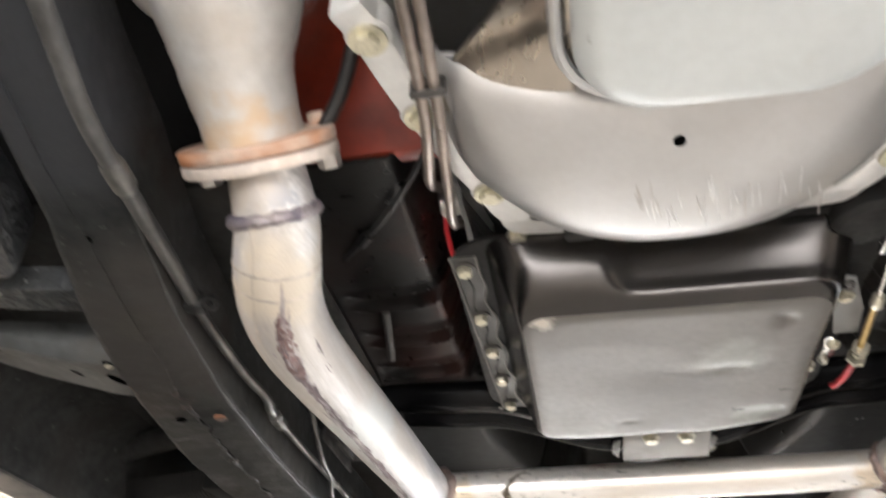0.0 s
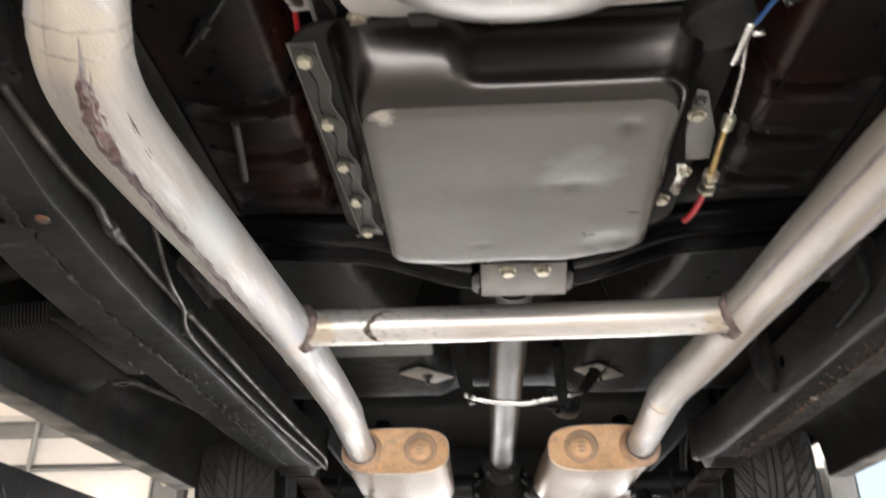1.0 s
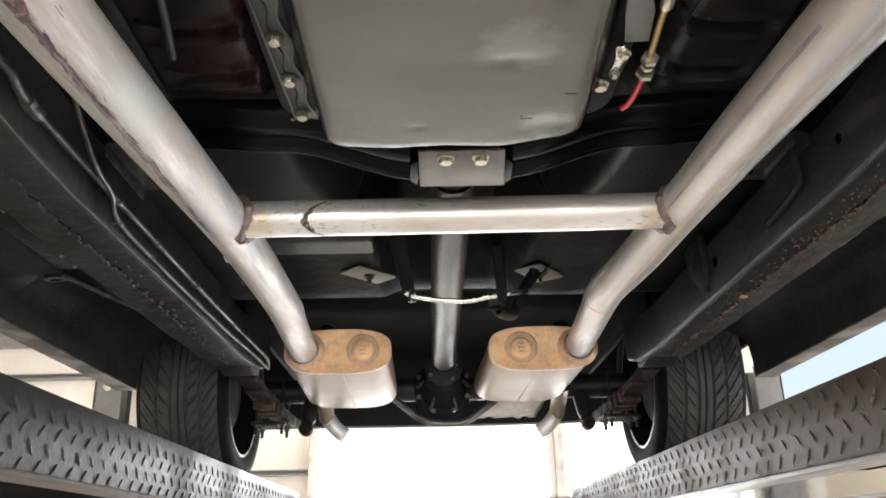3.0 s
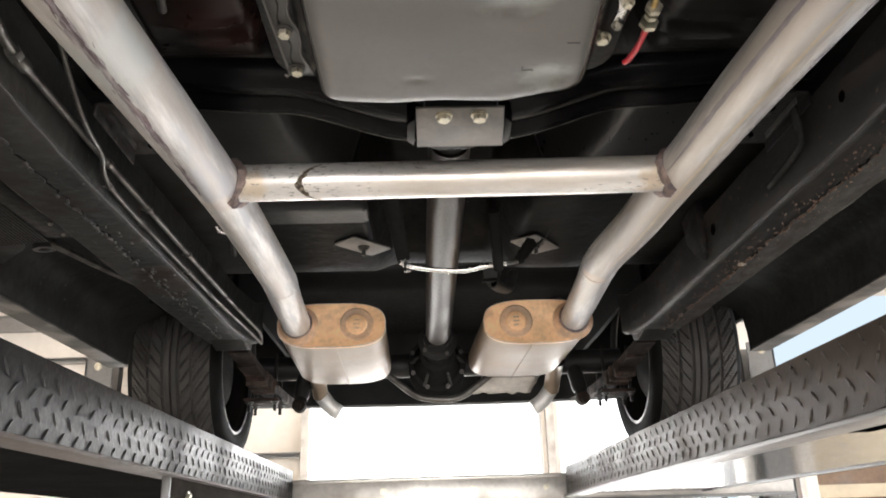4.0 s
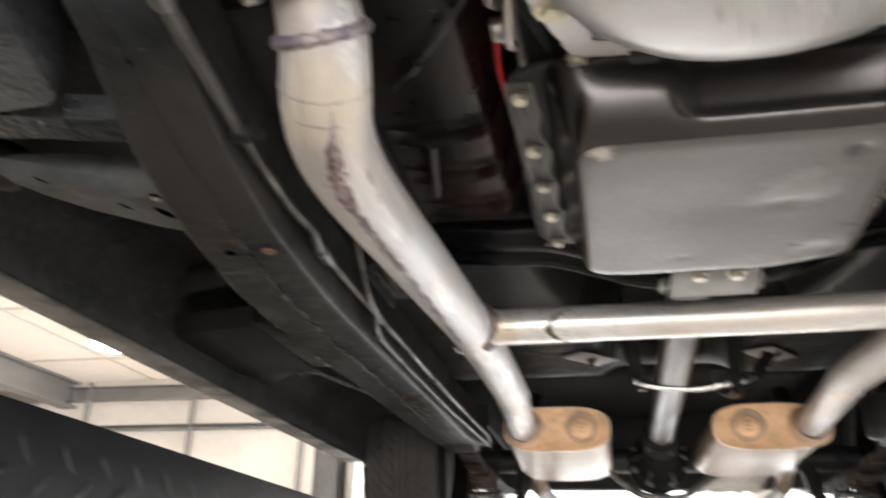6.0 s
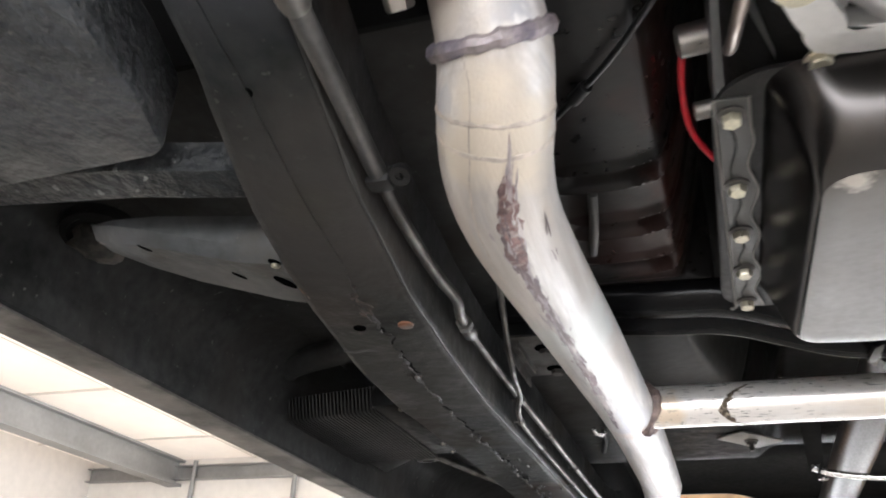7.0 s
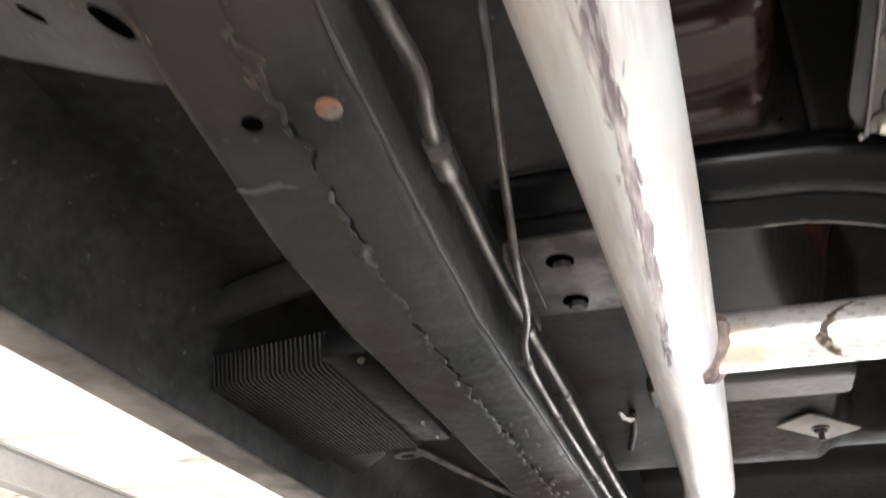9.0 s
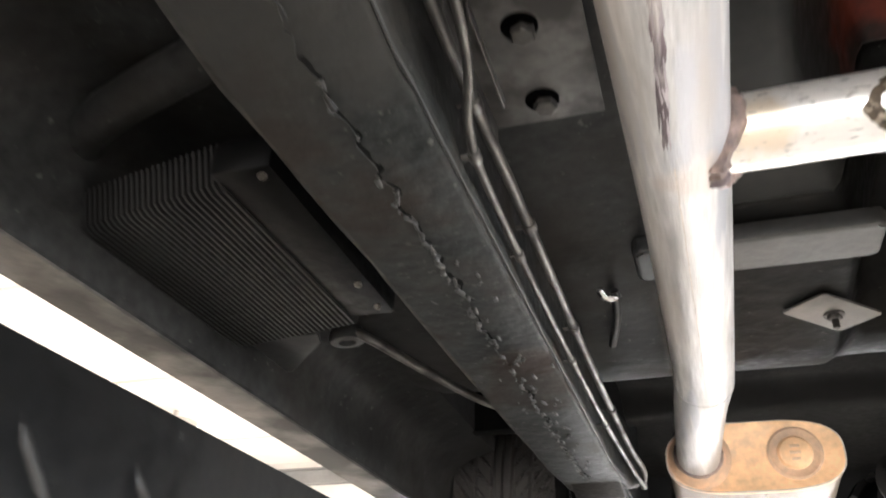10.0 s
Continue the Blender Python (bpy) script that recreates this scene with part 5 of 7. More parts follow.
bm = BM()
box(bm, -0.230, -0.210, 0.853, 1.020, 2.107, 2.169, 0.003)
conn = part("connector_plate", bm, LIFTGREY, gearbox, "bluish grey connector plate")
bm = BM()
lathe(bm, [(0.015, 0), (0.015, 0.025), (0.0115, 0.0275)], towards((-0.230, 0.928, 2.140), (-1, 0, -0.1)), 16)
part("connector", bm, GALV, conn, "pale round connector")
bm = BM()
lathe(bm, [(0.009, 0), (0.009, 0.016), (0.007, 0.018)], towards((-0.230, 1.010, 2.123), (-1, 0, -0.1)), 14)
part("connector", bm, GALV, conn)
bm = BM()
tube(bm, spline([(-0.252, 0.936, 2.138), (-0.256, 0.979, 2.130), (-0.252, 1.031, 2.118), (-0.233, 1.071, 2.107), (-0.215, 1.089, 2.102)], 6), 0.0036, 10)
part("wire", bm, REDPLASTIC, conn, "red wire")

sump = thing("engine_sump", "light grey painted engine oil pan with rounded corners", "oil pan")
bm = BM()
rings = []
for d, z in ((0.0, 2.12), (0.0, 1.987), (0.004, 1.977), (0.012, 1.9705), (0.022, 1.9685)):
    rings.append([Vector((x, y, z)) for x, y in rounded(-0.106 + d, 0.112 - d, -0.12 + d, 0.634 - d, max(0.02, 0.06 - d * 0.4), 8)])
loft(bm, rings)
part("sump_shell", bm, SUMP, sump)
bm = BM()
tube(bm, [(x, y, 1.994) for x, y in rounded(-0.116, 0.122, -0.13, 0.632, 0.062, 8)], 0.005, 8)
part("sump_rim", bm, ALUM, sump)
starter = thing("starter_motor", "pale cast starter motor beside the bell housing", "starter motor")
bm = BM()
lathe(bm, [(0.02, -0.13), (0.036, -0.12), (0.038, 0.0), (0.042, 0.004), (0.042, 0.02), (0.030, 0.03), (0.028, 0.06)], towards((-0.195, 0.50, 2.10), (0, 1, 0)), 28)
part("motor_body", bm, GALV, starter)
bm = BM()
lathe(bm, [(0.012, -0.1), (0.021, -0.09), (0.021, -0.01), (0.016, 0.0)], towards((-0.243, 0.50, 2.12), (0, 1, 0)), 22)
part("solenoid", bm, ALUM, starter)
bm = BM()
tube(bm, spline([(-0.25, 0.50, 2.16), (-0.262, 0.57, 2.19), (-0.30, 0.62, 2.19), (-0.30, 0.58, 2.15)], 6), 0.006, 10)
part("cable", bm, BLACKPLASTIC, starter, "black cable loop")

block = thing("engine_block", "dirty dark engine block above the sump", "engine")
bm = BM()
box(bm, -0.24, 0.24, -0.5, 0.43, 2.10, 2.46, 0.02)
part("block_casting", bm, CASEDARK, block)
bm = BM()
prism(bm, [(-0.31, 0.43), (0.27, 0.43), (0.25, 0.52), (-0.28, 0.52)], 2.12, 2.4, 0.01)
part("rear_plate", bm, RED, block, "red painted rear of the block")

lines = thing("cooler_lines", "two tarnished steel transmission cooler lines", "cooler line")
for dx, dy in ((0.0, 0.0), (-0.0105, -0.06)):
    bm = BM()
    tube(bm, spline([(-0.195 + dx, 0.30, 2.03), (-0.198 + dx, 0.48, 1.992), (-0.205 + dx, 0.62, 1.996), (-0.214 + dx, 0.72 + dy * 0.5, 2.005), (-0.222 + dx, 0.80 + dy, 2.02), (-0.222 + dx, 0.845 + dy, 2.05)], 6), 0.0048, 12)
    part("tube", bm, BROWNLINE, lines)
bm = BM()
box(bm, -0.222, -0.195, 0.598, 0.606, 1.988, 2.004, 0.002)
part("line_clip", bm, DARKBOLT, lines)
hose = thing("vacuum_hose", "thin black hose hanging beside the tunnel", "hose")
bm = BM()
tube(bm, spline([(-0.235, 0.765, 2.10), (-0.255, 0.80, 2.096), (-0.28, 0.84, 2.094), (-0.308, 0.88, 2.094), (-0.34, 0.92, 2.096), (-0.378, 0.966, 2.10)], 6), 0.0031, 10)
part("hose_tube", bm, BLACKPLASTIC, hose)
bm = BM()
tube(bm, [(-0.335, 0.914, 2.0955), (-0.35, 0.933, 2.097)], 0.0062, 10)
part("connector", bm, BLACKPLASTIC, hose)
bm = BM()
tube(bm, spline([(-0.24, 0.50, 2.17), (-0.255, 0.58, 2.16), (-0.29, 0.66, 2.09), (-0.32, 0.695, 2.05)], 6), 0.0065, 10)
part("hose_tube", bm, BLACKPLASTIC, hose)

cable = thing("shift_cable", "shift cable with brass fittings and red tip", "control cable")
bm = BM()
tube(bm, spline([(0.186, 0.868, 2.018), (0.198, 0.93, 2.018), (0.203, 1.0, 2.012)], 5), 0.0026, 10)
part("inner_rod", bm, CHROME, cable, "thin bright rod")
bm = BM()
box(bm, 0.181, 0.190, 0.857, 0.914, 2.012, 2.020, 0.002)
box(bm, 0.190, 0.202, 0.868, 0.874, 2.012, 2.020, 0.002)
part("clevis", bm, CHROME, cable)
bm = BM()
lathe(bm, [(0.005, 0), (0.007, 0.003), (0.007, 0.02), (0.005, 0.023)], towards((0.203, 0.995, 2.012), (0.05, 1, -0.05)), 12)
part("ferrule", bm, ZINC, cable)
bm = BM()
tube(bm, [(0.2035, 1.015, 2.011), (0.206, 1.095, 2.003)], 0.004, 10)
part("sleeve", bm, BRASS, cable, "brass coloured sleeve")
for y, r in ((1.093, 0.010), (1.107, 0.008), (1.122, 0.011)):
    bm = BM()
    hexbolt(bm, (0.206 + (y - 1.09) * 0.06, y, 2.002), (0.05, 1, -0.05), r, 0.009, 0)
    part("lock_nut", bm, ZINC, cable)
bm = BM()
tube(bm, spline([(0.208, 1.13, 2.002), (0.2075, 1.17, 2.002), (0.204, 1.204, 2.004), (0.2005, 1.214, 2.006)], 5), 0.0038, 10)
part("tip_sheath", bm, REDPLASTIC, cable, "red sheath")
wires = thing("blue_wire", "blue wire beside the transmission", "wire")
bm = BM()
tube(bm, spline([(0.190, 0.860, 2.016), (0.199, 0.834, 2.018), (0.222, 0.812, 2.03), (0.27, 0.785, 2.06), (0.31, 0.75, 2.09)], 6), 0.0023, 10)
part("insulation", bm, BLUEPLASTIC, wires)
loom = thing("wire_loom", "black corrugated wire loom", "wire loom")
bm = BM()
p = spline([(0.225, 0.87, 2.05), (0.27, 0.835, 2.055), (0.33, 0.80, 2.065), (0.40, 0.75, 2.09)], 20)
tube(bm, p, [0.006 if k % 2 else 0.0075 for k in range(len(p))], 10)
part("corrugated_tube", bm, BLACKPLASTIC, loom)

# ---- crossmember ----
cross = thing("crossmember", "gloss black pressed transmission crossmember with a bright lower edge", "crossmember")


def cross_z(x):
    """Height of the crossmember's lower edge: it dips to the middle."""
    return 2.013 + 0.050 * smooth(0.06, 0.27, abs(x)) + 0.012 * smooth(0.27, 0.45, abs(x))


bm = BM()
rings = []
for k in range(45):
    x = -0.532 + 1.064 * k / 44
    z = cross_z(x) + 0.012
    o = [(1.352, z + 0.034), (1.350, z + 0.018), (1.356, z + 0.006), (1.368, z - 0.003), (1.386, z - 0.005), (1.402, z - 0.001), (1.412, z + 0.008), (1.416, z + 0.022), (1.416, z + 0.046), (1.37, z + 0.05)]
    rings.append([Vector((x, y, v)) for y, v in o])
loft(bm, rings)
part("cross_tube", bm, GLOSSBLACK, cross, "", 60)
bm = BM()
rings = []
for k in range(45):
    x = -0.40 + 0.80 * k / 44
    z = cross_z(x)
    o = [(1.405, z + 0.016), (1.412, z + 0.006), (1.424, z + 0.001), (1.430, z - 0.0005), (1.4315, z + 0.0012), (1.425, z + 0.004), (1.415, z + 0.010), (1.410, z + 0.018)]
    rings.append([Vector((x, y, v)) for y, v in o])
loft(bm, rings)
part("lower_lip", bm, GLOSSBLACK, cross, "", 60)
# bright tube stands in for the highlight on the lip's edge
bm = BM()
tube(bm, [(-0.40 + 0.80 * k / 60, 1.4316, cross_z(-0.40 + 0.80 * k / 60) + 0.0004) for k in range(61)], 0.0011, 6)
part("lip_edge", bm, LINE, cross, "painted highlight along the lip")
for s in (-1, 1):
    bm = BM()
    box(bm, *sorted((s * 0.435, s * 0.532)), 1.405, 1.572, 2.068, 2.072, 0.001)
    box(bm, *sorted((s * 0.5315, s * 0.5345)), 1.405, 1.572, 2.05, 2.07, 0.001)
    pl = part("end_plate", bm, ENDPLATE if s < 0 else UNDERCOAT, cross, "bare steel end plate" if s < 0 else "black end plate")
    bm = BM()
    box(bm, *sorted((s * 0.5155, s * 0.5180)), 1.415, 1.533, 2.0575, 2.0675, 0.0008)
    part("turned_edge", bm, LINE, pl, "bare turned edge")
    for y in (1.452, 1.542):
        disc(pl, "slot", (s * 0.485, y, 2.0675), (0, 0, -1), 0.015, 0.0008, HOLE)
        bolt_part(pl, (s * 0.483, y + 0.003, 2.0665), (0, 0, -1), 0.0105, DARKBOLT, h=0.008, washer=0)
    bm = BM()
    prism(bm, [(s * 0.062, 1.335), (s * 0.074, 1.350), (s * 0.076, 1.40), (s * 0.064, 1.42)], 1.996, 2.03, 0.002)
    part("gusset", bm, GLOSSBLACK, cross)

# ---- exhaust ----
exhaust = thing("exhaust_pipes", "bare aluminised dual exhaust pipes joined by a crossover pipe", "exhaust pipe")
LEFT = [(-0.372, 0.702, 2.029), (-0.3685, 0.735, 1.994), (-0.376, 0.768, 1.967), (-0.386, 0.81, 1.955), (-0.392, 0.87, 1.952), (-0.391, 0.96, 1.954), (-0.384, 1.20, 1.968), (-0.379, 1.54, 1.992), (-0.377, 1.75, 1.998), (-0.376, 2.0, 2.0), (-0.377, 2.09, 2.0), (-0.386, 2.22, 2.002), (-0.397, 2.46, 2.002), (-0.398, 2.52, 2.002)]
RIGHT = [(0.345, 0.702, 2.03), (0.352, 0.745, 1.985), (0.359, 0.80, 1.953), (0.361, 0.90, 1.951), (0.361, 1.05, 1.963), (0.363, 1.25, 1.981), (0.365, 1.42, 1.993), (0.362, 1.53, 1.998), (0.352, 1.76, 2.0), (0.336, 1.94, 2.002), (0.334, 2.03, 2.002), (0.341, 2.15, 2.002), (0.355, 2.42, 2.002), (0.357, 2.5, 2.002)]
R_PIPE = 0.0385


def pipe(pts, radii, name="pipe"):
    bm = BM()
    p = spline(pts, 8)
    r = lerp_list(radii, 8)
    tube(bm, p, r, 40, cap=False)
    return part(name, bm, EXHAUST, exhaust, "bare silver exhaust pipe", 50), p, r


pl, left_line, left_r = pipe(LEFT, [0.0335, 0.0375, 0.0392, 0.0395, 0.0390] + [0.0385] * 6 + [0.0375, 0.037, 0.037])
pr, right_line, right_r = pipe(RIGHT, [0.034, 0.037, 0.039] + [R_PIPE] * 8 + [0.0375, 0.037, 0.037])
CROSS = [(-0.362, 1.536, 1.995), (-0.2, 1.534, 1.995), (0.0, 1.532, 1.995), (0.2, 1.530, 1.995), (0.350, 1.528, 1.996)]
bm = BM()
tube(bm, spline(CROSS, 6), 0.0298, 36, cap=False)
xp = part("crossover", bm, CROSSPIPE, exhaust, "bare crossover pipe with scorch marks", 50)


def ring_bead(line_at, way, r, tubr, lump, material, parent, label="", saddle=0.0):
    bm = BM()
    m = towards(line_at, way)
    pts = []
    for k in range(49):
        a = 2 * math.pi * k / 48
        pts.append(m @ Vector((r * math.cos(a), r * math.sin(a), saddle * math.cos(2 * a) + 0.0012 * noise.noise(Vector((math.cos(a) * 4, math.sin(a) * 4, r * 90))))))
    tube(bm, pts, [tubr * (1 + lump * noise.noise(Vector((k * 0.9, r * 100, line_at[1] * 7)))) for k in range(49)], 8, cap=False)
    return part("weld", bm, material, parent, label)


ring_bead((-0.3475, 1.536, 1.995), (1, 0, 0), 0.0302, 0.0100, 0.45, WELD, xp, "brown weld bead", 0.0085)
ring_bead((0.3345, 1.528, 1.996), (1, 0, 0.0), 0.0302, 0.0100, 0.45, WELD, xp, "brown weld bead", -0.0085)
ring_bead((-0.3692, 0.732, 1.997), (0.05, 0.72, -0.69), 0.0366, 0.0062, 0.4, BLUEDWELD, pl, "blued weld bead")
# slight sleeve marks round the downpipe
for i in (15, 18):
    d = (left_line[i + 1] - left_line[i - 1]).normalized()
    ring_bead(left_line[i], d, left_r[i] - 0.0032, 0.0038, 0.15, FAINT, pl)
for line, i, par in ((left_line, 80, pl), (right_line, 80, pr)):
    d = (line[i + 1] - line[i - 1]).normalized()
    ring_bead(line[i], d, R_PIPE - 0.0002, 0.0013, 0.3, EXHAUST, par)


def surface_patch(line, radii, y0, y1, mid, half, name, material, parent, label="", seed=1, ragged=0.5):
    """A ragged thin patch on the underside of a pipe between y0 and y1; mid and half are knots (y, degrees), 270 being straight down."""
    rnd = random.Random(seed)

    def at(knots, y):
        for (a, u), (b, v) in zip(knots, knots[1:]):
            if y <= b:
                return u + (v - u) * max(0, (y - a)) / (b - a)
        return knots[-1][1]

    bm = BM()
    rows = []
    drift = 0
    for i in range(len(line) - 1):
        for k in range(5):
            p = line[i].lerp(line[i + 1], k / 5)
            if not y0 <= p.y <= y1:
                continue
            d = (line[i + 1] - line[i]).normalized()
            r = radii[i] + (radii[i + 1] - radii[i]) * k / 5 + 0.0006
            side = d.cross(Vector((0, 0, 1))).normalized()
            up = side.cross(d).normalized()
            drift = noise.noise(Vector((p.y * 40, seed * 3, 2)))
            c = at(mid, p.y) + drift * ragged * 8
            h = max(0.25, at(half, p.y) * (1 + ragged * (1.3 * noise.noise(Vector((p.y * 55, seed, 0))) + 0.35 * noise.noise(Vector((p.y * 150, seed, 4))) + rnd.uniform(-0.12, 0.12))))
            rows.append([p + (side * math.cos(radians(c + h * u)) + up * math.sin(radians(c + h * u))) * r for u in (-1, -0.3, 0.3, 1)])
    vs = [[bm.verts.new(v) for v in r] for r in rows]
    for a, b in zip(vs, vs[1:]):
        for u in range(3):
            bm.faces.new((a[u], a[u + 1], b[u + 1], b[u]))
    return part(name, bm, material, parent, label, 80)


MID = [(0.76, 284), (0.83, 281), (0.90, 279), (1.0, 276), (1.1, 273), (1.25, 268), (1.5, 256)]
WIDE = [(0.772, 1), (0.795, 5), (0.81, 12), (0.85, 16), (0.88, 12), (0.905, 7), (1.0, 10), (1.15, 8), (1.3, 5), (1.5, 1.5)]


def knot(knots, y):
    for (a, u), (b, v) in zip(knots, knots[1:]):
        if y <= b:
            return u + (v - u) * max(0, (y - a)) / (b - a)
    return knots[-1][1]


def scorch_flecks(line, radii, y0, y1, mid, half, count, material, parent, label, seed, thin=1.0, stretch=1.0):
    """Ragged long flecks of burnt scale that crowd along a line on the underside of a pipe."""
    rnd = random.Random(seed)
    bm = BM()
    for f in range(count):
        yc = rnd.uniform(y0, y1)
        c0 = knot(mid, yc) + knot(half, yc) * max(-1.3, min(1.3, rnd.gauss(0, 0.5)))
        long = stretch * rnd.uniform(0.004, 0.026)
        wide = thin * rnd.uniform(0.6, 3.4)
        lift = 0.0003 + 0.0005 * f / count
        drift, ph = rnd.uniform(-2.5, 2.5), rnd.uniform(0, 50)
        rows = []
        for j in range(9):
            u = -1 + j / 4
            y = yc + u * long
            i = min(range(len(line) - 1), key=lambda q: abs((line[q].y + line[q + 1].y) / 2 - y))
            p, q = line[i], line[i + 1]
            k = (y - p.y) / (q.y - p.y)
            d = (q - p).normalized()
            side = d.cross(Vector((0, 0, 1))).normalized()
            up = side.cross(d).normalized()
            r = radii[i] + (radii[i + 1] - radii[i]) * k + lift
            c = c0 + u * drift + (knot(mid, y) - knot(mid, yc)) + 1.2 * noise.noise(Vector((y * 160, ph, 0)))
            h = wide * (1 - u * u) ** 0.6 * (1 + 0.7 * noise.noise(Vector((y * 230, ph, 3)))) + 0.05
            rows.append([bm.verts.new(p.lerp(q, k) + (side * math.cos(radians(c + e)) + up * math.sin(radians(c + e))) * r) for e in (-h, h * 0.2, h)])
        for a, b in zip(rows, rows[1:]):
            for e in (0, 1):
                bm.faces.new((a[e], a[e + 1], b[e + 1], b[e]))
    return tagged(part("scorched_seam", bm, material, parent, label, 80), kind="stuff")


scorch_flecks(left_line, left_r, 0.79, 1.46, MID, [(y, w * 1.1) for y, w in WIDE], 130, BLOOM, pl, "pale purple heat bloom beside the seam", 21, 0.6)
scorch_flecks(left_line, left_r, 0.785, 1.46, MID, [(y, w * 0.72) for y, w in WIDE], 300, SCORCH, pl, "purple brown scorched seam", 22, 0.9)
scorch_flecks(left_line, left_r, 0.95, 1.40, MID, [(0.95, 8), (1.4, 5)], 40, SCORCH, pl, "long dark streaks", 26, 0.5, 3.0)
scorch_flecks(left_line, left_r, 0.85, 0.90, [(y, a + 40) for y, a in MID], [(0.83, 3), (0.90, 3)], 6, SCORCH, pl, "", 23, 0.3)
scorch_flecks(left_line, left_r, 0.805, 0.875, MID, [(0.80, 6), (0.83, 11), (0.875, 9)], 70, BURNRED, pl, "reddish brown burnt patch", 25, 1.5)
surface_patch(left_line, left_r, 0.73, 0.92, [(0.7, 246), (1.0, 246)], [(0.7, 0.7), (1.0, 0.5)], "heat_line", FAINT, pl, "", 13, 0.3)
scorch_flecks(right_line, right_r, 0.80, 1.45, [(0.80, 294), (1.45, 298)], [(0.80, 4), (1.3, 3), (1.45, 1)], 60, SCORCH, pr, "thin scorched seam", 24, 0.7)
surface_patch(left_line, left_r, 1.5, 2.05, [(1.5, 262), (2.05, 268)], [(1.5, 0.8), (2.05, 0.5)], "heat_line", FAINT, pl, "", 15, 0.15)
# streaks that paint the right pipe's warm highlight and its darker edge
surface_patch(right_line, right_r, 0.95, 1.95, [(0.95, 258), (1.95, 262)], [(0.95, 1), (1.1, 3.5), (1.7, 3), (1.95, 0.5)], "heat_streak", STRAWTINT, pr, "straw yellow streak, partly a painted highlight", 31, 0.12)
surface_patch(right_line, right_r, 0.95, 1.50, [(0.95, 203), (1.50, 206)], [(0.95, 4), (1.3, 5), (1.50, 1)], "heat_streak", BLOOM, pr, "grey painted shade along the upper edge", 32, 0.15)


def scorch_mark(x):
    bm = BM()
    vs = []
    rnd = random.Random(11)
    for k in range(31):
        a = radians(140 + 165 * k / 30)
        bend = abs(k - 13) / 15
        xc = x + 0.044 * bend ** 1.75 + rnd.uniform(-0.0015, 0.0015)
        w = rnd.uniform(0.0012, 0.0044) + 0.0035 * (1 - min(1, bend * 1.6))
        vs.append([bm.verts.new((xc + u, 1.534 + 0.0302 * math.cos(a), 1.995 + 0.0302 * math.sin(a))) for u in (-w, w)])
    for a, b in zip(vs, vs[1:]):
        bm.faces.new((a[0], a[1], b[1], b[0]))
    part("scorch_mark", bm, BURN, xp, "dark brown burn mark")


scorch_mark(-0.247)

# flanged joint to the manifold
FN = Vector((-0.05, -0.79, 0.61)).normalized()
fc = Vector((-0.375, 0.692, 2.036))


def flange_plate(off, thick, parent, material, name):
    m = towards(fc + FN * off, FN)
    bm = BM()
    o = []
    for k in range(48):
        a = 2 * math.pi * k / 48
        r = 0.052 + 0.019 * abs(math.cos(a)) ** 3
        o.append((r * math.cos(a), r * math.sin(a) * 0.96))
    prism(bm, o, -thick / 2, thick / 2, 0.002, m)
    return part(name, bm, material, parent, "rust stained exhaust flange")


fl1 = flange_plate(-0.006, 0.011, exhaust, PALEFLANGE, "flange")
m = towards(fc, FN)
for a in (12, 168):
    q = m @ Vector((0.058 * math.cos(radians(a)), 0.058 * math.sin(radians(a)), -0.012))
    bolt_part(fl1, tuple(q), tuple(-FN), 0.0105, GALV, h=0.014, washer=0)
manifold = thing("exhaust_manifold", "silver grey exhaust manifold outlet bolted to the downpipe", "exhaust manifold")
fl2 = flange_plate(0.0065, 0.011, manifold, FLANGERUST, "manifold_flange")
for a in (30, 150):
    q = m @ Vector((0.056 * math.cos(radians(a)), 0.056 * math.sin(radians(a)), 0.012))
    bolt_part(fl2, tuple(q), tuple(FN), 0.008, FLANGERUST, h=0.010, washer=1.2)
bm = BM()
pts = spline([fc + FN * 0.002, fc + FN * 0.03, (-0.379, 0.632, 2.082), (-0.374, 0.59, 2.112), (-0.369, 0.53, 2.155), (-0.37, 0.45, 2.21), (-0.33, 0.35, 2.25)], 7)
rr = lerp_list([0.043, 0.043, 0.0485, 0.062, 0.070, 0.062, 0.045], 7)
tube(bm, pts, rr, 36, lump=0.02)
mb = part("collector", bm, MANIFOLD, manifold, "", 70)
bm = BM()
for x, y, z in ((-0.412, 0.560, 2.104), (-0.348, 0.556, 2.102)):
    lathe(bm, [(0.046, -0.034), (0.041, -0.012), (0.030, 0.004), (0.016, 0.011), (0.006, 0.012)], towards((x, y, z), (0, -0.35, -0.93)), 26)
part("runner_boss", bm, MANIFOLD, manifold, "", 70)


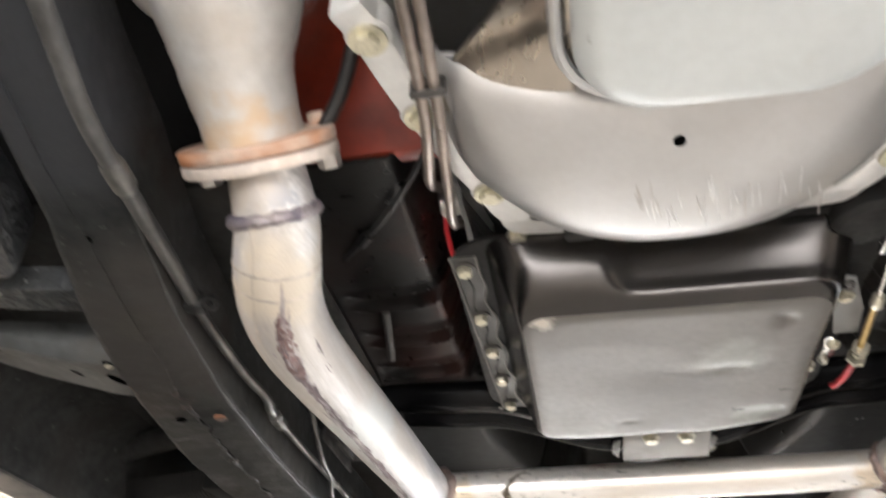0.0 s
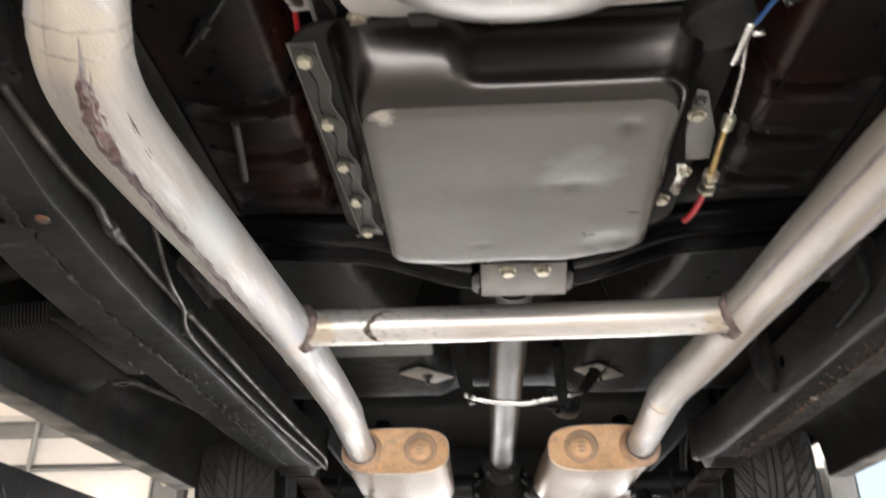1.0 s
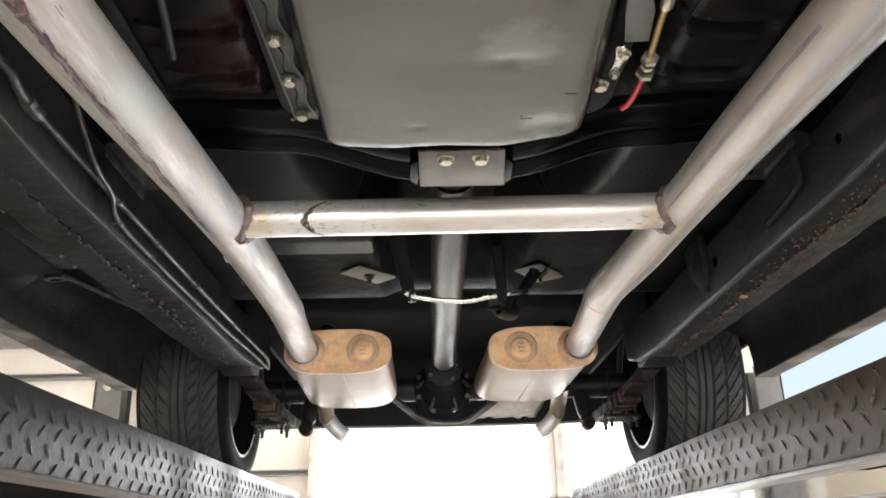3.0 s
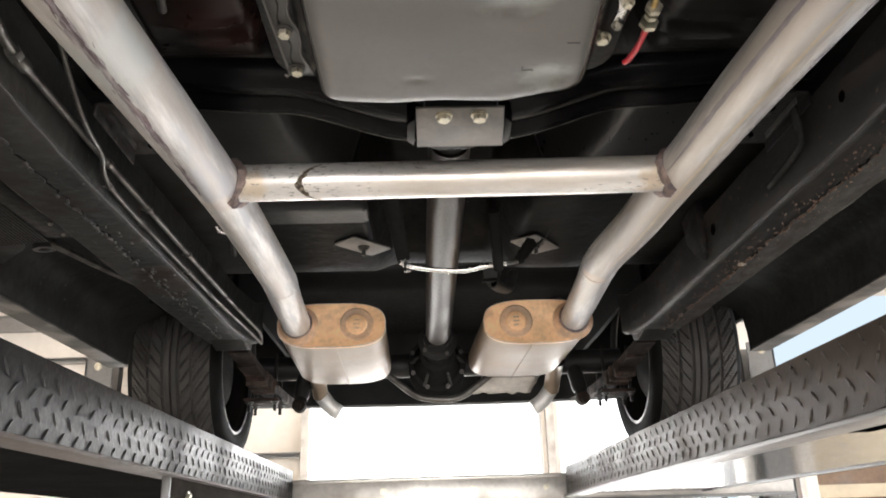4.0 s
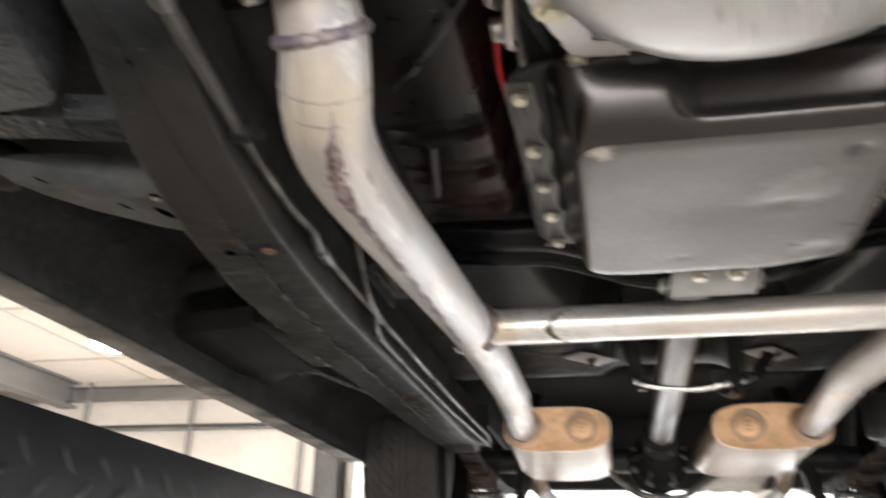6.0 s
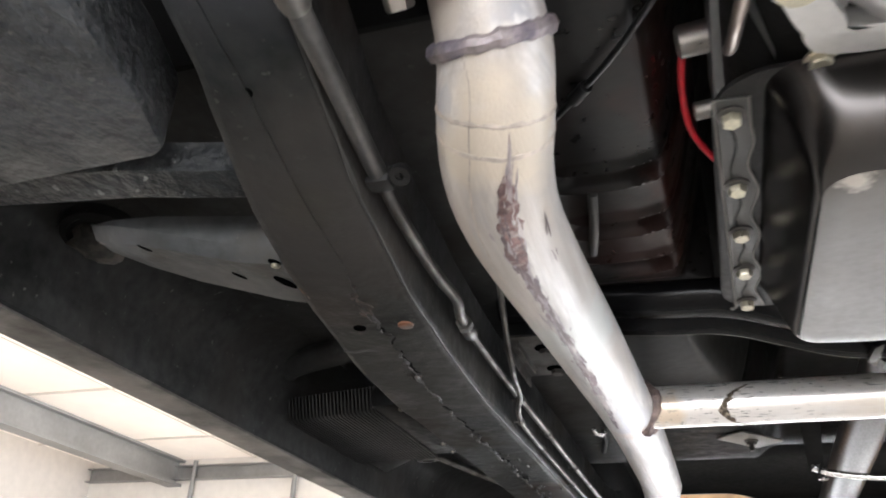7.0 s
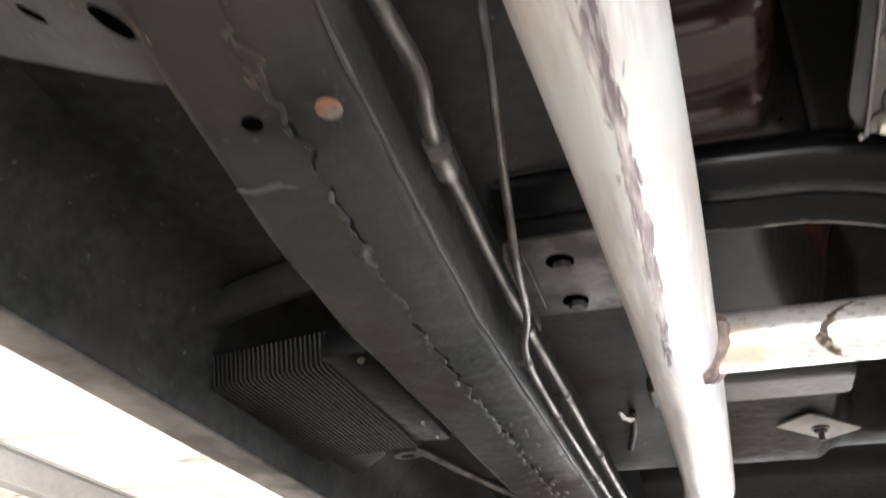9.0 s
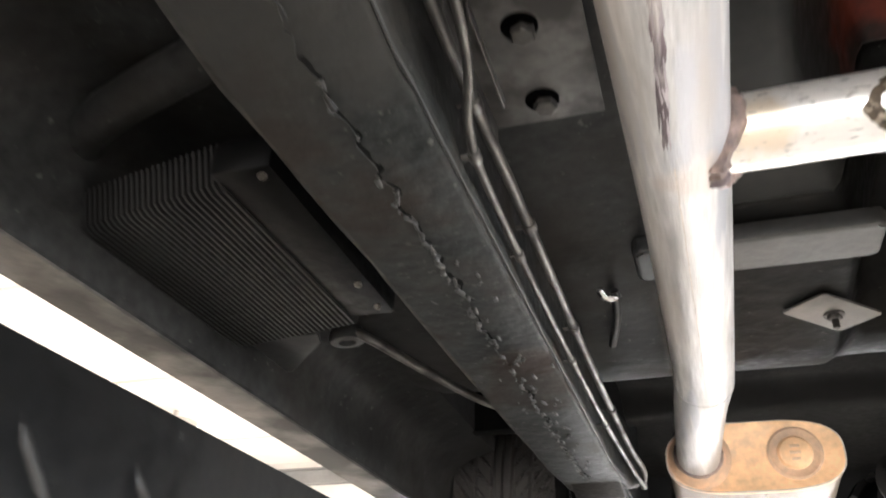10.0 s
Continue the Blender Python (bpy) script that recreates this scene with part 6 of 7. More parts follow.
# ---- mufflers ----
def muffler(x0, x1, zc, inlet_x, plug_x, skew, drop):
    t = thing("muffler", "flat oval muffler with heat-tinted front face", "muffler", "mufflers")
    y0, y1, h = 2.50, 2.93, 0.1185
    cx, w = (x0 + x1) / 2, (x1 - x0)

    def ring(y, inset, n=40):
        o = []
        a, b = w / 2 - inset, h / 2 - inset
        for k in range(n):
            th = 2 * math.pi * k / n
            c, s = math.cos(th), math.sin(th)
            o.append(Vector((cx + skew * (y - y0) + a * math.copysign(abs(c) ** 0.62, c), y, zc - drop * (y - y0) + b * math.copysign(abs(s) ** 0.72, s))))
        return o
    bm = BM()
    loft(bm, [ring(y0 + 0.012, 0.0), ring(y0 + 0.02, 0.0), ring(y0 + 0.19, -0.0005), ring(y1 - 0.02, 0.0), ring(y1 - 0.006, 0.004), ring(y1, 0.014)])
    shell = part("shell", bm, MUFFLERBODY, t, "dull brushed muffler shell", 40)
    bm = BM()
    loft(bm, [ring(y0 + 0.0135, -0.0015), ring(y0 + 0.004, -0.0018), ring(y0 - 0.001, -0.0005), ring(y0 + 0.0005, 0.006), ring(y0 + 0.003, 0.010)])
    face = part("front_face", bm, MUFFLERFACE, t, "tan heat-tinted end cap", 50)
    bm = BM()
    lip = ring(y0 + 0.0005, -0.0012, 64)
    tube(bm, lip + lip[:1], [0.0017 * (1 + 0.5 * noise.noise(Vector((k * 0.7, x0 * 9, 0)))) for k in range(65)], 6, cap=False)
    part("crimped_edge", bm, PALEFLANGE, face, "pale crimped edge")
    bm = BM()
    lathe(bm, [(0.047, -0.008), (0.046, 0.001), (0.042, 0.003), (0.037, 0.0015), (0.033, 0.001), (0.026, 0.001)], towards((plug_x, y0 + 0.002, zc + 0.002), (0, -1, 0)), 36)
    plug = part("boss_ring", bm, BOSSBROWN, t, "darker brown ring round the stamp", 30)
    bm = BM()
    lathe(bm, [(0.030, -0.002), (0.0285, 0.004), (0.025, 0.0075), (0.012, 0.0085)], towards((plug_x, y0 + 0.002, zc + 0.002), (0, -1, 0)), 36)
    part("stamped_boss", bm, MUFFLERFACE, plug, "round tan stamped boss", 30)
    bm = BM()
    for k, (dx, dz, lw, lh) in enumerate(((0, 0.012, 0.016, 0.005), (0, 0.001, 0.018, 0.005), (0, -0.010, 0.014, 0.005))):
        box(bm, plug_x + dx - lw / 2, plug_x + dx + lw / 2, y0 - 0.0078, y0 - 0.004, zc + dz - lh / 2, zc + dz + lh / 2, 0.0008)
    part("stamp_bars", bm, BOSSBROWN, plug)
    bm = BM()
    lathe(bm, [(0.057, -0.001), (0.053, 0.005), (0.047, 0.010), (0.044, 0.022), (0.042, 0.026), (0.037, 0.027)], towards((inlet_x, y0 + 0.004, zc + 0.002), (0, -1, 0)), 36)
    part("inlet_neck", bm, BOSSBROWN, t, "brown stained inlet neck")
    ring_bead((inlet_x, y0 - 0.023, zc + 0.002), (0, 1, 0), 0.039, 0.0035, 0.4, WELD, t)
    bm = BM()
    tube(bm, [(cx - 0.012 * (1 if cx > 0 else -1), y0 + 0.02, zc - h / 2 - 0.0004), (cx - 0.012 * (1 if cx > 0 else -1) + skew * 0.36, y1 - 0.02, zc - drop * (y1 - y0 - 0.02) - h / 2 - 0.0004)], 0.0022, 8)
    part("seam", bm, MUFFLERBODY, shell)
    return t


muffler(-0.452, -0.161, 2.001, -0.398, -0.238, 0.0, 0.075)
muffler(0.112, 0.402, 1.999, 0.357, 0.200, -0.06, 0.05)


def tailpipe(s, x):
    t = thing("tailpipe", "tailpipe with pale silver turned-down tip", "tailpipe", "tailpipes")
    bm = BM()
    pts = spline([(x, 2.91, 1.975), (x + s * 0.004, 2.98, 1.970), (x + s * 0.006, 3.06, 1.945), (x + s * 0.002, 3.10, 1.905)], 7)
    tube(bm, pts, 0.026, 24, cap=False)
    part("pipe", bm, MUFFLERBODY, t)
    bm = BM()
    tube(bm, [(x + s * 0.001, 3.098, 1.910), (x - s * 0.022, 3.113, 1.878), (x - s * 0.044, 3.120, 1.860), (x - s * 0.060, 3.123, 1.851)], 0.0255, 24, cap=False)
    ob = part("tip", bm, ALUMEDGE, t, "pale dull silver tip")
    sm = ob.modifiers.new("thick", "SOLIDIFY")
    sm.thickness = 0.002
    return t


tailpipe(-1, -0.405)
tailpipe(1, 0.375)

# ---- driveshaft and rear axle ----
shaft = thing("driveshaft", "bare steel driveshaft tube", "driveshaft")
bm = BM()
tube(bm, [(-0.004, 1.50, 2.082), (-0.006, 1.56, 2.08)], 0.03, 24)
part("slip_yoke", bm, CASEDARK, shaft)
bm = BM()
tube(bm, [(-0.006, 1.56, 2.08), (-0.008, 1.9, 2.064), (-0.0085, 1.97, 2.061), (-0.011, 2.70, 2.024), (-0.0115, 2.73, 2.022)], [0.036, 0.0375, 0.0375, 0.0375, 0.034], 32)
part("tube", bm, SHAFT, shaft)
bm = BM()
box(bm, -0.045, 0.022, 2.74, 2.80, 1.99, 2.045, 0.012)
tube(bm, [(-0.055, 2.775, 2.018), (0.032, 2.775, 2.018)], 0.016, 14)
part("universal_joint", bm, CASEDARK, shaft)

axle = thing("rear_axle", "black painted rear axle with differential", "rear axle")
bm = BM()
tube(bm, [(-0.62, 3.09, 2.0), (0.62, 3.09, 2.0)], 0.041, 24)
part("axle_tube", bm, AXLE, axle)
bm = BM()
lathe(bm, [(0.040, -0.31), (0.044, -0.30), (0.044, -0.27), (0.056, -0.262), (0.058, -0.22), (0.066, -0.19), (0.074, -0.14), (0.078, -0.125), (0.092, -0.120), (0.095, -0.10), (0.088, -0.085), (0.094, -0.05), (0.096, 0.02), (0.088, 0.07), (0.06, 0.10)], towards((-0.012, 3.09, 1.985), (0, 1, 0)), 36)
part("differential", bm, MATTEBLACK, axle, "grimy black differential casting", 30)
bm = BM()
lathe(bm, [(0.036, 0), (0.058, 0.004), (0.060, 0.018), (0.044, 0.026), (0.040, 0.04)], towards((-0.012, 2.80, 2.012), (0, -1, 0.05)), 28)
pf = part("pinion_flange", bm, CASEDARK, axle)
for k in range(8):
    a = math.pi * (k + 0.5) / 4
    bolt_part(axle, (-0.012 + 0.086 * math.cos(a), 2.969, 1.985 + 0.086 * math.sin(a)), (0, -1, 0), 0.008, DARKBOLT, h=0.008, washer=0)
for k in range(6):
    bm = BM()
    prism(bm, [(2.872, 0.058), (2.955, 0.070), (2.968, 0.090), (2.955, 0.086), (2.872, 0.066)], -0.004, 0.004, 0.001, Matrix.Translation((-0.012, 0, 1.985)) @ Matrix.Rotation(math.pi * (k + 0.5) / 3, 4, "Y") @ Matrix(((0, 0, 1, 0), (1, 0, 0, 0), (0, 1, 0, 0), (0, 0, 0, 1))))
    part("casting_web", bm, CASEDARK, axle)
for k in range(4):
    a = math.pi * k / 2 + 0.6
    bolt_part(pf, (-0.012 + 0.048 * math.cos(a), 2.779, 2.013 + 0.048 * math.sin(a)), (0, -1, 0), 0.007, DARKBOLT, h=0.008, washer=0)
bar = thing("sway_bar", "dark bent rear bar below the differential", "sway bar")
bm = BM()
tube(bm, spline([(-0.25, 3.0, 2.0), (-0.18, 3.0, 1.956), (-0.144, 3.0, 1.928), (-0.10, 3.0, 1.893), (-0.062, 3.0, 1.875), (-0.01, 3.0, 1.869), (0.039, 3.0, 1.869), (0.078, 3.0, 1.882), (0.11, 3.0, 1.905), (0.154, 3.0, 1.937), (0.21, 3.0, 1.985)], 5), 0.011, 12)
part("bar_tube", bm, LINE, bar)
shield = thing("heat_shield", "crumpled bright heat shield behind the muffler", "heat shield")
bm = BM()
g = []
for j in range(8):
    g.append([bm.verts.new((0.10 + i * 0.0195 + j * 0.005, 3.03 - j * 0.004, 1.889 + 0.0075 * j + 0.008 * noise.noise(Vector((i * 0.8, j * 0.9, 4))))) for i in range(11)])
for j in range(7):
    for i in range(10):
        bm.faces.new((g[j][i], g[j][i + 1], g[j + 1][i + 1], g[j + 1][i]))
ob = part("foil", bm, GALV, shield, "", 20)
sm = ob.modifiers.new("thick", "SOLIDIFY")
sm.thickness = 0.002


def leaf_spring(s):
    t = thing("leaf_spring", "rusty leaf spring pack with spring plate and bolts", "leaf spring", "leaf springs")
    x = s * 0.575
    for k, (ya, yb) in enumerate(((2.48, 3.75), (2.58, 3.6), (2.70, 3.45), (2.82, 3.32))):
        bm = BM()
        rings = []
        for j in range(17):
            y = ya + (yb - ya) * j / 16
            z = 1.945 - k * 0.0085 - 0.03 * math.sin(math.pi * min(1, max(0, (y - 2.45) / 1.3))) + 0.02
            rings.append([Vector((x + u, y, z + v)) for u, v in ((-0.028, 0.001), (-0.026, 0.0), (0.026, 0.0), (0.028, 0.001), (0.028, 0.0065), (-0.028, 0.0065))])
        loft(bm, rings)
        part("leaf", bm, SPRINGSTEEL, t)
    bm = BM()
    x += s * 0.018
    box(bm, x - 0.058, x + 0.055, 3.02, 3.16, 1.883, 1.893, 0.002)
    plate = part("spring_plate", bm, SPRINGSTEEL, t)
    for dx in (-0.042, 0.042):
        for y in (3.04, 3.14):
            bm = BM()
            tube(bm, [(x + dx, y, 1.852), (x + dx, y, 2.04)], 0.0055, 10)
            part("u_bolt", bm, CASEDARK, plate)
            bolt_part(plate, (x + dx, y, 1.883), (0, 0, -1), 0.010, DARKBOLT, h=0.010)
    x -= s * 0.018
    for y, w in ((2.84, 0.032), (2.905, 0.034), (2.965, 0.036)):
        bm = BM()
        zc = 1.962 - 0.03 * math.sin(math.pi * (y - 2.45) / 1.3)
        box(bm, x - w, x + w, y, y + 0.026, zc - 0.036, zc + 0.012, 0.003)
        box(bm, x - w - 0.004, x + w + 0.004, y + 0.006, y + 0.020, zc - 0.012, zc + 0.004, 0.002)
        part("spring_clip", bm, CLIPRUST, t, "dull rusty spring clip")
    bm = BM()
    tube(bm, [(x - 0.04, 2.50, 1.968), (x + 0.04, 2.50, 1.968)], 0.026, 18)
    part("spring_eye", bm, SPRINGSTEEL, t)
    bm = BM()
    prism(bm, [(2.36, 2.06), (2.42, 1.955), (2.50, 1.938), (2.55, 1.95), (2.56, 2.06)], -0.045, 0.045, 0.006, Matrix.Translation((x, 0, 0)) @ Matrix(((0, 0, 1, 0), (1, 0, 0, 0), (0, 1, 0, 0), (0, 0, 0, 1))))
    part("hanger", bm, UNDERCOAT, t, "black spring hanger box")
    return t


leaf_spring(-1)
leaf_spring(1)


def shock(s):
    t = thing("shock_absorber", "black shock absorber leaning above the axle", "shock absorber", "shock absorbers")
    a, b = Vector((s * 0.468, 3.02, 1.862)), Vector((s * 0.43, 3.22, 2.25))
    bm = BM()
    tube(bm, [a + (b - a) * 0.06, a + (b - a) * 0.1, a + (b - a) * 0.55], [0.02, 0.026, 0.026], 20)
    part("tube", bm, AXLE, t)
    bm = BM()
    tube(bm, [a + (b - a) * 0.5, b], 0.031, 20)
    part("dust_cover", bm, AXLE, t)
    bm = BM()
    tube(bm, [a + Vector((0, -0.022, 0)), a + Vector((0, -0.020, 0)), a + Vector((0, 0.020, 0)), a + Vector((0, 0.022, 0))], [0.019, 0.021, 0.021, 0.019], 20)
    part("lower_eye", bm, SPRINGSTEEL, t)
    bolt_part(t, tuple(a + Vector((0, -0.02, -0.004))), (0, -1, -0.3), 0.011, SPRINGSTEEL, h=0.012)
    return t


shock(-1)
shock(1)


# ---- wheels ----
def wheel(x, s, W):
    R = 0.320
    prof = []
    for k in range(57):
        u = -1 + 2 * k / 56
        prof.append((u * W * 0.42, R - 0.010 * abs(u) ** 3.2))
    n = 580
    verts, faces = [], []
    m = len(prof)
    for i in range(n):
        a = 2 * math.pi * i / n
        for k, (px, r) in enumerate(prof):
            u = px / (W * 0.42)
            g = 0.0
            if any(abs(u - c) < 0.032 for c in (-0.56, -0.20, 0.20, 0.56)) or abs(u) < 0.012:
                g = 0.008
            ph = (a / (2 * math.pi) * 46 + abs(u) * 3.1 + 0.4 * abs(u) ** 3) % 1.0
            if ph < 0.19 and abs(u) > 0.24:
                g = 0.006
            elif 0.5 < ph < 0.58 and 0.60 < abs(u) < 0.9:
                g = 0.003
            if abs(u) > 0.97:
                g = max(g * 0.4, 0)
            verts.append((px, (r - g) * math.cos(a), (r - g) * math.sin(a)))
    for i in range(n):
        for k in range(m - 1):
            a0, a1 = i * m + k, ((i + 1) % n) * m + k
            faces.append((a0, a1, a1 + 1, a0 + 1))
    me = bpy.data.meshes.new("tread")
    me.from_pydata(verts, [], faces)
    me.materials.append(RUBBER)
    tread = new("tread", me)
    bm = BM()
    side = [(0.42, R - 0.0105), (0.46, R - 0.016), (0.495, R - 0.033), (0.505, R - 0.056), (0.495, R - 0.080), (0.47, R - 0.098), (0.40, R - 0.104)]
    p = [(r, -u * W) for u, r in side[::-1]]
    q = [(r, u * W) for u, r in side]
    for pr in (p, q):
        lathe(bm, pr, Matrix(((0, 0, 1, 0), (1, 0, 0, 0), (0, 1, 0, 0), (0, 0, 0, 1))), 72, cap=False)
    t = tyre = part("wheel", bm, SIDEWALL, axle, "black road tyre on a dark rim")
    t.location = (x, 3.09, 2.008)
    tread.parent = tyre
    spin = Matrix(((0, 0, 1, 0), (1, 0, 0, 0), (0, 1, 0, 0), (0, 0, 0, 1)))
    bm = BM()
    lathe(bm, [(0.214, -0.472 * W), (0.221, -0.476 * W), (0.222, -0.45 * W), (0.206, -0.40 * W), (0.192, -0.2 * W), (0.192, 0.1 * W), (0.206, 0.40 * W), (0.222, 0.45 * W), (0.221, 0.476 * W), (0.214, 0.472 * W)], spin, 64, cap=False)
    rim = part("rim", bm, WHEELDARK, t, "dark rim with a brighter lip")
    bm = BM()
    lathe(bm, [(0.10, s * 0.06), (0.06, s * 0.05), (0.03, s * 0.05)], spin, 40)
    part("hub", bm, AXLE, t)
    bm = BM()
    lathe(bm, [(0.195, s * 0.075), (0.15, s * 0.085), (0.03, s * 0.085)], spin, 48)
    part("wheel_disc", bm, WHEELDARK, t)
    for k in range(5):
        bm = BM()
        box(bm, s * 0.055 - 0.014, s * 0.055 + 0.014, -0.024, 0.024, 0.08, 0.20, 0.008, Matrix.Rotation(2 * math.pi * k / 5 + 0.4, 4, "X"))
        part("spoke", bm, WHEELDARK, rim)
    for e in (-1, 1):
        bm = BM()
        lathe(bm, [(0.212, e * 0.474 * W), (0.216, e * 0.482 * W), (0.2215, e * 0.480 * W), (0.2225, e * 0.470 * W)], spin, 64, cap=False)
        part("rim_lip", bm, LINE, rim, "brighter rim lip")
    bm = BM()
    lathe(bm, [(0.14, -s * 0.02), (0.145, -s * 0.03), (0.145, -s * 0.075), (0.12, -s * 0.09), (0.05, -s * 0.095)], Matrix(((0, 0, 1, 0), (1, 0, 0, 0), (0, 1, 0, 0), (0, 0, 0, 1))), 40)
    part("brake_drum", bm, WHEELDARK, t)
    return t


wheel(-0.8235, -1, 0.277)
wheel(0.795, 1, 0.275)

# ---- lines along the rail ----
fuel = thing("fuel_line", "steel fuel line clipped along the frame rail", "fuel line")
bm = BM()
tube(bm, spline([(-0.410, 0.30, 2.035), (-0.437, 0.482, 1.994), (-0.456, 0.575, 1.982), (-0.466, 0.645, 1.982), (-0.477, 0.74, 1.982), (-0.485, 0.80, 1.982), (-0.488, 0.838, 1.980)], 6), [0.0078] * 37, 14)
part("hose", bm, HOSEGREY, fuel, "thicker grey hose section")
bm = BM()
tube(bm, [(-0.4635, 0.625, 1.982), (-0.4645, 0.632, 1.982), (-0.467, 0.655, 1.982), (-0.468, 0.66, 1.982)], [0.009, 0.0105, 0.0105, 0.009], 14)
part("sleeve", bm, LINE, fuel, "crimped sleeve")
bm = BM()
tube(bm, spline([(-0.488, 0.838, 1.98), (-0.493, 0.90, 1.977), (-0.496, 1.0, 1.974), (-0.494, 1.06, 1.974), (-0.503, 1.10, 1.975), (-0.508, 1.145, 1.977)], 6), 0.0058, 12)
part("line", bm, LINE, fuel)
bm = BM()
FUEL = spline([(-0.508, 1.15, 1.977), (-0.514, 1.30, 1.983), (-0.517, 1.42, 1.987), (-0.514, 1.55, 1.985), (-0.512, 1.8, 1.984), (-0.508, 2.1, 1.984), (-0.502, 2.35, 1.984), (-0.492, 2.46, 1.975), (-0.50, 2.52, 1.96)], 7)
tube(bm, FUEL, 0.0048, 12)
part("line", bm, LINE, fuel)
bm = BM()
hexbolt(bm, (-0.506, 1.122, 1.976), (-0.1, 1, 0.03), 0.0095, 0.016, 0)
lathe(bm, [(0.0075, 0), (0.0085, 0.004), (0.0085, 0.024), (0.006, 0.028)], towards((-0.508, 1.138, 1.977), (-0.05, 1, 0.02)), 14)
part("union_fitting", bm, LINE, fuel, "union fitting")
bm = BM()
box(bm, -0.499, -0.477, 0.831, 0.850, 1.970, 1.990, 0.005)
tube(bm, spline([(-0.480, 0.838, 1.980), (-0.474, 0.836, 1.980), (-0.468, 0.836, 1.979)], 4), 0.006, 10)
lathe(bm, [(0.0085, -0.004), (0.0085, 0.003), (0.0035, 0.003), (0.0035, -0.002)], towards((-0.469, 0.835, 1.976), (0, -0.5, -1)), 14)
part("bracket", bm, CASEDARK, fuel, "rusty line bracket")
brake = thing("brake_line", "thin brake line beside the fuel line", "brake line")
bm = BM()
BRAKE = spline([(-0.44, 0.92, 2.12), (-0.452, 1.0, 2.085), (-0.468, 1.12, 2.03), (-0.482, 1.22, 1.99), (-0.494, 1.30, 1.975), (-0.505, 1.38, 1.975), (-0.521, 1.44, 1.968), (-0.526, 1.52, 1.964), (-0.524, 1.8, 1.963), (-0.518, 2.1, 1.963), (-0.508, 2.38, 1.965), (-0.495, 2.5, 1.955)], 7)
tube(bm, BRAKE, 0.0036, 10)
part("line", bm, LINE, brake)
for y in (1.435, 1.60, 1.86, 2.12):
    for line, r, dy in ((FUEL, 0.0068, 0.0), (BRAKE, 0.0052, 0.035)):
        k = min(range(1, len(line) - 1), key=lambda q: abs(line[q].y - y - dy))
        d = (line[k + 1] - line[k - 1]).normalized()
        bm = BM()
        tube(bm, [line[k] - d * 0.006, line[k] - d * 0.005, line[k] + d * 0.005, line[k] + d * 0.006], [r * 0.9, r, r, r * 0.9], 12)
        box(bm, -0.006, 0.006, -0.003, 0.003, -0.0012, 0.0012, 0.0008, Matrix.Translation(line[k] + Vector((-0.007, 0, 0))))
        part("line_clip", bm, LINE, brake)

cooler = thing("oil_cooler", "black finned oil cooler under the side floor", "oil cooler")
bm = BM()
box(bm, -0.946, -0.776, 1.56, 1.81, 2.012, 2.038, 0.004)
part("core", bm, REARBLACK, cooler)
for k in range(27):
    x = -0.952 + k * 0.0070
    bm = BM()
    y_in = 0.035 * (x + 0.95) / 0.18
    prism(bm, [(1.524 - y_in, 2.040), (1.537 - y_in, 2.006), (1.546 - y_in, 2.003), (1.842 - y_in, 2.003), (1.852 - y_in, 2.01), (1.852 - y_in, 2.040)], x, x + 0.0026, 0.0, Matrix(((0, 0, 1, 0), (1, 0, 0, 0), (0, 1, 0, 0), (0, 0, 0, 1))))
    part("fin", bm, FINBLACK, cooler)
bm = BM()
box(bm, -0.7745, -0.712, 1.49, 1.80, 2.006, 2.045, 0.008)
box(bm, -0.735, -0.720, 1.50, 1.52, 2.04, 2.108, 0.002)
box(bm, -0.735, -0.720, 1.76, 1.78, 2.04, 2.108, 0.002)
part("end_tank", bm, TANKBLACK, cooler, "black end tank")
bm = BM()
prism(bm, [(-0.955, 1.858), (-0.842, 1.856), (-0.850, 1.885), (-0.935, 1.972), (-0.960, 1.965)], 2.018, 2.026, 0.002)
part("mount_tab", bm, BRACEGREY, cooler, "triangular dusty mounting tab")
bm = BM()
lathe(bm, [(0.020, -0.012), (0.024, 0.0), (0.022, 0.008), (0.012, 0.009), (0.011, 0.002), (0.004, 0.002)], towards((-0.815, 1.890, 2.026), (0.1, 0.1, -1)), 24)
part("outlet_fitting", bm, BRACEGREY, cooler, "round outlet fitting")
for y in (-0.185, 0.028, 0.085):
    bolt_part(cooler, (-0.724, 1.685 + y, 2.004), (0.3, 0, -1), 0.0030, DULLZINC, h=0.004)
bm = BM()
tube(bm, spline([(-0.800, 1.880, 2.026), (-0.784, 1.900, 2.022), (-0.747, 2.026, 2.020), (-0.701, 2.168, 2.020), (-0.64, 2.30, 2.03)], 6), 0.0065, 10)
part("outlet_tube", bm, LINE, cooler)

# ---- parking brake rod and straps ----
park = thing("parking_brake_linkage", "bent bright parking brake rod with straps", "parking brake")
bm = BM()
tube(bm, spline([(-0.102, 1.955, 1.998), (-0.085, 1.965, 1.992), (-0.03, 1.97, 1.983), (0.03, 1.97, 1.980), (0.075, 1.965, 1.987), (0.122, 1.97, 1.996)], 6), 0.0058, 12)
part("rod", bm, CHROME, park)
bm = BM()
tube(bm, spline([(0.108, 1.975, 1.996), (0.135, 2.0, 2.004), (0.160, 2.045, 2.024), (0.186, 2.06, 2.052), (0.212, 2.065, 2.072), (0.222, 2.09, 2.088)], 5), 0.0042, 10)
part("cable", bm, LINE, park, "grey cable")
bm = BM()
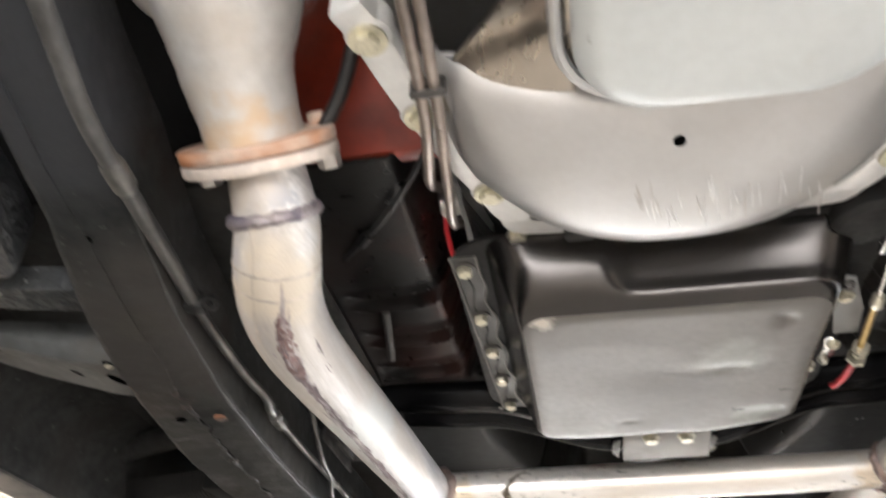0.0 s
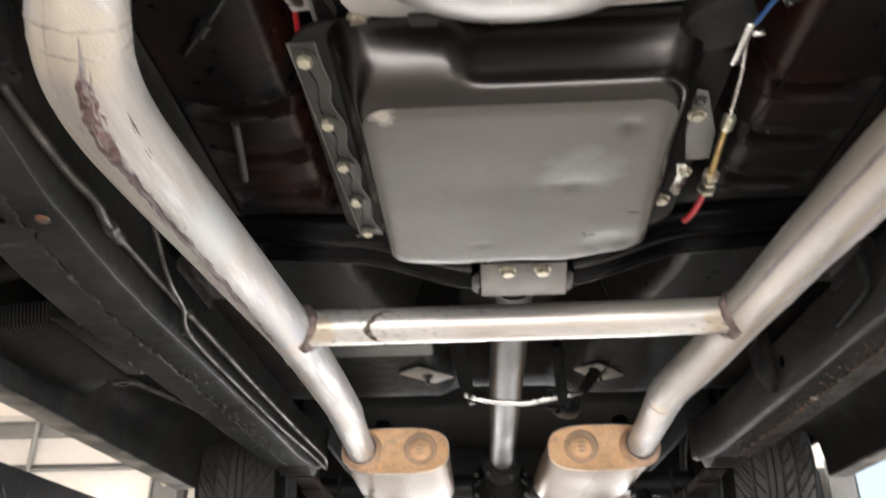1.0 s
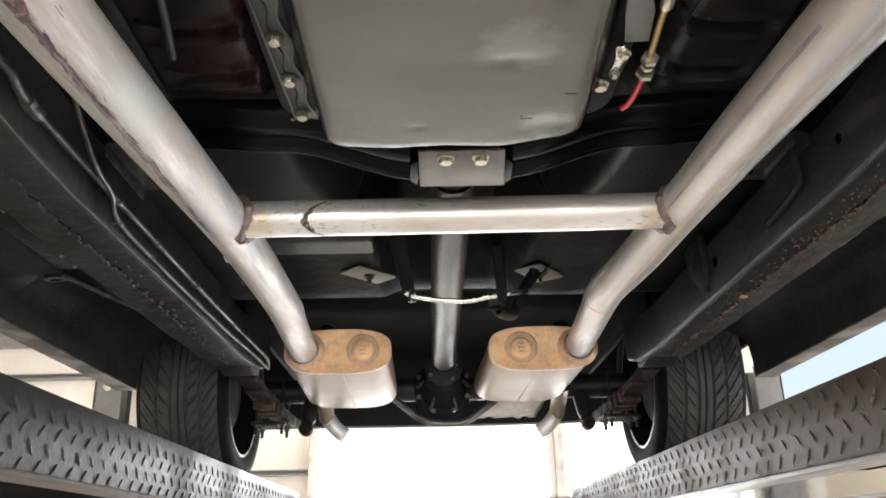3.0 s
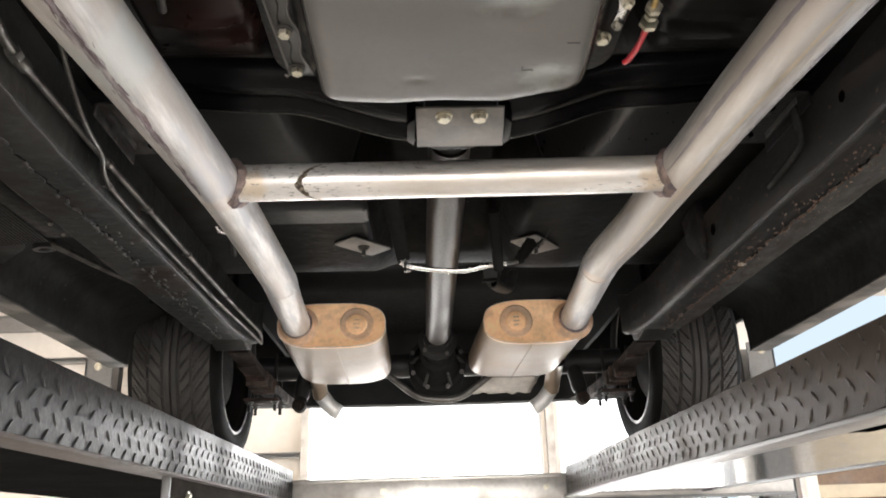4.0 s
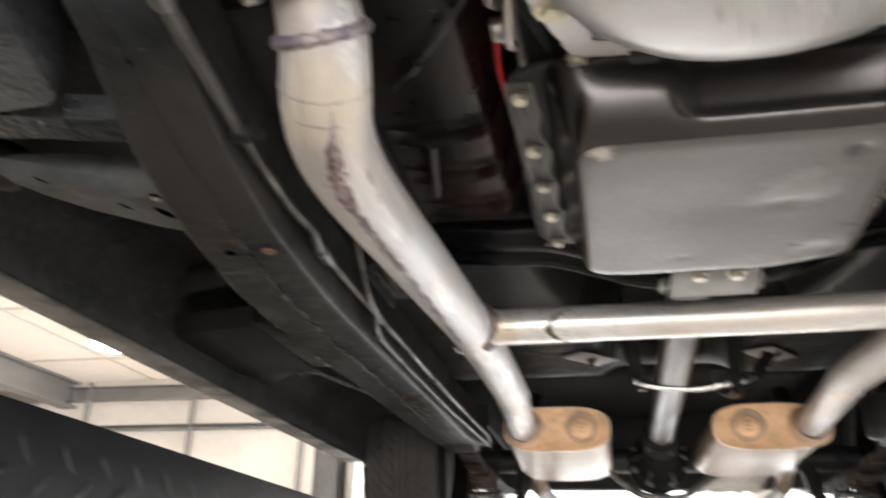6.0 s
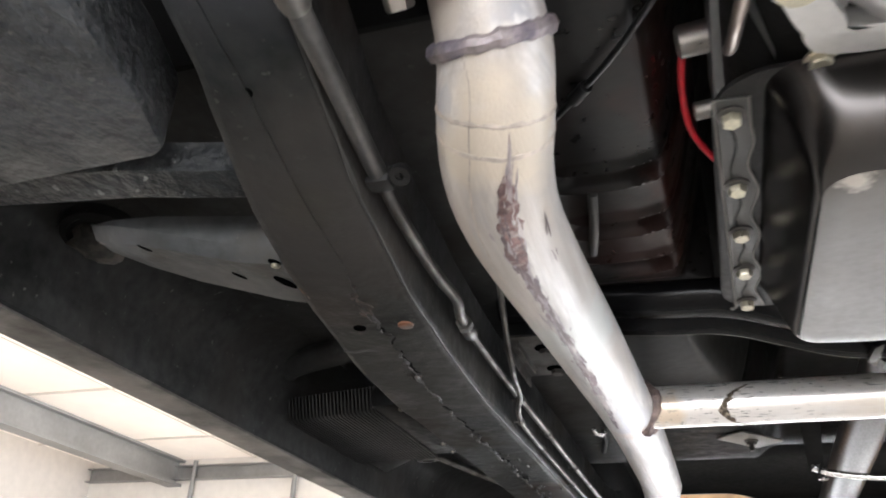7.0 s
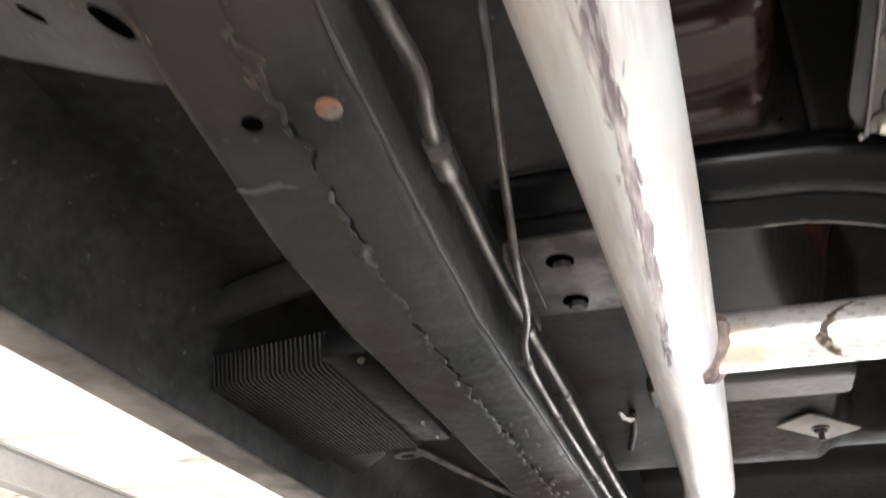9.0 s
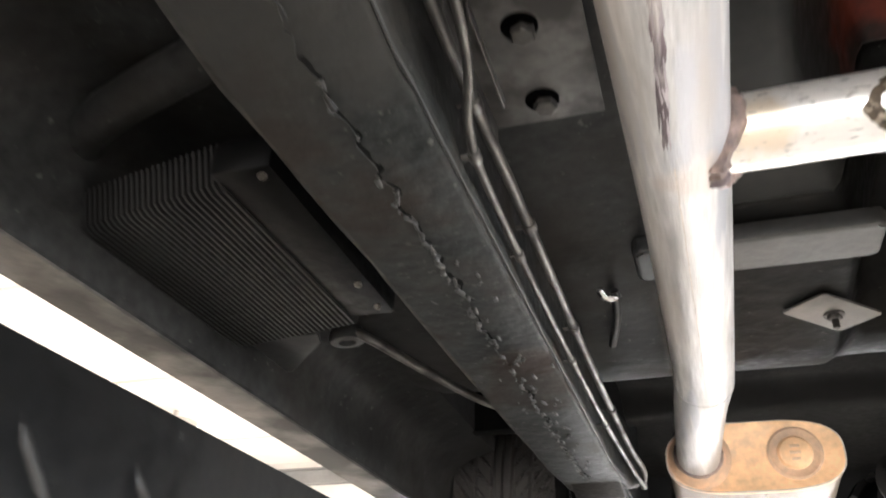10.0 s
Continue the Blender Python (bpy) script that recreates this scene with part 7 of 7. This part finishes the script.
lathe(bm, [(0.006, -0.004), (0.012, 0.004), (0.010, 0.012), (0.0135, 0.022), (0.011, 0.032), (0.0145, 0.042), (0.0125, 0.052), (0.015, 0.060), (0.008, 0.066)], towards((0.158, 2.040, 2.022), (0.55, 0.25, 0.80)), 18)
part("rubber_boot", bm, MATTEBLACK, park, "black rubber boot")
bm = BM()
tube(bm, [(-0.092, 1.955, 2.01), (-0.092, 1.955, 1.975)], 0.003, 8)
tube(bm, [(-0.092, 1.955, 1.976), (-0.08, 1.95, 1.976)], 0.003, 8)
part("clevis_pin", bm, CHROME, park)
bm = BM()
prism(bm, [(-0.135, 1.72), (-0.100, 1.72), (-0.082, 1.955), (-0.108, 1.962)], -0.003, 0.003, 0.001, Matrix.Translation((0, 0, 0.0)) @ Matrix(((1, 0, 0, 0), (0, 1, 0, 0), (0, -0.28, 1, 2.552), (0, 0, 0, 1))))
part("strap", bm, MATTEBLACK, park)
bm = BM()
tube(bm, [(0.088, 1.83, 2.06), (0.106, 1.975, 1.985)], 0.0115, 12)
tube(bm, [(0.106, 1.975, 1.987), (0.109, 1.985, 1.972)], 0.003, 8)
part("return_spring", bm, MATTEBLACK, park)
bm = BM()
tube(bm, spline([(0.218, 2.065, 2.066), (0.226, 2.062, 2.082), (0.238, 2.06, 2.104)], 4), 0.0012, 6)
part("loose_wire", bm, LINE, park)
tab = thing("floor_tab", "small dark steel tab with a hole on the floor", "tab")
bm = BM()
prism(bm, [(-0.022, -0.030), (0.004, -0.034), (0.020, 0.010), (0.030, 0.040), (-0.012, 0.036)], -0.002, 0.002, 0.001, pose(0.116, 2.315, 2.062, 24, 0, 0))
tp = part("plate", bm, BRACEGREY, tab)
disc(tp, "hole", (0.112, 2.296, 2.0515), (0, 0.4, -1), 0.009, 0.0006, HOLE)
bm = BM()
box(bm, 0.104, 0.140, 2.340, 2.346, 2.075, 2.115, 0.002)
part("foot", bm, BRACEGREY, tab)
stud = thing("floor_clip", "small bright clip on the black floor", "clip")
bm = BM()
tube(bm, spline([(-0.492, 1.955, 2.085), (-0.486, 1.965, 2.078), (-0.476, 1.968, 2.078), (-0.472, 1.978, 2.086)], 4), 0.0055, 10)
part("hook", bm, CHROME, stud)
bm = BM()
tube(bm, spline([(-0.475, 1.975, 2.09), (-0.48, 2.05, 2.09), (-0.50, 2.16, 2.092)], 5), 0.006, 10)
part("arm", bm, UNDERCOAT, stud)
